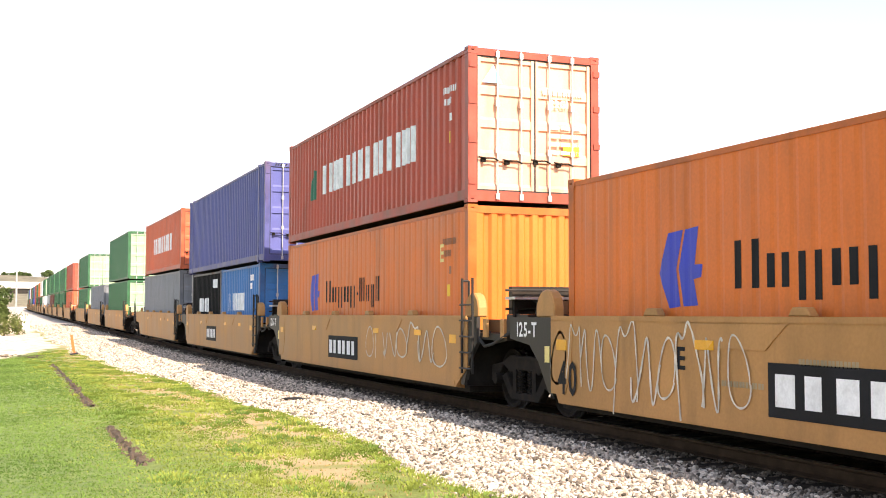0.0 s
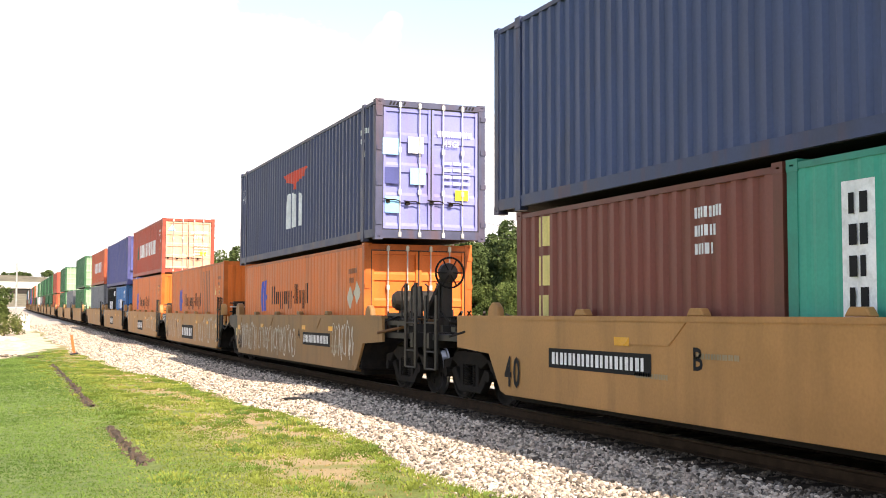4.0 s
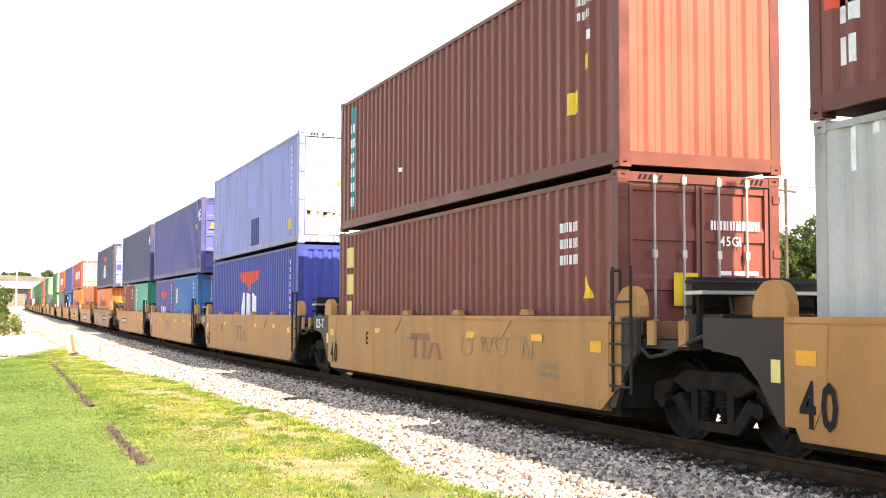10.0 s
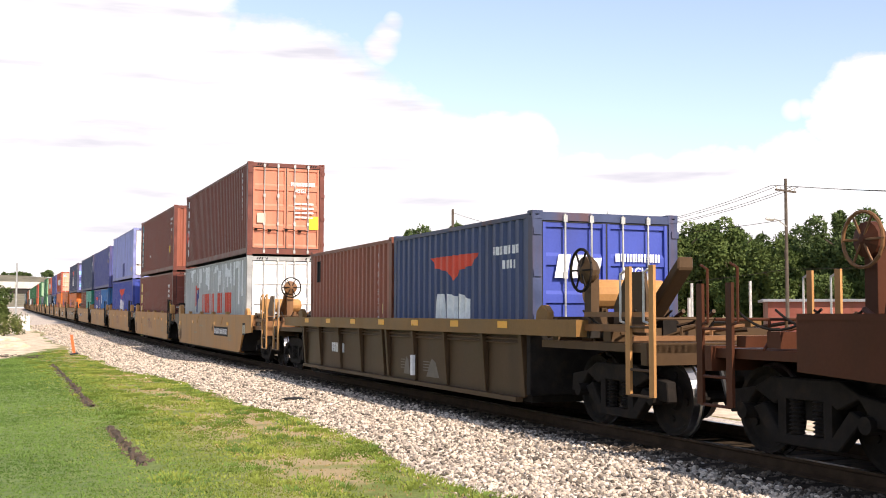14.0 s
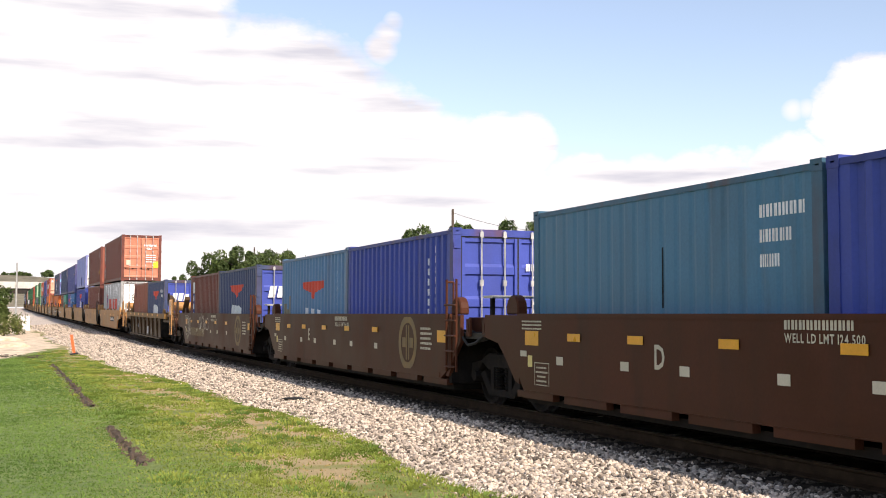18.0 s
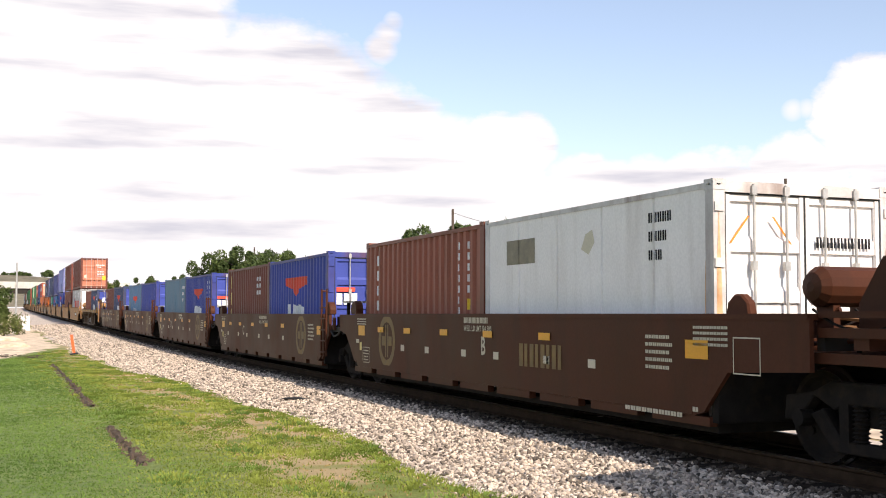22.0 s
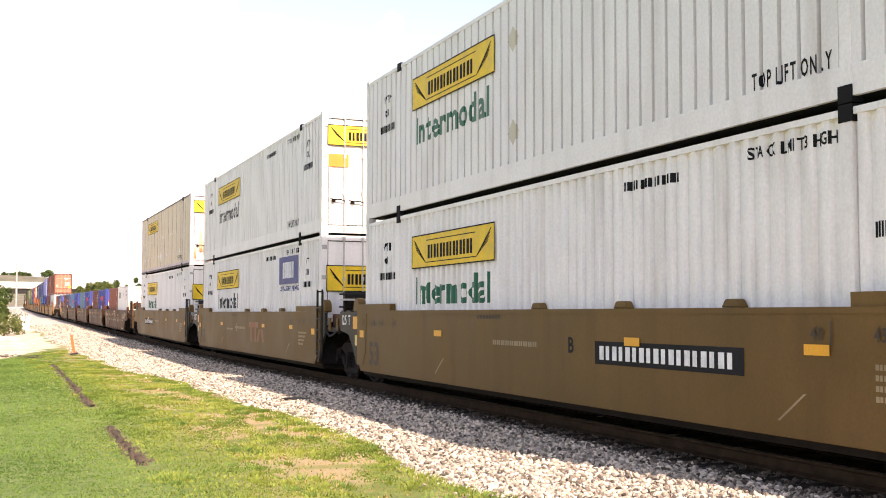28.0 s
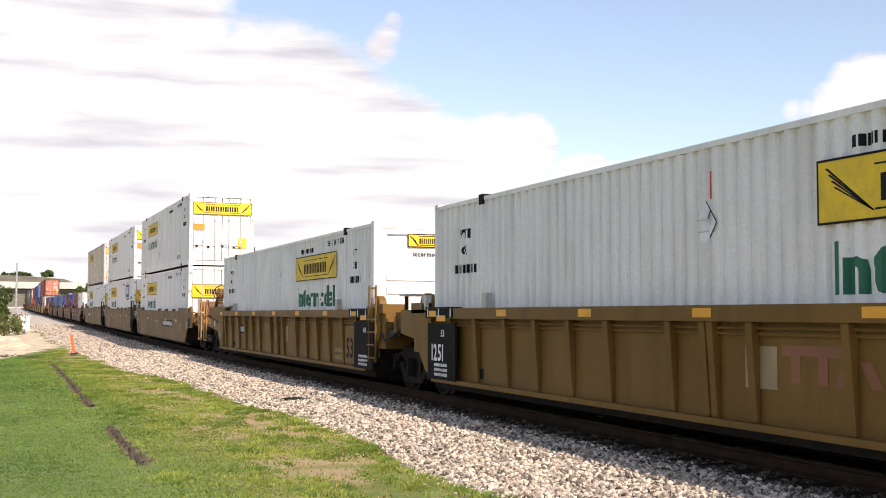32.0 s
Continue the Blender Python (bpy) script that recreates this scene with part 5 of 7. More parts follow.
def lawn_end(y):
    """Where the lane's corner cuts the lawn off: bare ground lies west of this."""
    return 0.1 + (y - 45.8) * 0.27 + 0.12 * math.sin(y * 2.1) + 0.08 * math.sin(y * 5.3)


def build_lane():
    """The sandy lane beside the far ballast, and the bare ground at the lawn's far edge."""
    rows = []
    for y in list(np.arange(45, 60, 0.6)) + list(range(60, 130, 5)) + list(range(130, 420, 15)):
        l, r = -5.0, min(ballast_edge(y) + 0.5, lawn_end(y))
        rows.append((y, [(l + (r - l) * k / 6, ground_height(l + (r - l) * k / 6, y) + 0.02 - (0.04 if k in (0, 6) else 0)) for k in range(7)]))
    strip("gravel_lane", rows, SANDY, "pale sandy gravel service lane", rough=0.02, seed=8)


def soil_strip(pts, width, seed):
    """A narrow trench of turned soil with crumbs along it."""
    rnd = random.Random(seed)
    verts, faces = [], []
    dense = []
    for (x0, y0), (x1, y1) in zip(pts, pts[1:]):
        for k in range(46):
            f = k / 46
            dense.append((x0 + (x1 - x0) * f, y0 + (y1 - y0) * f))
    for x, y in dense:
        w = width * (0.35 + 0.75 * abs(noise.noise((y * 1.7, seed, 0))) * 2) * rnd.uniform(0.55, 1.15)
        dx = rnd.uniform(-0.04, 0.04)
        base = ground_height(x, y)
        verts += [(x + dx - w, y, base + 0.012), (x + dx - w * 0.4, y, base + rnd.uniform(0.02, 0.06)), (x + dx + w * 0.4, y, base + rnd.uniform(0.02, 0.06)), (x + dx + w, y, base + 0.012)]
    for j in range(len(dense) - 1):
        for i in range(3):
            a = 4 * j + i
            faces.append((a, a + 1, a + 5, a + 4))
    for q in range(len(dense) * 3):
        x, y = rnd.choice(dense)
        x, y, r = x + rnd.gauss(0, width * 0.75), y + rnd.uniform(-0.1, 0.1), rnd.uniform(0.012, 0.04)
        b, base = len(verts), ground_height(x, y)
        verts += [(x - r, y - r, base), (x + r, y - r * 0.7, base), (x + r * 0.8, y + r, base), (x - r, y + r, base), (x, y, base + r * rnd.uniform(0.8, 1.6))]
        faces += [(b, b + 1, b + 4), (b + 1, b + 2, b + 4), (b + 2, b + 3, b + 4), (b + 3, b, b + 4)]
    raw("soil_strip", verts, faces, SOIL, label="narrow strip of bare turned soil in the lawn", kind="structure")


GRASS_BLADE = vary_islands(mat("grass blades", (0.112, 0.178, 0.03), rough=0.85, spec=0.08, var=0.28, scale=0.7, second=(0.20, 0.225, 0.045), bump=0), 0.85, 1.15)
LAWN_BLADE = vary_islands(mat("dense lawn blades", (0.085, 0.15, 0.032), rough=0.85, spec=0.08, var=0.2, scale=0.4, second=(0.12, 0.185, 0.042), bump=0), 0.85, 1.15)
DRY_BLADE = vary_islands(mat("dry straw blades", (0.34, 0.25, 0.10), spec=0.1, rough=0.8, var=0.25, scale=1.0, bump=0), 0.6, 1.3)


def dryness(x, y):
    """Share of straw among the blades: high in bands along the stones, none far from them."""
    near = max(0.0, 1 - abs((ballast_edge(y) - x) - 0.8) / 1.5)
    n = noise.noise((x * 1.1, y * 0.3, 3.0)) + 0.5 * noise.noise((x * 2.3, y * 0.8, 7.0))
    return min(max(0.0, near * (3.2 * n + 0.34)), 1.0)


def build_grass():
    rnd = np.random.RandomState(21)
    n = 110000
    y = 6.5 + 48 * rnd.rand(n) ** 1.7
    x = -4.5 + rnd.rand(n) * 9.6
    sets = {0: ([], []), 1: ([], []), 2: ([], [])}
    for i in range(n):
        if x[i] > ballast_edge(y[i]) + 0.12 * rnd.randn():
            continue
        if x[i] < lawn_end(y[i]) + 0.1 * rnd.randn() and y[i] > 44:
            continue
        if abs(x[i] - 1.76) < 0.10 and 13.5 < y[i] < 42 and not 19.2 < y[i] < 22.4:
            continue
        d = dryness(x[i], y[i])
        if d > 0.35 and rnd.rand() < 0.86:
            continue
        kind = 1 if rnd.rand() < d * 0.8 else 0
        if x[i] < 1.8 + 0.55 * rnd.randn() + 0.5 * noise.noise((x[i] * 0.5, y[i] * 0.3, 5.0)):
            kind = 2
        V, F = sets[kind]
        tall = (0.010 + 0.013 * rnd.rand()) * (1 + 0.6 * max(noise.noise((x[i] * 0.8, y[i] * 0.8, 0.0)), 0)) * (1 + 0.012 * y[i]) * (0.75 if x[i] < 1.7 else 1.0)
        gz = ground_height(x[i], y[i])
        for k in range(3):
            a = rnd.rand() * 6.283
            w = 0.006 + 0.0006 * y[i]
            bx, by = x[i] + 0.03 * rnd.randn(), y[i] + 0.03 * rnd.randn()
            lx, ly = math.cos(a) * tall * 0.55, math.sin(a) * tall * 0.55
            px, py = -math.sin(a) * w, math.cos(a) * w
            q = len(V)
            V += [(bx - px, by - py, gz - 0.005), (bx + px, by + py, gz - 0.005), (bx + lx, by + ly, gz + tall)]
            F.append((q, q + 1, q + 2))
    # ragged tufts where the lawn meets the stones, and weeds that stand up over the lawn
    for k in range(900):
        cy = 8.5 + 36 * rnd.rand() ** 1.4
        if k < 300:
            cx = ballast_edge(cy) + 0.2 * rnd.randn() - 0.05
        else:
            cx = ballast_edge(cy) - 0.2 - 2.7 * rnd.rand()
            if noise.noise((cx * 0.7, cy * 0.5, 11.0)) < -0.05:
                continue
        V, F = sets[0 if rnd.rand() < 0.7 else 2]
        spread, up = 0.06 + 0.12 * rnd.rand(), 0.016 + 0.028 * rnd.rand()
        for j in range(46):
            a, r = rnd.rand() * 6.283, spread * abs(rnd.randn())
            bx, by, t = cx + r * math.cos(a), cy + 1.6 * r * math.sin(a), up * (0.5 + 0.8 * rnd.rand())
            gz = ground_height(bx, by) + 0.01
            q, w = len(V), 0.007 + 0.0004 * cy
            V += [(bx - w, by, gz - 0.01), (bx + w, by + w, gz - 0.01), (bx + t * 0.6 * math.cos(a), by + t * 0.6 * math.sin(a), gz + t)]
            F.append((q, q + 1, q + 2))
    raw("grass", sets[0][0], sets[0][1], GRASS_BLADE, label="short green lawn grass", kind="stuff")
    raw("lawn_grass", sets[2][0], sets[2][1], LAWN_BLADE, label="dense dark green mown lawn", kind="stuff")
    raw("dry_grass", sets[1][0], sets[1][1], DRY_BLADE, label="yellow dried grass along the stones", kind="stuff")


# ---------------------------------------------------------------- trees and distance
def leaf_cloud(rnd, centre, size, n, leaf):
    """Loose leaf clumps filling an uneven crown: triangles and their faces."""
    V, F = [], []
    lobes = [(np.array(centre) + np.clip(rnd.randn(3), -1.7, 1.7) * np.array(size) * 0.46, np.array(size) * (0.16 + 0.26 * rnd.rand())) for _ in range(44)]
    for i in range(n):
        c, s = lobes[i % len(lobes)]
        d = rnd.randn(3)
        d /= np.linalg.norm(d)
        p = c + d * s * (0.55 + 0.47 * rnd.rand() ** 0.5)
        a, b = rnd.randn(3), rnd.randn(3)
        a = a / np.linalg.norm(a) * leaf * (0.6 + 0.8 * rnd.rand())
        b = b / np.linalg.norm(b) * leaf * (0.6 + 0.8 * rnd.rand())
        q = len(V)
        V += [p - a * 0.5, p + a * 0.5, p + b, p + a * 0.3 + b * 0.9]
        F += [(q, q + 1, q + 3, q + 2)]
    return np.array(V), F


def tree_model(h, spread, seed, leaves, n=24000, leaf=0.33):
    rnd = np.random.RandomState(seed)
    ob = new("tree")
    bm = bmesh.new()
    rod(bm, (0, 0, -0.3), (0.1, 0.05, h * 0.45), h * 0.028, 9, h * 0.018)
    rod(bm, (0.1, 0.05, h * 0.45), (0.0, 0.2, h * 0.82), h * 0.018, 8, h * 0.006)
    for k in range(7):
        a = k * 2.4
        z = h * (0.28 + 0.07 * k)
        rod(bm, (0.08, 0.05, z), (math.cos(a) * spread * 0.6, math.sin(a) * spread * 0.6, z + h * 0.16), h * 0.011, 6, h * 0.004)
    part("trunk", bm, BARK, ob)
    V, F = leaf_cloud(rnd, (0, 0, h * 0.53), (spread * 0.66, spread * 0.66, h * 0.42), n, leaf)
    V[:, 2] = np.maximum(V[:, 2], 0.3)
    raw("crown", V, F, leaves, ob)
    tagged(ob, "broad leafy green tree in summer leaf", "tree", "trees behind the railway")
    return ob


def build_trees():
    models = [tree_model(11.5, 5.2, 1, LEAF[0]), tree_model(13.0, 5.8, 2, LEAF[1]), tree_model(9.5, 4.8, 3, LEAF[2]), tree_model(7.5, 4.6, 4, LEAF[0])]
    rnd = random.Random(5)
    spots = []
    # behind the train to the right, in two rows
    for i in range(34):
        f = i / 33
        ang = radians(20.5 + 27 * f)
        d = 128 + rnd.uniform(-14, 26) + 55 * (1 - f)
        spots.append((ang, d, rnd.uniform(1.08, 1.27) - 0.24 * f, 0 if rnd.random() < 0.5 else 1))
    for i in range(26):
        spots.append((radians(19 + 28 * i / 25 + rnd.uniform(-0.5, 0.5)), 108 + rnd.uniform(-10, 25) + 40 * (1 - i / 25), rnd.uniform(0.55, 0.85), 3))
    # the clump over the train's far part, and the low woods behind it
    for ang, d, k, w in ((4.1, 205, 0.62, 2), (4.7, 200, 0.7, 2), (10.0, 182, 0.75, 1), (10.7, 178, 0.92, 0), (11.6, 174, 0.88, 1), (12.6, 182, 0.94, 0), (13.5, 176, 0.85, 1), (14.6, 184, 0.86, 0), (15.6, 180, 0.81, 1), (16.7, 186, 0.79, 0), (17.8, 182, 0.79, 1), (19.0, 180, 0.79, 0)):
        spots.append((radians(ang), d, k, w))
    for i in range(24):
        f = i / 23
        spots.append((radians(4.7 + 12.8 * f), 305 + rnd.uniform(-16, 22), 0.62 + 0.42 * f + 0.08 * math.sin(i * 1.9), rnd.choice((0, 1, 1))))
    for i in range(13):
        spots.append((radians(6.6 + 4.0 * i / 12), 262 + rnd.uniform(-14, 20), 0.45 + 0.15 * math.sin(i * 1.3) ** 2, rnd.choice((0, 1, 2))))
    first = set()
    for ang, d, k, w in spots:
        x, y = d * math.sin(ang), d * math.cos(ang)
        m = Matrix.LocRotScale((x, y, ground_height(x, y)), Euler((0, 0, rnd.uniform(0, 6.28))), None)
        if w not in first:
            first.add(w)
            o = models[w]
            o.matrix_basis = m
        else:
            o = copy_thing(models[w], m)
        o.scale = (k, k, k)
    for w, o in enumerate(models):
        if w not in first:
            o.matrix_basis = pose(40 + 9 * w, 190, rise(190) + GROUND)


def bush(name, x, y, w, h, seed, leaves, n=1500, leaf=0.16, label=""):
    rnd = np.random.RandomState(seed)
    V, F = leaf_cloud(rnd, (0, 0, h * 0.5), (w, w, h * 0.45), n, leaf)
    V[:, 2] = np.maximum(V[:, 2], 0.0)
    ob = new(name)
    bm = bmesh.new()
    for k in range(5):
        a = k * 1.26
        rod(bm, (0, 0, -0.1), (math.cos(a) * w * 0.5, math.sin(a) * w * 0.5, h * 0.6), 0.05, 6, 0.02)
    part("stem", bm, BARK, ob)
    raw("foliage", V, F, leaves, ob)
    ob.location = (x, y, ground_height(x, y))
    return tagged(ob, label, "bush", "bushes by the lane")


def utility_pole(x, y, h, arms=1, turn=0, lamps=False, label="", mat_=None, pots=0, r=0.14):
    ob = new("utility_pole")
    tagged(ob, label, "pole", "poles behind the railway")
    m = mat_ or WOOD_POLE
    bm = bmesh.new()
    rod(bm, (0, 0, -0.3), (0, 0, h), r, 10, r * 0.7)
    part("shaft", bm, m, ob)
    for k in range(arms):
        z = h - 0.9 - 0.9 * k
        part("crossarm", boxed((-1.25, 1.25, -0.06, 0.06, z, z + 0.12)), m, ob)
        for xx in (-1.15, -0.6, 0.6, 1.15):
            bm = bmesh.new()
            rod(bm, (xx, 0, z + 0.12), (xx, 0, z + 0.32), 0.05, 7, 0.03)
            part("insulator", bm, CONCRETE, ob)
    for k in range(pots):
        bm = bmesh.new()
        lathe(bm, [(0, 0.2), (0.05, 0.26), (0.85, 0.26), (0.9, 0.2)], "z", 12, (-0.45 + 0.9 * k, -0.15, h - 3.3))
        part("transformer", bm, BOX["grey"], ob)
    ob.matrix_basis = pose(x, y, ground_height(x, y), 0, 0, turn)
    return ob


def wire(p, q, sag):
    pts = []
    for f in np.linspace(0, 1, 13):
        v = Vector(p).lerp(Vector(q), f)
        v.z -= sag * 4 * f * (1 - f)
        pts.append(v)
    bm = bmesh.new()
    path_rod(bm, pts, 0.018, 4)
    o = part("overhead_wire", bm, IRON)
    return tagged(o, "thin sagging overhead wire between poles", "wire", "overhead wires")


def build_poles():
    utility_pole(49.97, 62.48, 11.0, 1, 20, label="wooden utility pole with one crossarm behind the railway")
    lamp = new("street_lamp")
    tagged(lamp, "small street lamp head on a short arm", "lamp")
    bm = bmesh.new()
    path_rod(bm, [(49.97, 62.4, 7.5), (49.2, 62.3, 7.9), (48.6, 62.2, 8.0)], 0.04, 6)
    part("arm", bm, STEEL, lamp)
    bm = bmesh.new()
    lathe(bm, [(-0.35, 0.05), (-0.2, 0.13), (0.25, 0.16), (0.4, 0.08)], "x", 10, (48.4, 62.2, 7.98))
    part("head", bm, STEEL, lamp)
    wire((49.97, 62.4, 4.6), (33.0, 66.0, 3.1), 0.3)
    wire((49.97, 62.4, 4.6), (80.0, 50.0, 6.5), 0.4)
    utility_pole(58.46, 105.94, 11.3, 1, 20, pots=2, label="wooden utility pole carrying two grey transformers")
    utility_pole(35.76, 88.0, 10.4, 0, 0, label="plain grey wooden pole behind the railway", r=0.15)
    utility_pole(39.74, 185.8, 11.9, 0, 0, label="thin distant grey pole beside the trees", r=0.16)
    for dx in (-1.15, -0.6, 0.6, 1.15):
        wire((49.97 + dx, 62.48, 10.3), (58.46 + dx, 105.94, 10.55), 0.9)
        wire((49.97 + dx, 62.48, 10.3), (78 + dx, 40, 10.2), 0.9)
    wire((49.97, 62.48, 8.0), (35.76, 88.0, 8.2), 0.8)
    wire((58.46, 105.94, 10.9), (35.76, 88.0, 10.1), 0.9)


HILL = mat("dry hillside", (0.17, 0.15, 0.10), rough=0.95, var=0.3, scale=0.2, bump=0)


def build_bridge():
    """The road bridge over the line, with its piers, parapet and rail."""
    ob = new("road_bridge")
    tagged(ob, "pale concrete road bridge over the railway", "bridge")
    y = 420.0
    z0 = 8.6
    part("deck", boxed((-60, 44, y - 6, y + 6, z0 + 1.6, z0 + 2.9)), CONCRETE, ob)
    # girders get a dark paint for the shade under the deck
    for k in range(5):
        part("girder", boxed((-60, 44, y - 5.5 + 2.6 * k, y - 4.9 + 2.6 * k, z0, z0 + 1.59)), CAR["dark"], ob)
    for sgn in (-1, 1):
        part("parapet", boxed((-60, 44, y + sgn * 5.8 - 0.15, y + sgn * 5.8 + 0.15, z0 + 2.9, z0 + 3.9)), CONCRETE, ob)
    for x in (-24, -6, 1.8, 14.2, 24):
        for k in (-4, 0, 4):
            part("pier", boxed((x - 0.45, x + 0.45, y + k - 0.5, y + k + 0.5, 1.0, z0 - 0.6)), CONCRETE, ob)
        part("pier_cap", boxed((x - 0.6, x + 0.6, y - 5.5, y + 5.5, z0 - 0.6, z0 - 0.002)), CONCRETE, ob)
    # banks on both sides and a low wooded rise behind
    rnd = np.random.RandomState(9)
    for side, x0, x1 in ((-1, -140, -28), (1, 26, 150)):
        verts, faces = [], []
        prof = [(-34, 2.2), (-7, 11.0), (7, 11.0), (34, 2.2)]
        xs = np.linspace(x0, x1, 12)
        for x in xs:
            f = 1.0
            if (side < 0 and x > -34) or (side > 0 and x < 32):
                f = 0.9
            verts += [(x, y + a, b * f) for a, b in prof]
        for j in range(len(xs) - 1):
            for i in range(3):
                a = j * 4 + i
                faces.append((a, a + 1, a + 5, a + 4))
        raw("embankment", verts, faces, HILL, label="grassy road embankment by the bridge", kind="structure")
    ridge = [(-250 + 27 * i, 790 + 6 * math.sin(i), 6.0) for i in range(21)] + [(-250 + 27 * i, 900, (30.5 if i < 11 else 28.0 if i < 12 else 18.0) + 0.6 * math.sin(i * 1.7)) for i in range(21)] + [(-250 + 27 * i, 1010, 12.0) for i in range(21)]
    raw("hillside", ridge, [(r * 21 + i, r * 21 + i + 1, r * 21 + i + 22, r * 21 + i + 21) for r in range(2) for i in range(20)], HILL, label="low dry grassy rise behind the bridge", kind="structure", smooth=True)
    V, F = [], []
    for k in range(66):
        x = -40 + rnd.rand() * 85
        x += 0 if abs(x - TRACK_X) > 7 else math.copysign(9, x - TRACK_X)
        yy = 438 + rnd.rand() * 30
        h = 4 + 4 * rnd.rand()
        base = 2.0
        if k >= 58:
            x, yy, h = (11.0, 14.0, 18.0, 21.0, 33.0, 35.5, 37.5, 5.0)[k - 58], 903, (2.6, 3.4, 3.0, 2.6, 3.8, 5.0, 4.2, 2.6)[k - 58]
            base = 29.6
        v, f = leaf_cloud(rnd, (x, yy, base + h * 0.5), (3.4 if k < 58 else 2.6, 3, h * 0.5), 300, 1.3 if k < 58 else 1.1)
        q = len(V)
        V += v.tolist()
        F += [tuple(i + q for i in g) for g in f]
    raw("far_woods", V, F, LEAF[1], label="distant dark green trees behind the bridge", kind="stuff")


def build_oddments():
    # orange marker post
    ob = new("marker_post")
    tagged(ob, "leaning orange plastic marker post at the lawn's edge", "post")
    bm = boxed((-0.055, 0.055, -0.02, 0.02, 0.0, 0.82))
    part("blade", bm, mat("orange plastic", (0.75, 0.13, 0.03), rough=0.5), ob, bevel=0.012)
    part("foot", boxed((-0.16, 0.16, -0.1, 0.1, -0.02, 0.05)), RUBBER, ob, bevel=0.01)
    ob.matrix_basis = pose(3.04, 49.4, GROUND + rise(49.4) + 0.06, 0, -9, 0)
    # slim white pole with a pale box at its foot
    ob = new("signal_pole")
    tagged(ob, "slim pale metal pole beside the lane", "pole")
    bm = bmesh.new()
    rod(bm, (0, 0, -0.1), (0, 0, 5.1), 0.08, 10, 0.06)
    part("shaft", bm, STEEL, ob)
    part("base", boxed((-0.2, 0.2, -0.2, 0.2, -0.05, 0.15)), CONCRETE, ob)
    ob.location = (1.27, 86.2, GROUND + rise(86.2))
    ob = new("equipment_cabinet")
    tagged(ob, "small white metal equipment cabinet beside the lane", "cabinet")
    part("body", boxed((-0.32, 0.32, -0.3, 0.3, 0.06, 1.15)), BOX["white"], ob, bevel=0.03)
    part("lid", boxed((-0.36, 0.36, -0.34, 0.34, 1.152, 1.22)), BOX["white"], ob, bevel=0.02)
    part("plinth", boxed((-0.38, 0.38, -0.36, 0.36, -0.1, 0.058)), CONCRETE, ob)
    ob.location = (2.15, 96.0, GROUND + rise(96.0))
    # scrap on the stones
    bm = bmesh.new()
    slab_x(bm, [(-0.3, 0.0), (-0.08, 0.05), (0.2, 0.035), (0.3, 0.0)], -0.05, 0.06)
    o = tagged(part("scrap_plate", bm, RUBBER, None, bevel=0.01), "bent dark scrap plate lying on the stones", "scrap")
    o.matrix_basis = pose(5.5, 21.8, ballast_height(5.5, 21.8) + 0.04, 0, 0, 55)
    bush("bush", -0.75, 89.0, 1.6, 3.7, 31, LEAF[0], 8000, 0.2, "dense green bush at the lane's edge")
    bush("bush", 0.4, 80.5, 1.0, 1.5, 32, LEAF[2], 1200, 0.12, "low yellow-green weeds under the bush")
    bush("bush", 1.35, 83.0, 0.6, 1.6, 33, LEAF[2], 800, 0.10, "low yellow-green weeds under the bush")
    # dry brush raked up at the lawn's corner
    rnd = random.Random(44)
    ob = new("brush_heap")
    tagged(ob, "low heap of dry brown twigs at the lawn's corner", "brush")
    for k in range(45):
        f = rnd.random()
        x, y, a, n = -0.3 + 2.0 * f, 48.9 - 1.3 * f + rnd.gauss(0, 0.15), rnd.uniform(0, 6.28), rnd.uniform(0.12, 0.35)
        z = ground_height(x, y) + rnd.uniform(0.03, 0.12)
        bm = bmesh.new()
        rod(bm, (x, y, z), (x + n * math.cos(a), y + n * math.sin(a), z + rnd.uniform(-0.03, 0.06)), 0.016, 5, 0.008)
        part("twig", bm, WOOD_POLE, ob)
    # rough pale spoil at the lane's edge
    rnd = random.Random(12)
    for k in range(5):
        bm = bmesh.new()
        bmesh.ops.create_icosphere(bm, subdivisions=2, radius=1.0)
        w, h = rnd.uniform(0.8, 1.6), rnd.uniform(0.15, 0.4)
        for v in bm.verts:
            f = 1 + 0.3 * noise.noise(v.co * 2 + Vector((k * 3, 0, 0)))
            v.co = Vector((v.co.x * w * f, v.co.y * w * f, max(v.co.z, -0.15) * h * f))
        o = tagged(part("soil_mound", bm, SANDY), "low heap of pale sandy soil", "soil heap", "soil heaps by the lane")
        x, y = -1.5 + 0.55 * k, rnd.uniform(56, 76)
        o.location = (x, y, GROUND + rise(y) + 0.03)




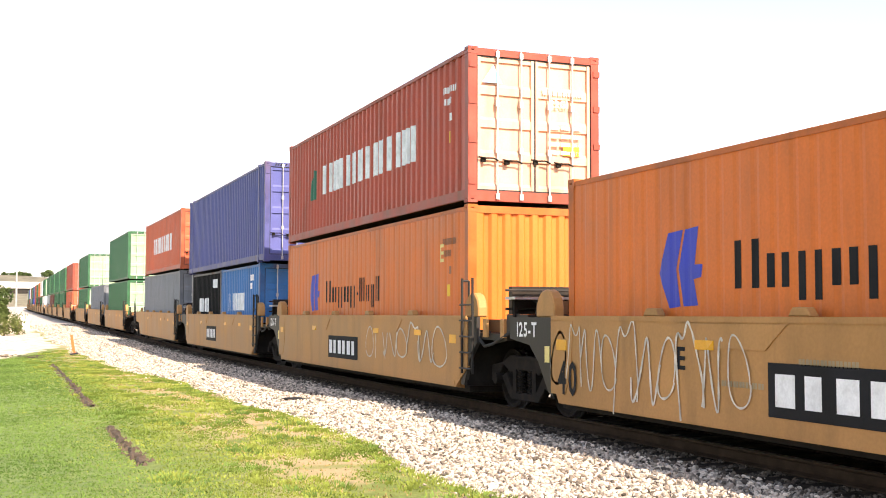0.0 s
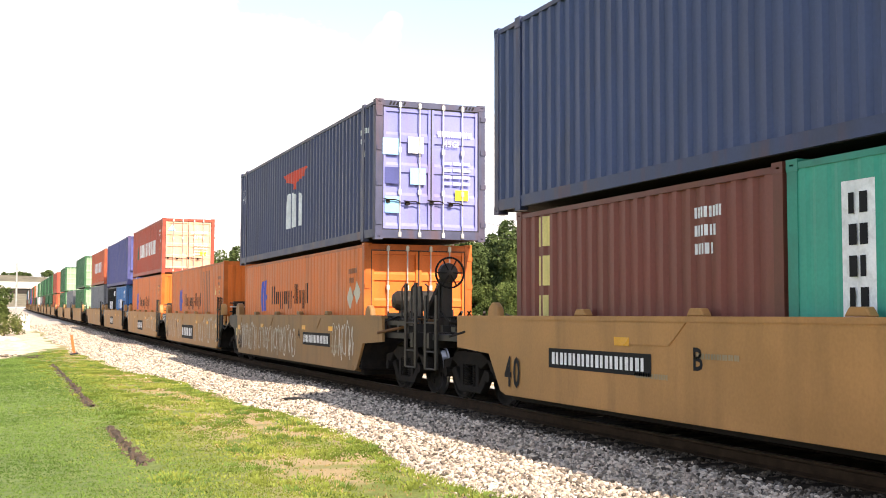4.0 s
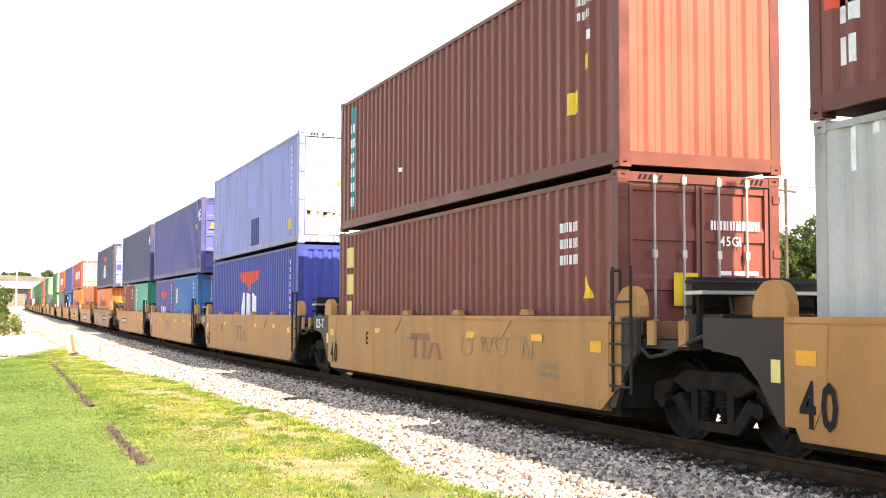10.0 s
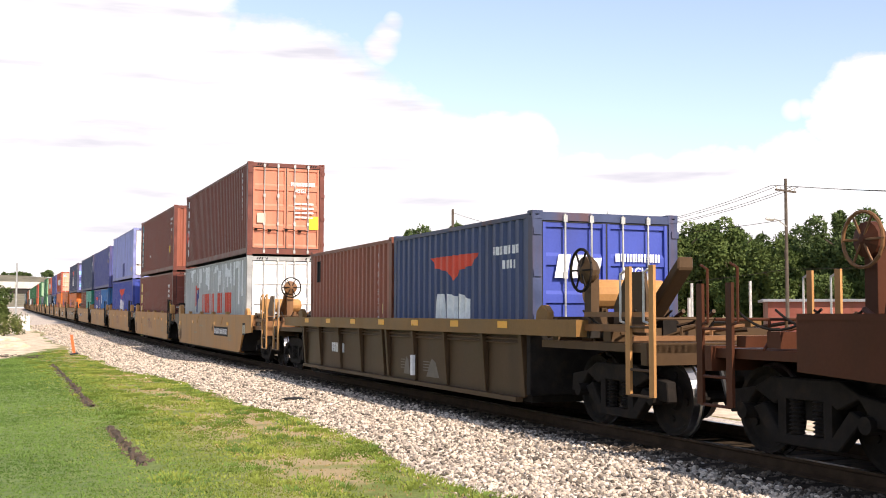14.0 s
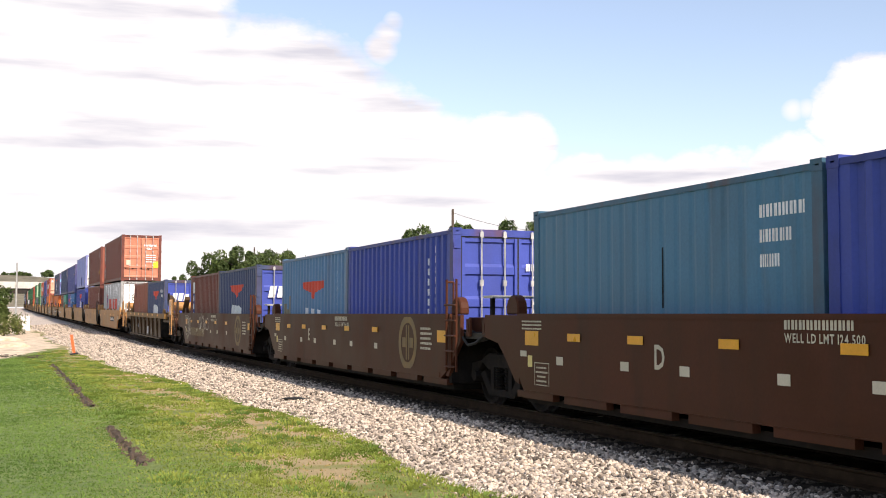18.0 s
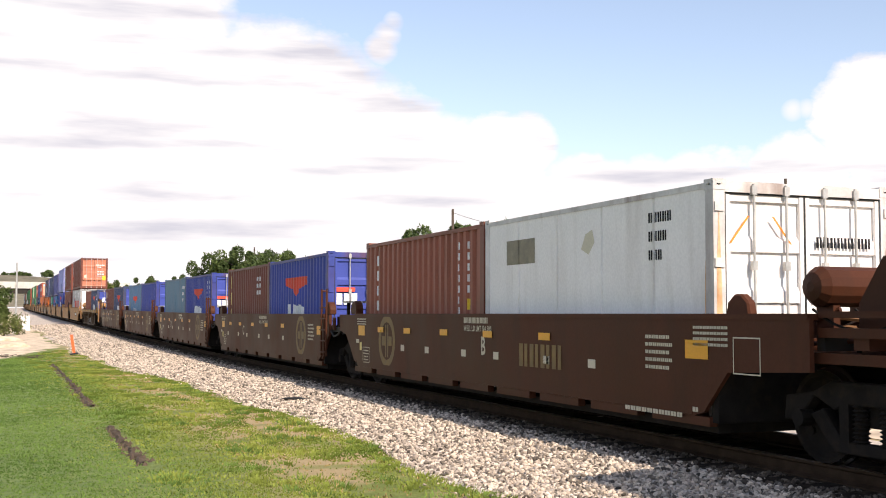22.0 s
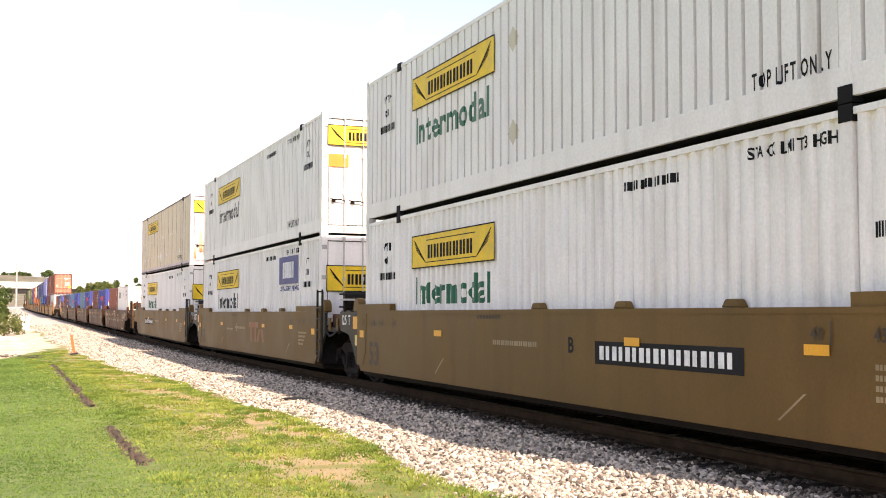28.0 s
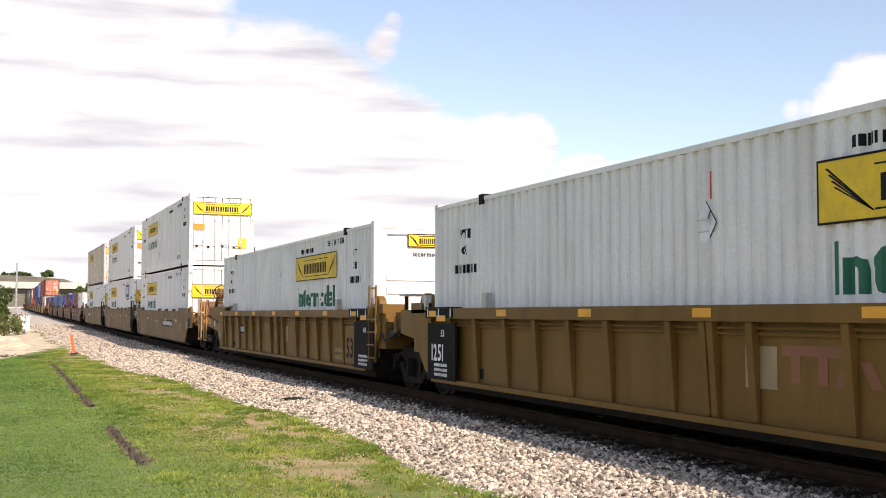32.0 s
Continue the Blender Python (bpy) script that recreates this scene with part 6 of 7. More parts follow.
def build_yard():
    """Bare ground across the line, with a low red-brown shed and stacked ties."""
    rows = []
    for y in range(-10, 150, 6):
        l, r = TRACK_X + bend(y) + 3.6, 30 + 0.42 * y
        rows.append((y, [(l + (r - l) * k / 8, GROUND + rise(y) + 0.045 - (0.04 if k in (0, 8) else 0)) for k in range(9)]))
    strip("yard", rows, SANDY, "bare pale ground of a rail yard across the line", rough=0.02, seed=18)
    shed = new("shed")
    tagged(shed, "low red-brown metal shed across the line", "shed")
    a = pose(66.0, 66.0, GROUND + rise(66.0) + 0.05, 0, 0, -35)
    part("wall", boxed((-12, 12, -4, 4, -0.1, 2.6)), BOX["brown"], shed)
    part("roof", boxed((-12.4, 12.4, -4.4, 4.4, 2.602, 2.8)), BOX["mid_grey"], shed, bevel=0.03)
    for k in (-8, -3, 4, 9):
        part("door", boxed((k - 1.1, k + 1.1, -4.04, -4.004, 0.0, 2.2)), BOX["tan_red"], shed)
    shed.matrix_basis = a
    rnd = random.Random(6)
    for i, (x, y) in enumerate(((33.5, 47.0), (36.5, 50.5), (40.0, 52.0), (30.0, 49.0))):
        st = new("tie_stack")
        tagged(st, "stack of old grey-brown timber ties on bare ground", "timber stack", "stacks of old ties")
        for lay in range(3 + i % 2):
            for k in range(5):
                part("tie", boxed((-1.3, 1.3, -0.7 + 0.29 * k, -0.46 + 0.29 * k, 0.185 * lay, 0.185 * lay + 0.17)), WOOD_POLE, st)
        st.matrix_basis = pose(x, y, GROUND + rise(y) + 0.06, 0, 0, rnd.uniform(0, 90))
    for x, y, h in ((38.6, 57.0, 3.6), (43.2, 57.5, 3.8), (31.0, 46.0, 2.6)):
        bm = bmesh.new()
        rod(bm, (0, 0, -0.2), (0, 0, h), 0.09, 8)
        o = tagged(part("steel_post", bm, STEEL), "plain upright steel post in the yard", "post", "posts in the yard")
        o.location = (x, y, GROUND + rise(y))


build_ground()
BED = build_ballast()
build_lane()
build_track()
soil_strip([(1.87, 42.0), (1.78, 30.0), (1.73, 22.7)], 0.09, 1)
soil_strip([(1.72, 18.9), (1.68, 13.9)], 0.08, 2)
build_yard()
build_bridge()
build_poles()
build_oddments()


# ---------------------------------------------------------------- the train
F1, F2, F3 = 0.36, 0.44, 0.325   # container floors over the rails
STD, HC = 2.591, 2.896
U2 = F1 + STD + 0.03          # second tier over a standard or a high box
U3 = F1 + HC + 0.03
U4 = F2 + HC + 0.012


def scrawl(mark, u0, u1, v0, v1, n, seed, ink="chalk", lift=0.004):
    """Tall looping spray-paint outlines: soft-cornered bands of changing width along wandering strokes."""
    rnd = random.Random(seed)
    n = int(n * 1.5)
    for k in range(n):
        cu = u0 + (u1 - u0) * (k + 0.5) / n
        half = (u1 - u0) / n * rnd.uniform(0.45, 0.72)
        top, low = v1 - rnd.uniform(0, 0.12) * (v1 - v0), v0 + rnd.uniform(0, 0.25) * (v1 - v0)
        lean, wob, form = rnd.uniform(-0.12, 0.12), rnd.uniform(0, 6.28), k % 3
        pts = []
        m = 36
        for i in range(m + 1):
            f = i / m
            if form == 0:      # a pointed loop
                a = 6.283 * f + wob * 0.2
                u = half * math.sin(a) * (0.75 + 0.25 * math.cos(a))
                v = 0.5 - 0.5 * math.cos(a)
            elif form == 1:    # up, over and down
                a = math.pi * f
                u = -half * math.cos(a)
                v = min(1.0, 1.25 * math.sin(a)) - 0.1 * math.sin(5 * a + wob)
            else:              # a zigzag with rounded corners
                u = half * (2 * f - 1)
                v = 0.5 + 0.48 * math.sin(9.4 * f + wob)
            pts.append(Vector((cu + u + lean * (v - 0.5) + 0.015 * math.sin(14 * f + wob), low + (top - low) * v)))
        vs, fs = [], []
        wide = rnd.uniform(0.011, 0.02)
        for i, p in enumerate(pts):
            q = pts[min(i + 1, m)] - pts[max(i - 1, 0)]
            d = Vector((-q.y, q.x)).normalized() * wide * (0.7 + 0.5 * math.sin(0.7 * i + wob) ** 2)
            vs += [tuple(p + d), tuple(p - d)]
        for i in range(m):
            fs.append((2 * i, 2 * i + 1, 2 * i + 3, 2 * i + 2))
        mark((vs, fs), ink, 0, 0, "graffiti", lift=lift + 0.0006 * k)


def plate(mark, u, v, w, h, n, ground="black"):
    """A dark number board with pale plain bars."""
    mark(rects((0, 0, w, h)), ground, u, v, "number_board")
    mark(blocks(n, w * 0.92, h * 0.6, ink=0.34), "white", u + w * 0.04, v + h * 0.2, "lettering", lift=0.004)


def side_stencils(mark, hc, letter, u, number="40", board=None, faded=None):
    b = -hc - 0.2
    mark(words(number, 0.42, 0.75), "black", b + 0.3, 0.42, lift=0.008)
    mark(words(letter, 0.24), "black", u, 0.86)
    for k, (a, c, n) in enumerate(((-1.2, 0.98, 8), (2.0, 1.12, 9), (hc - 1.8, 0.72, 6), (hc - 1.8, 0.60, 6), (-2.4, 0.72, 7))):
        mark(blocks(n, 0.1 * n, 0.06, ink=0.42), "ghost", a, c)
    if board:
        plate(mark, *board)
    if faded:
        fu, fv, fw, fh = faded
        mark(three_stems(fw, fh), "faded", fu, fv, "emblem")


def joint_plate(ob, text, y, top, ink="white", x=-1.405):
    t = words(text, 0.2, 0.9)
    decal("lettering", shifted(t, -t[2] / 2, 0), INK[ink], ob, lambda u, v: (x, y - u, top - 0.29 + v))


def hapag_style(mark, L):
    """Blue slanted emblem and plain black bars on an orange side."""
    mark(([(0, 0.40), (0.20, 0.86), (0.50, 0.88), (0.36, 0.44), (0.44, 0.02), (0.22, 0.0)], [(0, 1, 2, 3), (0, 3, 4, 5)]), "blue", 2.2, 1.16, "emblem")
    mark(([(0.41, 0.44), (0.54, 0.88), (0.80, 0.90), (0.72, 0.48), (0.86, 0.48), (0.84, 0.34), (0.70, 0.32), (0.78, 0.03), (0.50, 0.02)], [(0, 1, 2, 3, 6, 7, 8), (3, 4, 5, 6)]), "blue", 2.2, 1.16, "emblem")
    bars = []
    u = 3.64
    for i, (w, lo, hi) in enumerate(((0.42, 0, 0.5), (0.36, 0, 0.34), (0.36, -0.13, 0.34), (0.36, 0, 0.34), (0.36, -0.13, 0.34), (0.12, 0.14, 0.2), (0.22, 0, 0.5), (0.08, 0, 0.5), (0.26, 0, 0.34), (0.24, -0.13, 0.34), (0.26, 0, 0.5))):
        t = 0.11 if i < 5 else 0.085
        if w < 0.2:
            bars.append((u, lo, w * 0.9, hi - lo))
        else:
            bars += [(u, lo, t, hi - lo), (u + w - t * 1.2, lo, t, hi - lo)]
        u += w + (0.11 if i < 5 else 0.07)
    mark(rects(*bars), "black", 0, 1.36, "lettering")


def three_stems(w, h):
    """A worn emblem: one bar on two stems beside a pair of slanted strokes."""
    vs, fs = rects((0, h * 0.72, w * 0.68, h * 0.28), (w * 0.11, 0, w * 0.11, h * 0.715), (w * 0.42, 0, w * 0.11, h * 0.715))
    for a, b in (((0.64, 0.0), (0.79, 0.66)), ((0.92, 0.66), (1.04, 0.0))):
        n = len(vs)
        vs += [(w * (a[0] - 0.06), h * a[1]), (w * (a[0] + 0.06), h * a[1]), (w * (b[0] + 0.06), h * b[1]), (w * (b[0] - 0.06), h * b[1])]
        fs.append((n, n + 1, n + 2, n + 3))
    return vs, fs


# --- first five-well car, the nearest part of the train at the start
ob, mk = well_car("yellow", 54.2, high="coupler", label="weathered yellow-tan well car carrying stacked containers")
ob, mk = well_car("yellow", 38.6, label="weathered yellow-tan well car with a dark number board")
plate(mk, -1.6, 0.52, 1.9, 0.5, 3)
ob, mk = well_car("yellow", 22.9, label="weathered yellow-tan well car with a dark board and faint graffiti")
plate(mk, -1.5, 0.5, 2.2, 0.48, 3)
scrawl(mk, 1.2, 5.6, 0.55, 1.25, 5, 3)
joint_plate(ob, "126-T", 7.0, 1.43)
ob, mk = well_car("yellow", 7.3, label="weathered yellow-tan well car covered in white graffiti")
plate(mk, -1.65, 0.47, 2.75, 0.52, 3)
side_stencils(mk, 6.1, "E", -3.2)
scrawl(mk, -6.2, -1.9, 0.35, 1.3, 7, 5)
scrawl(mk, 1.4, 6.2, 0.4, 1.3, 7, 8)
joint_plate(ob, "125-T", 7.0, 1.43)
ob, mk = well_car("soiled", -8.5, low="coupler", label="weathered yellow-tan end well car with graffiti and hand brake")
side_stencils(mk, 6.1, "A", 1.3, board=(1.8, 0.72, 2.4, 0.3, 9))
scrawl(mk, -6.0, -3.4, 0.4, 1.2, 6, 12)
scrawl(mk, -3.2, 1.1, 0.35, 1.15, 9, 13)
scrawl(mk, 4.4, 6.0, 0.4, 1.25, 4, 15)

# --- second five-well car
ob, mk = well_car("yellow", -28.0, high="coupler", label="yellow-tan end well car with a dark number board")
side_stencils(mk, 6.1, "B", -1.22, board=(-4.6, 0.74, 2.55, 0.26, 10))
ob, mk = well_car("yellow", -43.4, label="yellow-tan well car with a faded red emblem")
side_stencils(mk, 6.1, "C", -4.4, faded=(-0.9, 0.68, 1.35, 0.42))
joint_plate(ob, "125-T", 7.0, 1.43)
ob, mk = well_car("yellow", -59.1, label="yellow-tan well car with a faded red emblem")
side_stencils(mk, 6.1, "D", -3.4, faded=(-0.87, 0.64, 1.35, 0.46))
joint_plate(ob, "125-T", 7.0, 1.43)
ob, mk = well_car("yellow", -74.9, label="yellow-tan well car with faint scribbles")
side_stencils(mk, 6.1, "E", -3.45, faded=(-0.82, 0.68, 1.4, 0.44))
scrawl(mk, 1.5, 4.2, 0.8, 1.15, 4, 40, ink="ghost")
joint_plate(ob, "125-T", 7.0, 1.43)
ob, mk = well_car("yellow", -90.6, tank="yellow", low="coupler", label="yellow-tan end well car with an orange tank and hand brake")
side_stencils(mk, 6.1, "A", 1.35, board=(1.83, 0.72, 2.44, 0.3, 9))
mk(rects((0, 0, 0.42, 0.36)), "black", 6.6, 0.82)
mk(rects((0.05, 0.05, 0.14, 0.26), (0.23, 0.05, 0.14, 0.26)), "buff", 6.6, 0.82, lift=0.004)

# --- single ribbed car
ob, mk = well_car("ribbed", -110.5, wheel_at=(-1.1, -7.55, 2.03, "x"), tank="yellow", low="coupler", high="coupler", label="dusty tan ribbed well car with a heavy top chord")
mk(blocks(6, 1.0, 0.2), "white", -3.9, 0.62)
for du, w in ((0.92, 0.34), (2.1, 0.62)):
    mk(([(0, 0), (w, 0), (w * 0.72, 0.26), (w * 0.45, 0.32), (w * 0.3, 0.26)], [(0, 1, 2, 3, 4)]), "smudge", du, 0.36, "emblem")
    mk(rects(*[(-0.16, 0.10 + 0.05 * k, 0.14 + w * 0.3, 0.016) for k in range(4)]), "smudge", du, 0.36, "emblem", lift=0.002)
part("paint_strip", boxed((-1.405, -1.352, -1.657, -1.543, 0.36, 0.72)), INK["white"], ob, "white paint strip")

# --- brown five-well car
for k, (s, letter, lo, hi) in enumerate(((-130.45, "A", "joint", "coupler"), (-145.9, "E", "joint", "joint"), (-161.1, "D", "joint", "joint"), (-176.35, "C", "joint", "joint"), (-191.4, "B", "coupler", "joint"))):
    ob, mk = well_car("brown", s, low=lo, high=hi, joint=1.54, high_brake=hi == "coupler", label="oxide brown well car with tan round emblem and small squares")
    mk(words(letter, 0.27, 0.8), "buff", -2.6 if letter != "B" else 0.35, 0.84)
    mk(blocks(9, 0.95, 0.09), "buff", -0.34, 1.31)
    mk(words("WELL LD LMT 124,500", 0.085, 0.8), "buff", -0.34, 1.19)
    for i in range(7):
        if abs(-4.9 + 1.45 * i + 0.2 * (i % 2) - (4.38 if letter != "B" else -4.15)) > 0.8:
            mk(rects((0, 0, 0.19, 0.11)), "buff", -5.0 + 1.45 * i + 0.2 * (i % 2), 0.78)
    ring = [(0.62 * math.cos(a), 0.62 * math.sin(a) * 0.9) for a in np.linspace(0, 6.283, 33)[:-1]]
    inner = [(0.45 * math.cos(a), 0.45 * math.sin(a) * 0.9) for a in np.linspace(0, 6.283, 33)[:-1]]
    eu = 4.38 if letter != "B" else -4.15
    ring, inner = [(a * 0.78, b * 0.88) for a, b in ring], [(a * 0.78, b * 0.88) for a, b in inner]
    n = len(ring)
    mk((ring + inner, [(i, (i + 1) % n, n + (i + 1) % n, n + i) for i in range(n)]), "sand", eu, 0.94, "emblem")
    mk(rects((-0.09, -0.31, 0.06, 0.62), (0.03, -0.31, 0.06, 0.62), (-0.29, -0.09, 0.19, 0.18), (0.10, -0.09, 0.19, 0.18)), "sand", eu, 0.94, "emblem")
    for i in range(5):
        mk(blocks(7, 0.5 + 0.06 * (i % 2), 0.04, ink=0.42), "buff", 5.05, 1.18 - 0.085 * i)
    mk(rects((0, 0, 0.42, 0.2)), "amber", 5.85, 0.98)
    mk(rects((0, 0, 0.42, 0.2)), "amber", -5.95, 1.02)
    mk(rects((0, 0, 0.44, 0.012), (0, 0.36, 0.44, 0.012), (0, 0.012, 0.012, 0.348), (0.428, 0.012, 0.012, 0.348)), "buff", -5.65, 0.42, "border")
    for i in range(5):
        mk(blocks(8 - i % 3, 0.36 - 0.05 * (i % 3), 0.024, ink=0.42), "buff", -5.61 + 0.02 * (i % 3), 0.47 + 0.06 * i)
    for i in range(3):
        mk(blocks(9, 0.62, 0.022, ink=0.45), "buff", -6.05, 1.34 - 0.05 * i)
    mk(rects((0, 0, 0.14, 0.16)), "cream", -5.86, 0.72)
    mk(rects((0, 0, 0.2, 0.08)), "buff", -6.1, 0.86)
    if letter == "A":
        mk(blocks(11, 3.1, 0.3), "sand", -4.7, 0.62, "lettering")
        scrawl(mk, -5.9, -4.6, 0.55, 1.35, 3, 60)
        scrawl(mk, -2.8, -0.8, 0.75, 1.35, 3, 63)
    if letter == "B":
        mk(blocks(4, 1.35, 0.32), "sand", 1.7, 0.72, "lettering")
        mk(rects((0, 0, 0.44, 0.014), (0, 0.36, 0.44, 0.014), (0, 0.014, 0.014, 0.346), (0.426, 0.014, 0.014, 0.346)), "buff", 6.7, 0.85, "border")
        for i in range(4):
            mk(blocks(10, 0.62, 0.03, ink=0.45), "buff", 6.0, 1.3 - 0.06 * i)
        mk(blocks(12, 1.5, 0.05, ink=0.45), "buff", 4.6, 0.42)
        mk(blocks(10, 1.2, 0.05, ink=0.45), "buff", 4.6, 0.34)

# --- three-well car for long boxes
for s, letter, lo, hi in ((-212.8, "A", "joint", "coupler"), (-232.3, "C", "joint", "joint"), (-251.9, "B", "coupler", "joint")):
    ob, mk = well_car("tan53", s, low=lo, high=hi, joint=1.67, label="dusty tan long well car carrying stacked white containers")
    mk(words("53", 0.44, 0.9, face=HEAVY), "soot", -7.85 if hi == "coupler" else -7.4, 0.46, lift=0.004)
    for t, u in (("53", -7.85), ("48", -7.2), ("45", -6.7), ("40", -5.95)):
        mk(words(t, 0.12, 0.85), "soot", u, 1.22, lift=0.004)
        mk(rects((0, 0, 0.02, 0.22)), "soot", u - 0.06, 1.17, "tick")
    if letter == "A":
        plate(mk, -4.96, 0.84, 3.05, 0.28, 9)
        mk(words("A", 0.22), "black", -1.45, 0.9)
    if letter == "C":
        mk(three_stems(1.85, 0.56), "faded", 0.65, 0.66, "emblem")
        mk(words("C", 0.24, 0.8), "ghost", -1.3, 0.92)
        mk(blocks(9, 1.0, 0.06), "ghost", -2.8, 0.95)
    if letter == "B":
        plate(mk, 1.7, 0.84, 3.0, 0.28, 9)
        mk(words("B", 0.2), "black", 1.0, 0.96)
        mk(rects((0, 0, 0.5, 0.34)), "black", 8.9, 0.92)
        mk(rects((0, 0, 0.16, 0.3)), "buff", 8.4, 0.8)
    for t, u in (("53", 7.75), ("48", 7.1), ("45", 6.6), ("40", 5.8)):
        mk(words(t, 0.12, 0.85), "soot", u - 0.1, 1.22, lift=0.012)
        mk(rects((0, 0, 0.02, 0.22)), "soot", u + 0.16, 1.17, "tick", lift=0.012)
    for i in range(4):
        mk(blocks(8 - i, 0.8 - 0.1 * i, 0.05, ink=0.42), "ghost", 6.5, 0.98 - 0.09 * i)
    mk(blocks(10, 1.5, 0.07, ink=0.4), "ghost", -1.4, 1.0)
    mk(blocks(8, 0.9, 0.06, ink=0.4), "soot", -2.0, 1.38)
    for z in (0, 1):
        mk(([(5.2, 0.45), (5.24, 0.45), (5.62, 0.72), (5.58, 0.72)], [(0, 1, 2, 3)]), "ghost", -9.0 * z, 0)
    if hi == "joint":
        joint_plate(ob, "125 T", 9.08, 1.52)
        part("tape", boxed((-1.402, -1.398, 8.24, 8.6, 1.14, 1.40)), INK["amber"], ob)

# --- ribbed three-well car
for k, (s, lo, hi) in enumerate(((-275.5, "joint", "coupler"), (-295.2, "joint", "joint"), (-314.9, "joint", "joint"))):
    ob, mk = well_car("gold53", s, low=lo, high=hi, joint=1.75, label="golden yellow ribbed long well car with black end panels")
    if k == 0:
        plate(mk, -5.58, 0.86, 1.5, 0.26, 6)
    part("stencil_plate", boxed((-1.405, -1.30, -7.32, -6.56, 0.42, 1.2)), CAR["gold"], ob, bevel=0.01)
    mk(words("53", 0.4, 0.85, face=HEAVY), "black", 6.66, 0.55, lift=0.104)
    mk(words("20", 0.16), "black", 5.95, 0.95)
    mk(words("40", 0.16), "black", 5.95, 0.72)
    mk(blocks(5, 0.6, 0.09), "ghost", 5.4, 0.62)
    mk(blocks(5, 0.6, 0.09), "ghost", 5.4, 0.46)
    mk(rects((0, 0, 0.5, 0.42)), "ghost", 0.55, 0.72)
    if k == 1:
        mk(three_stems(1.22, 0.36), "faded", 1.12, 0.80, "emblem")
    for e in ((-1, 1) if k else (-1,)):
        y = -7.95 if e < 0 else 7.47
        pan = part("end_panel", boxed((-1.445, -1.42, y - 0.62, y + 0.62, 0.36, 1.3)), BOX["charcoal"], ob, "black end panel with white stencils", bevel=0.01)
        if e > 0 and k:
            decal("lettering", shifted(words("1251", 0.27, 0.85), -0.42, 0), INK["white"], pan, lambda u, v: (-1.449, y - u, 0.68 + v))
        decal("lettering", shifted(words("53" if e > 0 else "48", 0.11), 0, 0), INK["white"], pan, lambda u, v: (-1.449, y - u, 1.08 + v))
        for i in range(3):
            decal("lettering", shifted(blocks(6, 0.6, 0.05), -0.3, 0), INK["white"], pan, lambda u, v: (-1.449, y - u, 0.42 + 0.08 * i + v))
        part("tape", boxed((-1.4495, -1.4455, y - 0.2, y + 0.2, 1.335, 1.43)), INK["amber"], pan)
    for e in (-1, 1):
        for w in (5.8, 8.4):
            part("container_latch", boxed((-1.40, -1.29, e * w - 0.08, e * w + 0.08, 1.485, 1.78)), STEEL, ob, "worn bright container latch", bevel=0.03)

# --- containers, from the train's far part to its near end
container(48.1, 12.19, F1, HC, "mid_grey", label="plain mid grey container low in a well car")
ob, mk = container(48.0, 12.19, U3, STD, "vermilion", label="orange-red container with pale bars along its side")
mk(blocks(7, 6.4, 0.75), "white", 3.2, 0.95, "lettering")

ob, mk = container(32.5, 6.058, F1, STD, "mid", label="mid blue short container with white bars")
mk(blocks(5, 2.6, 0.55), "white", 1.2, 1.2, "lettering")
mk(rects((0, 0, 0.35, 0.18), (0, -0.25, 0.28, 0.18)), "white", 4.7, 2.1)
ob, mk = container(38.62, 6.058, F1, STD, "charcoal", "wall", label="charcoal short container with white scrawled bars")
mk(blocks(6, 2.2, 0.5), "white", 1.5, 1.15, "lettering")
mk(rects((0, 0, 0.9, 0.3)), "white", 4.4, 2.0)
ob, mk = container(31.95, 13.716, U2, HC, "violet", label="violet-blue long container on two shorts", posts=6.0)
door_marks(mk, HC)

ob, mk = container(16.85, 12.19, F1, HC, "orange", "wall", "shallow", label="orange container with blue emblem low in a well car")
hapag_style(mk, 12.19)
mk(words("E", 0.3), "cream", 10.9, 2.0)
small_marks(mk, 12.19, HC, 3, "faded")
# the door paint is lightened to stand in for glaring sun
ob, mk = container(16.85, 12.19, U3, STD, "red", label="brick red container with white bars, rust-stained doors lightened for sun", ends=BOX["salmon"])
mk(blocks(7, 6.6, 0.68), "white", 3.25, 1.0, "lettering")
mk(([(0, 0), (0.62, 0), (0.5, 0.7), (0.25, 0.75)], [(0, 1, 2, 3)]), "green", 2.1, 0.95, "emblem")
small_marks(mk, 12.19, STD, 4)
door_marks(mk, STD, seed=4)
mk(([(0, 0), (0.36, 0), (0.2, 0.3)], [(0, 1, 2)]), "cyan", 0.25, 2.0, face="end")

ob, mk = container(1.2, 12.19, F1, HC, "orange", "wall", "shallow", label="orange container standing alone in a graffitied well car")
hapag_style(mk, 12.19)
small_marks(mk, 12.19, HC, 5, "faded")
# flat dark strips painted in place of deeper, shaded upright grooves
for i in range(5):
    mk(rects((0, 0, 0.09, 1.9)), "faded", 8.0 + 0.33 * i, 0.75, "stain")
mk(words("E", 0.3), "cream", 11.2, 1.75)
mk(([(0, 0), (0.25, 0), (0.16, 0.36)], [(0, 1, 2)]), "cream", 10.5, 1.75)

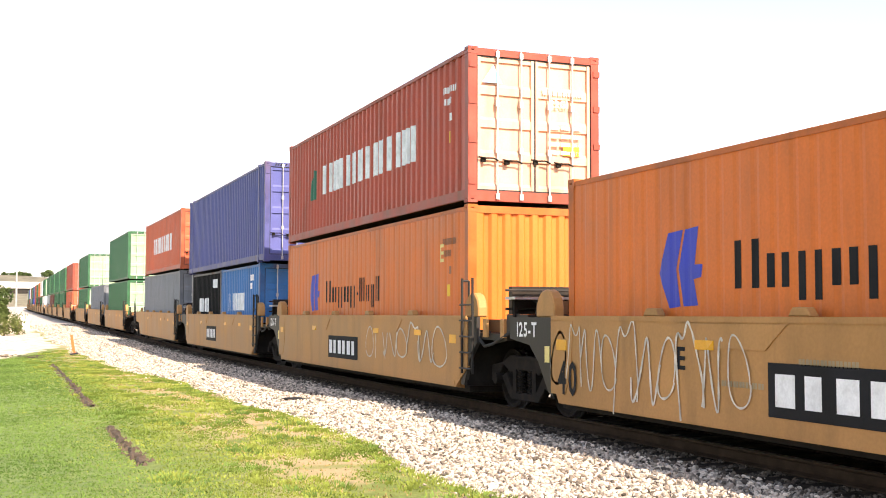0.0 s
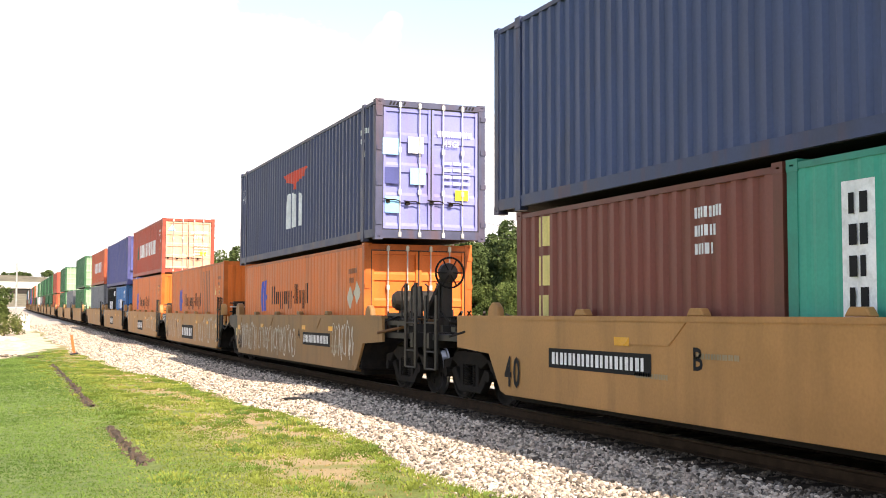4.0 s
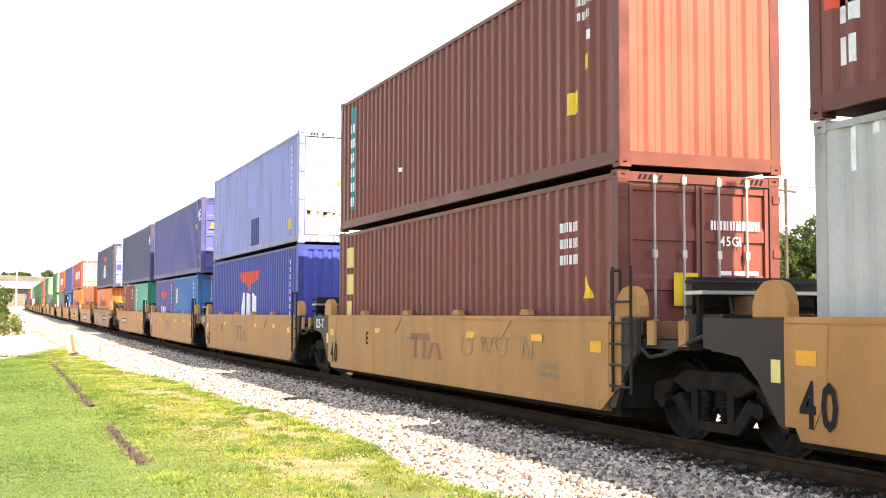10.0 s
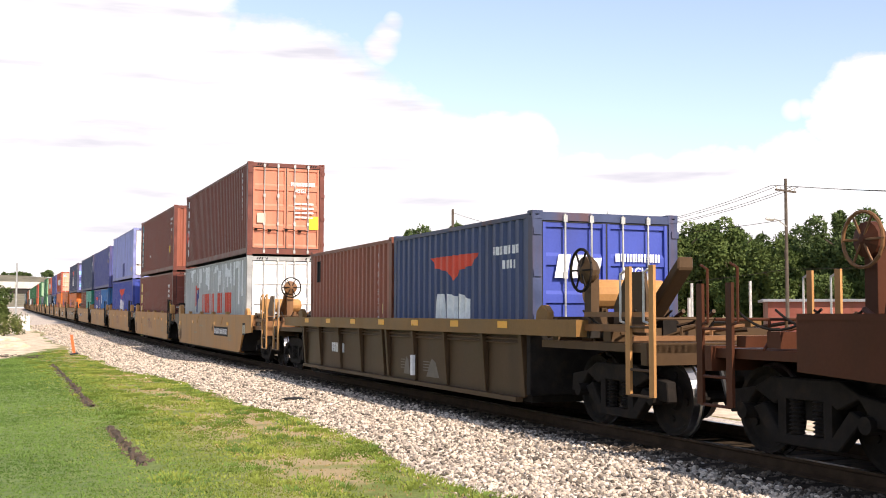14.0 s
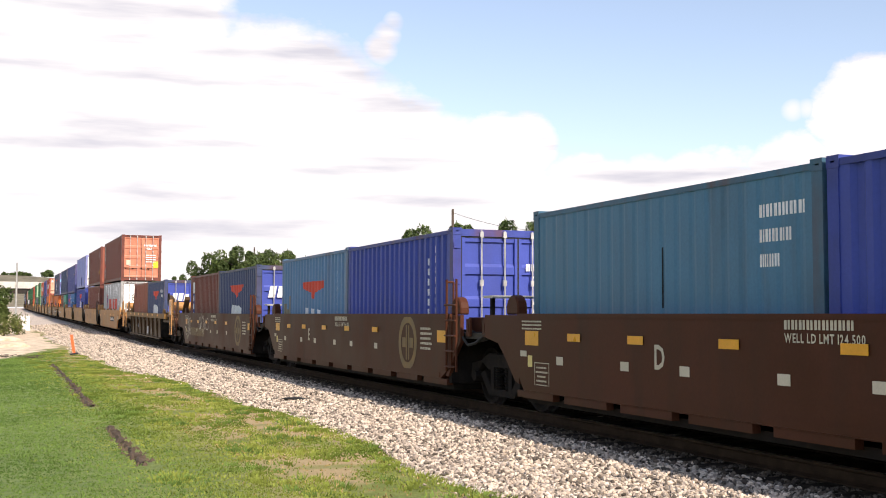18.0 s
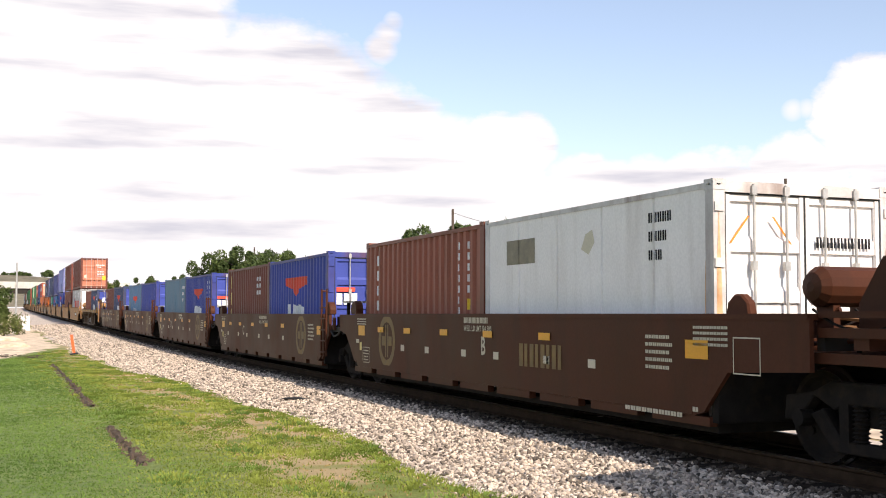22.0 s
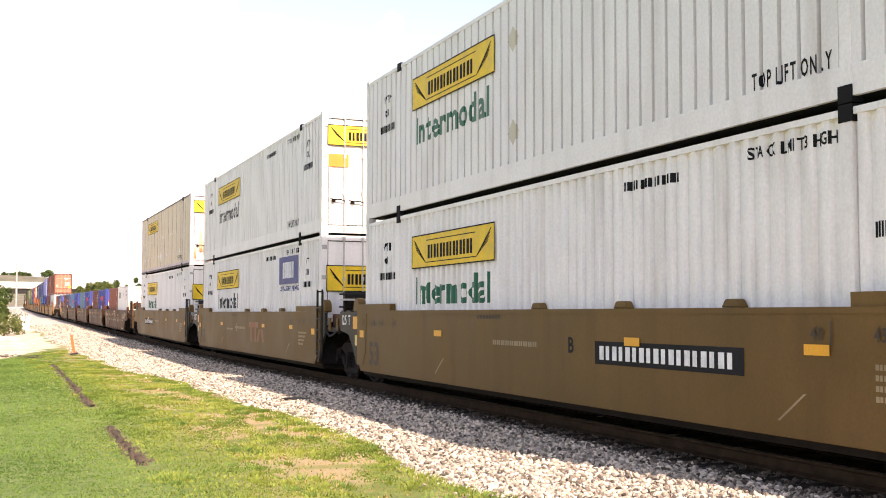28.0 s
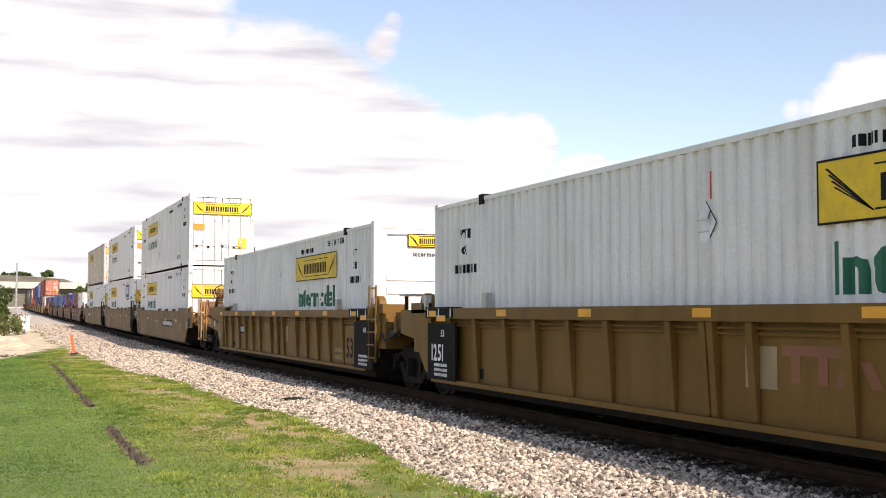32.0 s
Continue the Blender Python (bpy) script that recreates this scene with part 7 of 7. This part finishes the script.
ob, mk = container(-14.55, 12.19, F1, STD, "orange", "door", "shallow", label="orange container with blue emblem under a slate blue one")
hapag_style(mk, 12.19)
small_marks(mk, 12.19, STD, 6, "faded")
mk(([(0, 0.25), (0.25, 0), (0.5, 0.25), (0.25, 0.5)], [(0, 1, 2, 3)]), "buff", 10.9, 1.2)
mk(([(0, 0.25), (0.25, 0), (0.5, 0.25), (0.25, 0.5)], [(0, 1, 2, 3)]), "buff", 11.4, 1.3)
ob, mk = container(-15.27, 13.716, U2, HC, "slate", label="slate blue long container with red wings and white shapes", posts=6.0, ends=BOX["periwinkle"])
eagle_box(mk, 13.716, 1.85, 2.35, 5.74, 0.92)
mk(words("45", 0.42, 0.8), "white", 0.25, 1.9)
small_marks(mk, 13.716, HC, 7)
door_marks(mk, HC, seed=8)
for a, b, c in ((0.15, 1.75, "cyan"), (0.2, 1.15, "indigo"), (0.75, 1.15, "cyan"), (0.7, 1.8, "white"), (0.2, 0.55, "cyan")):
    mk(rects((0, 0, 0.34, 0.34)), c, a, b, face="end")

ob, mk = container(-28.03, 6.058, F1, STD, "brown", "wall", label="oxide brown short container with cream letter bars")
mk(stacked_bars(4, 0.34, 0.42, 0.32), "cream", 0.8, 2.05, "lettering")
for i in range(3):
    mk(blocks(5 - i, 0.55 - 0.1 * i, 0.12), "white", 4.5, 2.15 - 0.2 * i)
mk(rects((0, 0, 0.1, 0.16)), "white", 5.1, 0.8)
ob, mk = container(-34.15, 6.058, F1, STD, "sea", "door", "shallow", label="sea green short container with a white lettered strip")
mk(rects((0, 0, 0.42, 1.75)), "white", 0.75, 0.55, "strip")
ob2 = decal("lettering", shifted(stacked_bars(6, 0.24, 0.19, 0.5), 0.96, 2.0), INK["black"], ob, lambda u, v: (-HALF + 0.004, 6.058 / 2 - u, v))
mk(stacked_bars(9, 0.1, 0.12, 0.5), "white", 4.75, 2.15)
mk(stacked_bars(5, 0.1, 0.12, 0.5), "white", 5.1, 1.7)
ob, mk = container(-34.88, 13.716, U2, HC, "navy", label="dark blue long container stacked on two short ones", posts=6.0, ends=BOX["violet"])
mk(words("45", 0.4, 0.8), "white", 12.9, 1.9)
mk(stacked_bars(7, 0.1, 0.12, 0.5), "white", 12.1, 2.6)
door_marks(mk, HC, seed=9)

ob, mk = container(-43.5, 6.058, F1, STD, "violet", "wall", label="violet-blue short container with red wings and white shapes")
eagle_box(mk, 6.058, 1.72, 2.0, 1.6, 0.5)
mk(stacked_bars(9, 0.1, 0.12, 0.5), "white", 5.0, 2.2)
ob, mk = container(-49.62, 6.058, F1, STD, "mid", label="mid blue short container with white number bars")
mk(rects((0, 0, 0.34, 0.62)), "white", 0.45, 1.5, "strip")
mk(stacked_bars(9, 0.1, 0.12, 0.5), "white", 5.0, 2.2)
door_marks(mk, STD, seed=10)
ob, mk = container(-50.2, 13.716, U2, HC, "violet", label="violet-blue long container with white door bars", posts=6.0)
mk(words("45", 0.42, 0.8), "white", 12.9, 2.05)
mk(stacked_bars(10, 0.1, 0.13, 0.5), "white", 12.05, 2.65)
mk(([(0, 0), (0.26, 0), (0.13, 0.24)], [(0, 1, 2)]), "yellow", 12.3, 1.75)
mk(rects((0, 0, 0.18, 0.18)), "white", 13.1, 0.55)
mk(([(0, 0), (0.26, 0), (0.13, 0.24)], [(0, 1, 2)]), "yellow", 0.3, 1.7, face="end")
door_marks(mk, HC, seed=11)

ob, mk = container(-65.1, 12.19, F1, HC, "blue", "wall", label="royal blue container with red wings and white shapes")
eagle_box(mk, 12.19, 1.95, 2.95, 4.64, 0.75)
mk(stacked_bars(8, 0.1, 0.13, 0.5), "white", 11.2, 2.4)
mk(([(0, 0), (0.32, 0), (0.16, 0.36)], [(0, 1, 2)]), "yellow", 1.2, 1.35, face="end")
ob, mk = container(-65.1, 12.19, U3, HC, "lavender", label="pale lavender container with a dark patch and white doors", ends=BOX["white"])
mk(rects((0, 0, 1.2, 0.85)), "indigo", 6.2, 0.18, "stain")
mk(stacked_bars(7, 0.16, 0.2, 0.5), "white", 0.45, 2.35)
mk(stacked_bars(9, 0.09, 0.11, 0.6), "white", 11.2, 2.5)
mk(rects((0, 0, 0.42, 0.26)), "yellow", 10.95, 0.42)
mk(rects((0, 0, 0.65, 0.1)), "yellow", 1.0, 1.5, face="end")
door_marks(mk, HC, "blue", seed=12)

ob, mk = container(-81.0, 12.19, F1, HC, "brown", label="oxide brown container with cream letter bars")
mk(stacked_bars(5, 0.34, 0.44, 0.32), "cream", 0.75, 2.1, "lettering")
for i in range(3):
    mk(blocks(5, 0.55, 0.13), "white", 10.6, 2.2 - 0.22 * i)
mk(([(0, 0), (0.3, 0), (0.15, 0.3)], [(0, 1, 2)]), "yellow", 11.2, 1.3)
door_marks(mk, HC, seed=13)
mk(rects((0, 0, 0.36, 0.42)), "yellow", 0.8, 1.2, face="end")
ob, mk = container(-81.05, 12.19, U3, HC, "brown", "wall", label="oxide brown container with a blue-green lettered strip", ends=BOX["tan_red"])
mk(rects((0, 0, 0.47, 2.25)), "aqua", 0.66, 0.42, "strip")
decal("lettering", shifted(stacked_bars(6, 0.26, 0.2, 0.6), 0.9, 2.1), INK["white"], ob, lambda u, v: (-HALF + 0.004, 12.19 / 2 - u, v))
mk(rects((0, 0, 0.16, 0.08)), "white", 3.9, 0.9)
mk(rects((0, 0, 0.3, 0.3)), "yellow", 10.8, 0.85)
small_marks(mk, 12.19, HC, 14)

ob, mk = container(-96.8, 12.19, F1, HC, "grey", label="pale grey container with peeling white patches and red bars", ends=BOX["white"])
rnd = random.Random(77)
for i in range(46):
    h = (0.15 + 0.9 * rnd.random() ** 1.5) * (0.5 + 0.9 * (i / 46))
    mk(rects((0, 0, 0.08 + 0.10 * rnd.random(), h)), "white", 0.4 + 0.24 * i + rnd.random() * 0.12, 2.78 - h - (0.25 * rnd.random() if rnd.random() < 0.4 else 0), "peeled_patch")
mk(([(0, 0.9), (0.22, 0.9), (0.37, 0.55), (0.52, 0.9), (0.75, 0.9), (0.5, 0.35), (0.5, 0), (0.25, 0), (0.25, 0.35)], [(0, 1, 2, 7, 8), (2, 3, 4, 5, 6, 7)]), "indigo", 2.52, 1.12, "emblem")
mk(rects((0, 0.62, 0.75, 0.07), (0, 0, 0.05, 0.8), (0.7, 0, 0.05, 0.61)), "red", 2.52, 1.36, "emblem")
mk(blocks(4, 2.6, 0.68), "red", 3.97, 1.12, "lettering")
mk(blocks(4, 2.6, 0.68), "red", 7.15, 1.12, "lettering")
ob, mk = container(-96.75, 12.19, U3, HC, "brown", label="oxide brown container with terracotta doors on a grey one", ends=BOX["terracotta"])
mk(stacked_bars(6, 0.26, 0.26, 0.5), "white", 0.5, 2.4, "lettering")
mk(rects((0, 0, 0.4, 0.4)), "red", 0.2, 1.0, "stain")
mk(stacked_bars(8, 0.1, 0.13, 0.5), "white", 11.2, 2.5)
door_marks(mk, HC, seed=15)
mk(rects((0, 0, 0.3, 0.42)), "yellow", 1.95, 0.82, face="end")
mk(rects((0, 0, 0.26, 0.3)), "buff", 0.3, 1.0, face="end")

ob, mk = container(-110.45, 6.058, F1, STD, "tan_red", "wall", label="faded red-brown short container with a small emblem")
mk(rects((0, 0, 0.3, 0.5)), "black", 0.55, 1.85, "emblem")
mk(stacked_bars(9, 0.09, 0.12, 0.5), "white", 5.1, 2.2)
mk(stacked_bars(5, 0.09, 0.12, 0.5), "white", 5.4, 2.2)
mk(rects((0, 0, 0.12, 0.2)), "cream", 5.35, 1.1)
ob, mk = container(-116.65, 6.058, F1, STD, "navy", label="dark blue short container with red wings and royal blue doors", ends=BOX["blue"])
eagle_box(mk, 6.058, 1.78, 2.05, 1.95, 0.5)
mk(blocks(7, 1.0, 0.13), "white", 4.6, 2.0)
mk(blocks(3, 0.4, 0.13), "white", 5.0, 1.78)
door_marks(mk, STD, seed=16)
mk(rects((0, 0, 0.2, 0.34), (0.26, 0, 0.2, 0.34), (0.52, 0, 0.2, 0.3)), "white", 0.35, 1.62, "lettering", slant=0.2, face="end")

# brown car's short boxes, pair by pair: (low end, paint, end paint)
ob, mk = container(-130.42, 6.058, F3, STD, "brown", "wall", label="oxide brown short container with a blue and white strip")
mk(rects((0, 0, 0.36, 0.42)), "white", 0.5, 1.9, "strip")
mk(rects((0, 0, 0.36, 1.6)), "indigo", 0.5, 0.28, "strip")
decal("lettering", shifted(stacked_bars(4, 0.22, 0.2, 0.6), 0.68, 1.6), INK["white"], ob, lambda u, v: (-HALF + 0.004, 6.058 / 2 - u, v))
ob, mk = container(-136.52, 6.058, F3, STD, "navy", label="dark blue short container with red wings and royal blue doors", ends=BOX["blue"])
eagle_box(mk, 6.058, 1.75, 2.05, 1.95, 0.45)
mk(stacked_bars(9, 0.09, 0.12, 0.5), "white", 5.1, 2.2)
door_marks(mk, STD, seed=17)
mk(rects((0, 0, 0.2, 0.34), (0.26, 0, 0.2, 0.34), (0.52, 0, 0.2, 0.3)), "white", 0.35, 1.62, "lettering", slant=0.2, face="end")

ob, mk = container(-145.82, 6.058, F3, STD, "steel", "wall", label="chalky blue short container with faded red wings and rust streaks")
eagle_box(mk, 6.058, 1.62, 2.05, 2.09, 0.45)
mk(stacked_bars(8, 0.1, 0.12, 0.5), "white", 5.1, 2.0)
mk(stacked_bars(4, 0.1, 0.12, 0.5), "white", 5.42, 2.1)
for i, h in enumerate((0.5, 0.35, 0.7)):
    mk(rects((0, 0, 0.16, h)), "drab", 0.2 + 0.25 * i, 0.9, "stain")
ob, mk = container(-151.95, 6.058, F3, STD, "blue", label="plain royal blue short container with bright doors")
mk(stacked_bars(9, 0.09, 0.12, 0.5), "white", 5.2, 2.2)
mk(stacked_bars(9, 0.09, 0.12, 0.5), "white", 4.8, 2.0)
door_marks(mk, STD, seed=18)

ob, mk = container(-161.08, 6.058, F3, STD, "teal", "wall", "shallow", label="faded teal short container with white number bars")
for i in range(3):
    mk(blocks(6 - i, 0.72 - 0.2 * i, 0.13), "white", 5.1, 2.1 - 0.25 * i)
mk(rects((0, 0, 0.03, 0.7)), "black", 3.3, 1.2, "stain")
ob, mk = container(-167.2, 6.058, F3, STD, "blue", label="royal blue short container with red wings and white shapes")
eagle_box(mk, 6.058, 1.75, 2.05, 1.95, 0.45)
mk(stacked_bars(9, 0.09, 0.12, 0.5), "white", 5.0, 2.2)
mk(stacked_bars(4, 0.09, 0.12, 0.5), "white", 5.35, 2.2)
door_marks(mk, STD, seed=19)
mk(rects((0, 0, 0.14, 0.26), (0.18, 0, 0.14, 0.26), (0.36, 0, 0.14, 0.26)), "white", 0.2, 1.35, "lettering", face="end")
mk(rects((0, 0, 0.45, 0.1)), "red", 0.2, 1.65, "emblem", face="end")

ob, mk = container(-176.3, 6.058, F3, STD, "brown", "wall", label="oxide brown short container with cream letter bars")
mk(stacked_bars(4, 0.3, 0.4, 0.32), "cream", 0.6, 1.95, "lettering")
for i in range(3):
    mk(blocks(5, 0.5, 0.12), "white", 4.4, 2.1 - 0.2 * i)
ob, mk = container(-182.42, 6.058, F3, STD, "blue", label="royal blue short container with red wings and white shapes")
eagle_box(mk, 6.058, 1.72, 2.4, 1.75, 0.45)
door_marks(mk, STD, seed=20)
mk(rects((0, 0, 0.14, 0.26), (0.18, 0, 0.14, 0.26), (0.36, 0, 0.14, 0.26)), "white", 0.2, 1.35, "lettering", face="end")
mk(rects((0, 0, 0.45, 0.1)), "red", 0.2, 1.65, "emblem", face="end")

ob, mk = container(-191.38, 6.058, F3, STD, "tan_red", "wall", label="faded red-brown short container with white letter bars")
mk(stacked_bars(6, 0.2, 0.2, 0.5), "white", 0.7, 2.1, "lettering")
mk(stacked_bars(9, 0.09, 0.12, 0.5), "white", 5.0, 2.2)
mk(stacked_bars(5, 0.09, 0.12, 0.5), "white", 5.35, 2.2)
mk(rects((0, 0, 0.1, 0.18)), "yellow", 5.32, 1.2)
ob, mk = container(-197.5, 6.058, F3, STD, "white", "door", "flat", label="white smooth-sided short container with a drab patch")
mk(rects((0, 0, 0.95, 0.36)), "drab", 0.78, 1.86, "stain")
mk(([(0, 0.08), (0.2, 0.0), (0.36, 0.15), (0.3, 0.32), (0.12, 0.27)], [(0, 1, 2, 3, 4)]), "buff", 3.1, 1.9, "stain")
for a, b, w, h, f in ((0.02, 0.2, 0.1, 2.1, "end"), (2.3, 0.3, 0.1, 1.6, "end"), (0.7, 0.2, 0.14, 0.5, "end"), (5.86, 0.2, 0.12, 1.9, "side"), (5.7, 0.18, 0.1, 0.6, "side"), (2.2, 0.18, 0.06, 0.5, "side"), (4.1, 0.18, 0.05, 0.9, "side")):
    mk(([(0, 0), (w, 0.03), (w * 0.8, h * 0.6), (w * 0.5, h), (w * 0.2, h * 0.7)], [(0, 1, 2, 3, 4)]), "rusty", a, b, "stain", face=f)
for i in range(3):
    mk(blocks(5 - i, 0.5 - 0.1 * i, 0.12), "black", 4.75, 2.2 - 0.22 * i)
mk(blocks(8, 0.78, 0.12), "black", 1.36, STD - 0.72, face="end")
for sl in (-0.8, 0.8):
    mk(rects((0, 0, 0.03, 0.3)), "orange", 0.2 if sl > 0 else 1.0, 1.9, "emblem", slant=sl, face="end")

# long white boxes
ob, mk = trailer_box(-220.9, F2, label="white ribbed long container with a yellow name board", low_text=False)
name_board(ob, 0.12, 1.55, 2.36, 0.62, 16.15, "end")
ob, mk = container(-220.9, 16.15, U4, HC, "ivory", "door", "flat", label="dusty ivory smooth long container with rivets and rust-stained doors", wide=1.295, posts=6.0, ends=BOX["white"])
name_board(ob, 2.7, 1.94, 3.7, 0.55, 16.15)
for i in range(14):
    y = -7.3 + 1.22 * i - 0.6
    if abs(y) < 7.9:
        part("seam", boxed((-1.288, -1.28, y - 0.007, y + 0.007, 0.17, 2.80)), CAR["grey"], ob)
part("top_trim", boxed((-1.299, -1.294, -7.95, 7.95, 2.80, 2.86)), CAR["grey"], ob, "dark worn top edge")
part("bottom_trim", boxed((-1.299, -1.294, -7.95, 7.95, 0.055, 0.12)), CAR["grey"], ob, "dark worn bottom edge")
for a, b, w, h in ((0.52, 0.3, 0.2, 1.55), (0.34, 0.5, 0.16, 1.0), (0.78, 0.2, 0.12, 0.9), (0.16, 0.25, 0.1, 0.5)):
    mk(([(0, h * 0.1), (w * 0.4, 0), (w, h * 0.05), (w * 0.9, h * 0.6), (w * 0.6, h), (w * 0.2, h * 0.8), (w * 0.1, h * 0.4)], [(0, 1, 2, 3, 4, 5, 6)]), "rusty", a, b, "stain", face="end")
t = words("TOP LIFT ONLY", 0.17, 0.56)
mk(t, "black", 13.95 - t[2], 0.34, "lettering")
for i in range(10):
    for v in (0.7, 1.55):
        if (i * 7 + int(v * 10)) % 3:
            bm = bmesh.new()
            rod(bm, (-1.283, 6.6 - 1.32 * i, v), (-1.30, 6.6 - 1.32 * i, v), 0.06, 10)
            part("round_cap", bm, BOX["white"], ob)
mk(([(0, 0.25), (0.2, 0), (0.4, 0.25), (0.2, 0.5)], [(0, 1, 2, 3)]), "white", 7.2, 0.45, "placard")
name_board(ob, 0.12, 2.1, 2.36, 0.5, 16.15, "end")
mk(rects((0, 0, 0.34, 0.5)), "orange", 2.0, 1.1, "sticker", face="end")

ob, mk = trailer_box(-240.4, F2, word_ink="slate", label="white ribbed long container with yellow board and indigo panel", low_text=False)
name_board(ob, 0.12, 1.55, 2.36, 0.62, 16.15, "end")
pan = decal("name_board", shifted(rects((0, 0, 2.05, 0.72)), 11.93, 1.80), INK["indigo"], ob, lambda u, v: (-1.2975, 16.15 / 2 - u, v), label="indigo name board with white bars")
decal("lettering", shifted(blocks(5, 1.2, 0.42, ink=0.4), 12.35, 1.95), INK["white"], pan, lambda u, v: (-1.301, 16.15 / 2 - u, v))
t = words("SHIPPING SUPPLY SPECIALISTS", 0.125, 0.78, 0.12)
mk(t, "indigo", 12.0, 1.62, "lettering")
ob, mk = trailer_box(-240.4, U4, word_ink="slate", sheet="groove", label="white ribbed long container with rust-stained doors")
mk(rects((0, 0, 0.5, 0.3)), "orange", 0.15, 1.6, "sticker", face="end")
mk(rects((0, 0, 0.34, 0.5)), "orange", 2.0, 1.1, "sticker", face="end")
name_board(ob, 0.12, 2.1, 2.36, 0.5, 16.15, "end")

ob, mk = trailer_box(-259.98, F2, label="white ribbed long container with a yellow name board", low_text=False)
name_board(ob, 0.12, 1.62, 2.36, 0.55, 16.15, "end")
ob, mk = trailer_box(-259.98, U4, sheet="groove", label="white ribbed long container with a clean double door")
name_board(ob, 0.12, 2.05, 2.36, 0.5, 16.15, "end")
mk(rects((0, 0, 0.48, 0.26)), "orange", 0.12, 1.42, "sticker", face="end")
mk(rects((0, 0, 0.34, 0.42)), "yellow", 1.95, 0.72, "sticker", face="end")
for v in (0.6, 2.0):
    mk(([(0, 0.2), (0.2, 0), (0.4, 0.2), (0.2, 0.4)], [(0, 1, 2, 3)]), "buff", 6.9, v, "placard")

def torn_placard(ob, mk, L=16.15):
    """A half-torn white warning diamond with remains of its black edge, and a rust run above it."""
    mk(([(0, 0.23), (0.06, 0.05), (0.2, 0), (0.4, 0.23), (0.2, 0.46), (0.09, 0.36)], [(0, 1, 2, 3, 4, 5)]), "white", 7.84, 1.76, "placard")
    edge = [(0.2, 0.46), (0.215, 0.465), (0.405, 0.23), (0.385, 0.23), (0.385, 0.225), (0.405, 0.225), (0.285, 0.06), (0.265, 0.07), (0.23, 0.27), (0.25, 0.27), (0.30, 0.35), (0.285, 0.36)]
    proud = lambda u, v: (-1.301, L / 2 - u, v)
    decal("edging", shifted((edge, [(0, 1, 2, 3), (4, 5, 6, 7), (8, 9, 10, 11)]), 7.84, 1.76), INK["black"], ob, proud)
    decal("crease", shifted(rects((0.06, 0.13, 0.2, 0.012), (0.03, 0.26, 0.2, 0.01)), 7.84, 1.76), INK["buff"], ob, proud)
    mk(rects((0, 0, 0.028, 0.3)), "red", 8.03, 2.25, "stain")


ob, mk = trailer_box(-283.65, F2, end="slat", label="white ribbed long container with yellow board near its middle", right_board=True, low_text=False)
name_board(ob, 0.72, 2.38, 1.15, 0.28, 16.15, "end")
t = words("Intermodal", 0.1, 0.9, 0.14)
mk(t, "black", 0.85, 2.2, "lettering", face="end")
torn_placard(ob, mk)
ob, mk = trailer_box(-303.2, F2, end="slat", label="white ribbed long container with yellow board near its middle", right_board=True, low_text=False)
torn_placard(ob, mk)

# --- the far part of the train, already near the bridge at the start
FAR = [(75.0, "green", "green"), (91.2, "mid_grey", None), (107.4, "green", "green"), (129.4, "vermilion", "red"), (145.0, "green", "green"), (160.6, "green", "green"),
       (176.2, "brown", "green"), (191.8, "grey", "green"), (213.8, "white", "green"), (229.4, "green", "white"), (245.0, "brown", "orange"), (260.6, "green", "green"),
       (276.2, "vermilion", "red"), (298.2, "blue", "navy"), (313.8, "green", "green"), (329.4, "grey", "brown"), (345.0, "green", "white"), (360.6, "red", "blue"), (376.2, "green", "green"), (391.8, "brown", "grey")]
# far green doors get a paler green, with the sun put into the colour
DOORS = {"green": paint("pale green door paint", (0.28, 0.42, 0.26), GRIME, 0.3), "white": BOX["white"]}
far_car, far_box = None, {}
for k, (s, low_c, up_c) in enumerate(FAR):
    if far_car is None:
        far_car, _ = well_car("yellow", s, spin=False, detail=False, label="distant yellow-tan well car in the train")
    else:
        c = copy_thing(far_car, pose(0, 0, 0))
        MOVERS.append((c, s, 0.0))
    for colour, base in ((low_c, F1), (up_c, U3)):
        if colour is None:
            continue
        if colour not in far_box:
            o, _ = container(s - 6.1, 12.19, base, HC, colour, label="distant " + {"mid_grey": "mid grey", "vermilion": "orange-red"}.get(colour, colour) + " container in the train", ends=DOORS.get(colour), plain=True)
            far_box[colour] = o
        else:
            o = copy_thing(far_box[colour], pose(0, 0, 0))
            MOVERS.append((o, s, base))
build_trees()
build_grass()
scatter_stones(BED)


# ---------------------------------------------------------------- what moves
def gone(t):
    i = min(int(t), 31)
    return GONE[i] + (GONE[i + 1] - GONE[i]) * (t - i)


def motions():
    """The whole train rolls away along the line; the near wheels turn while they pass."""
    for ob, s, up in MOVERS:
        walk(ob, [(t, on_track(s + GONE[t]) @ pose(0, 0, up)) for t in range(33)])
    for w, s, rest, r in SPINNERS:
        rows, turn, t = [], 0.0, 0.0
        place = Matrix.Translation(rest)
        while t < 32.0:
            rows.append((t, place @ Matrix.Rotation(-turn, 4, "X")))
            y = s + gone(t)
            dt = 2.0 / FPS if -14 < y < 75 else 1.0
            if dt == 1.0 and -24 < y <= -14:
                dt = 0.5
            step = gone(min(t + dt, 32.0)) - gone(t)
            if dt < 0.2:
                turn += step / r
            t = round(t + dt, 4)
        rows.append((32.0, place @ Matrix.Rotation(-turn, 4, "X")))
        walk(w, rows)


motions()
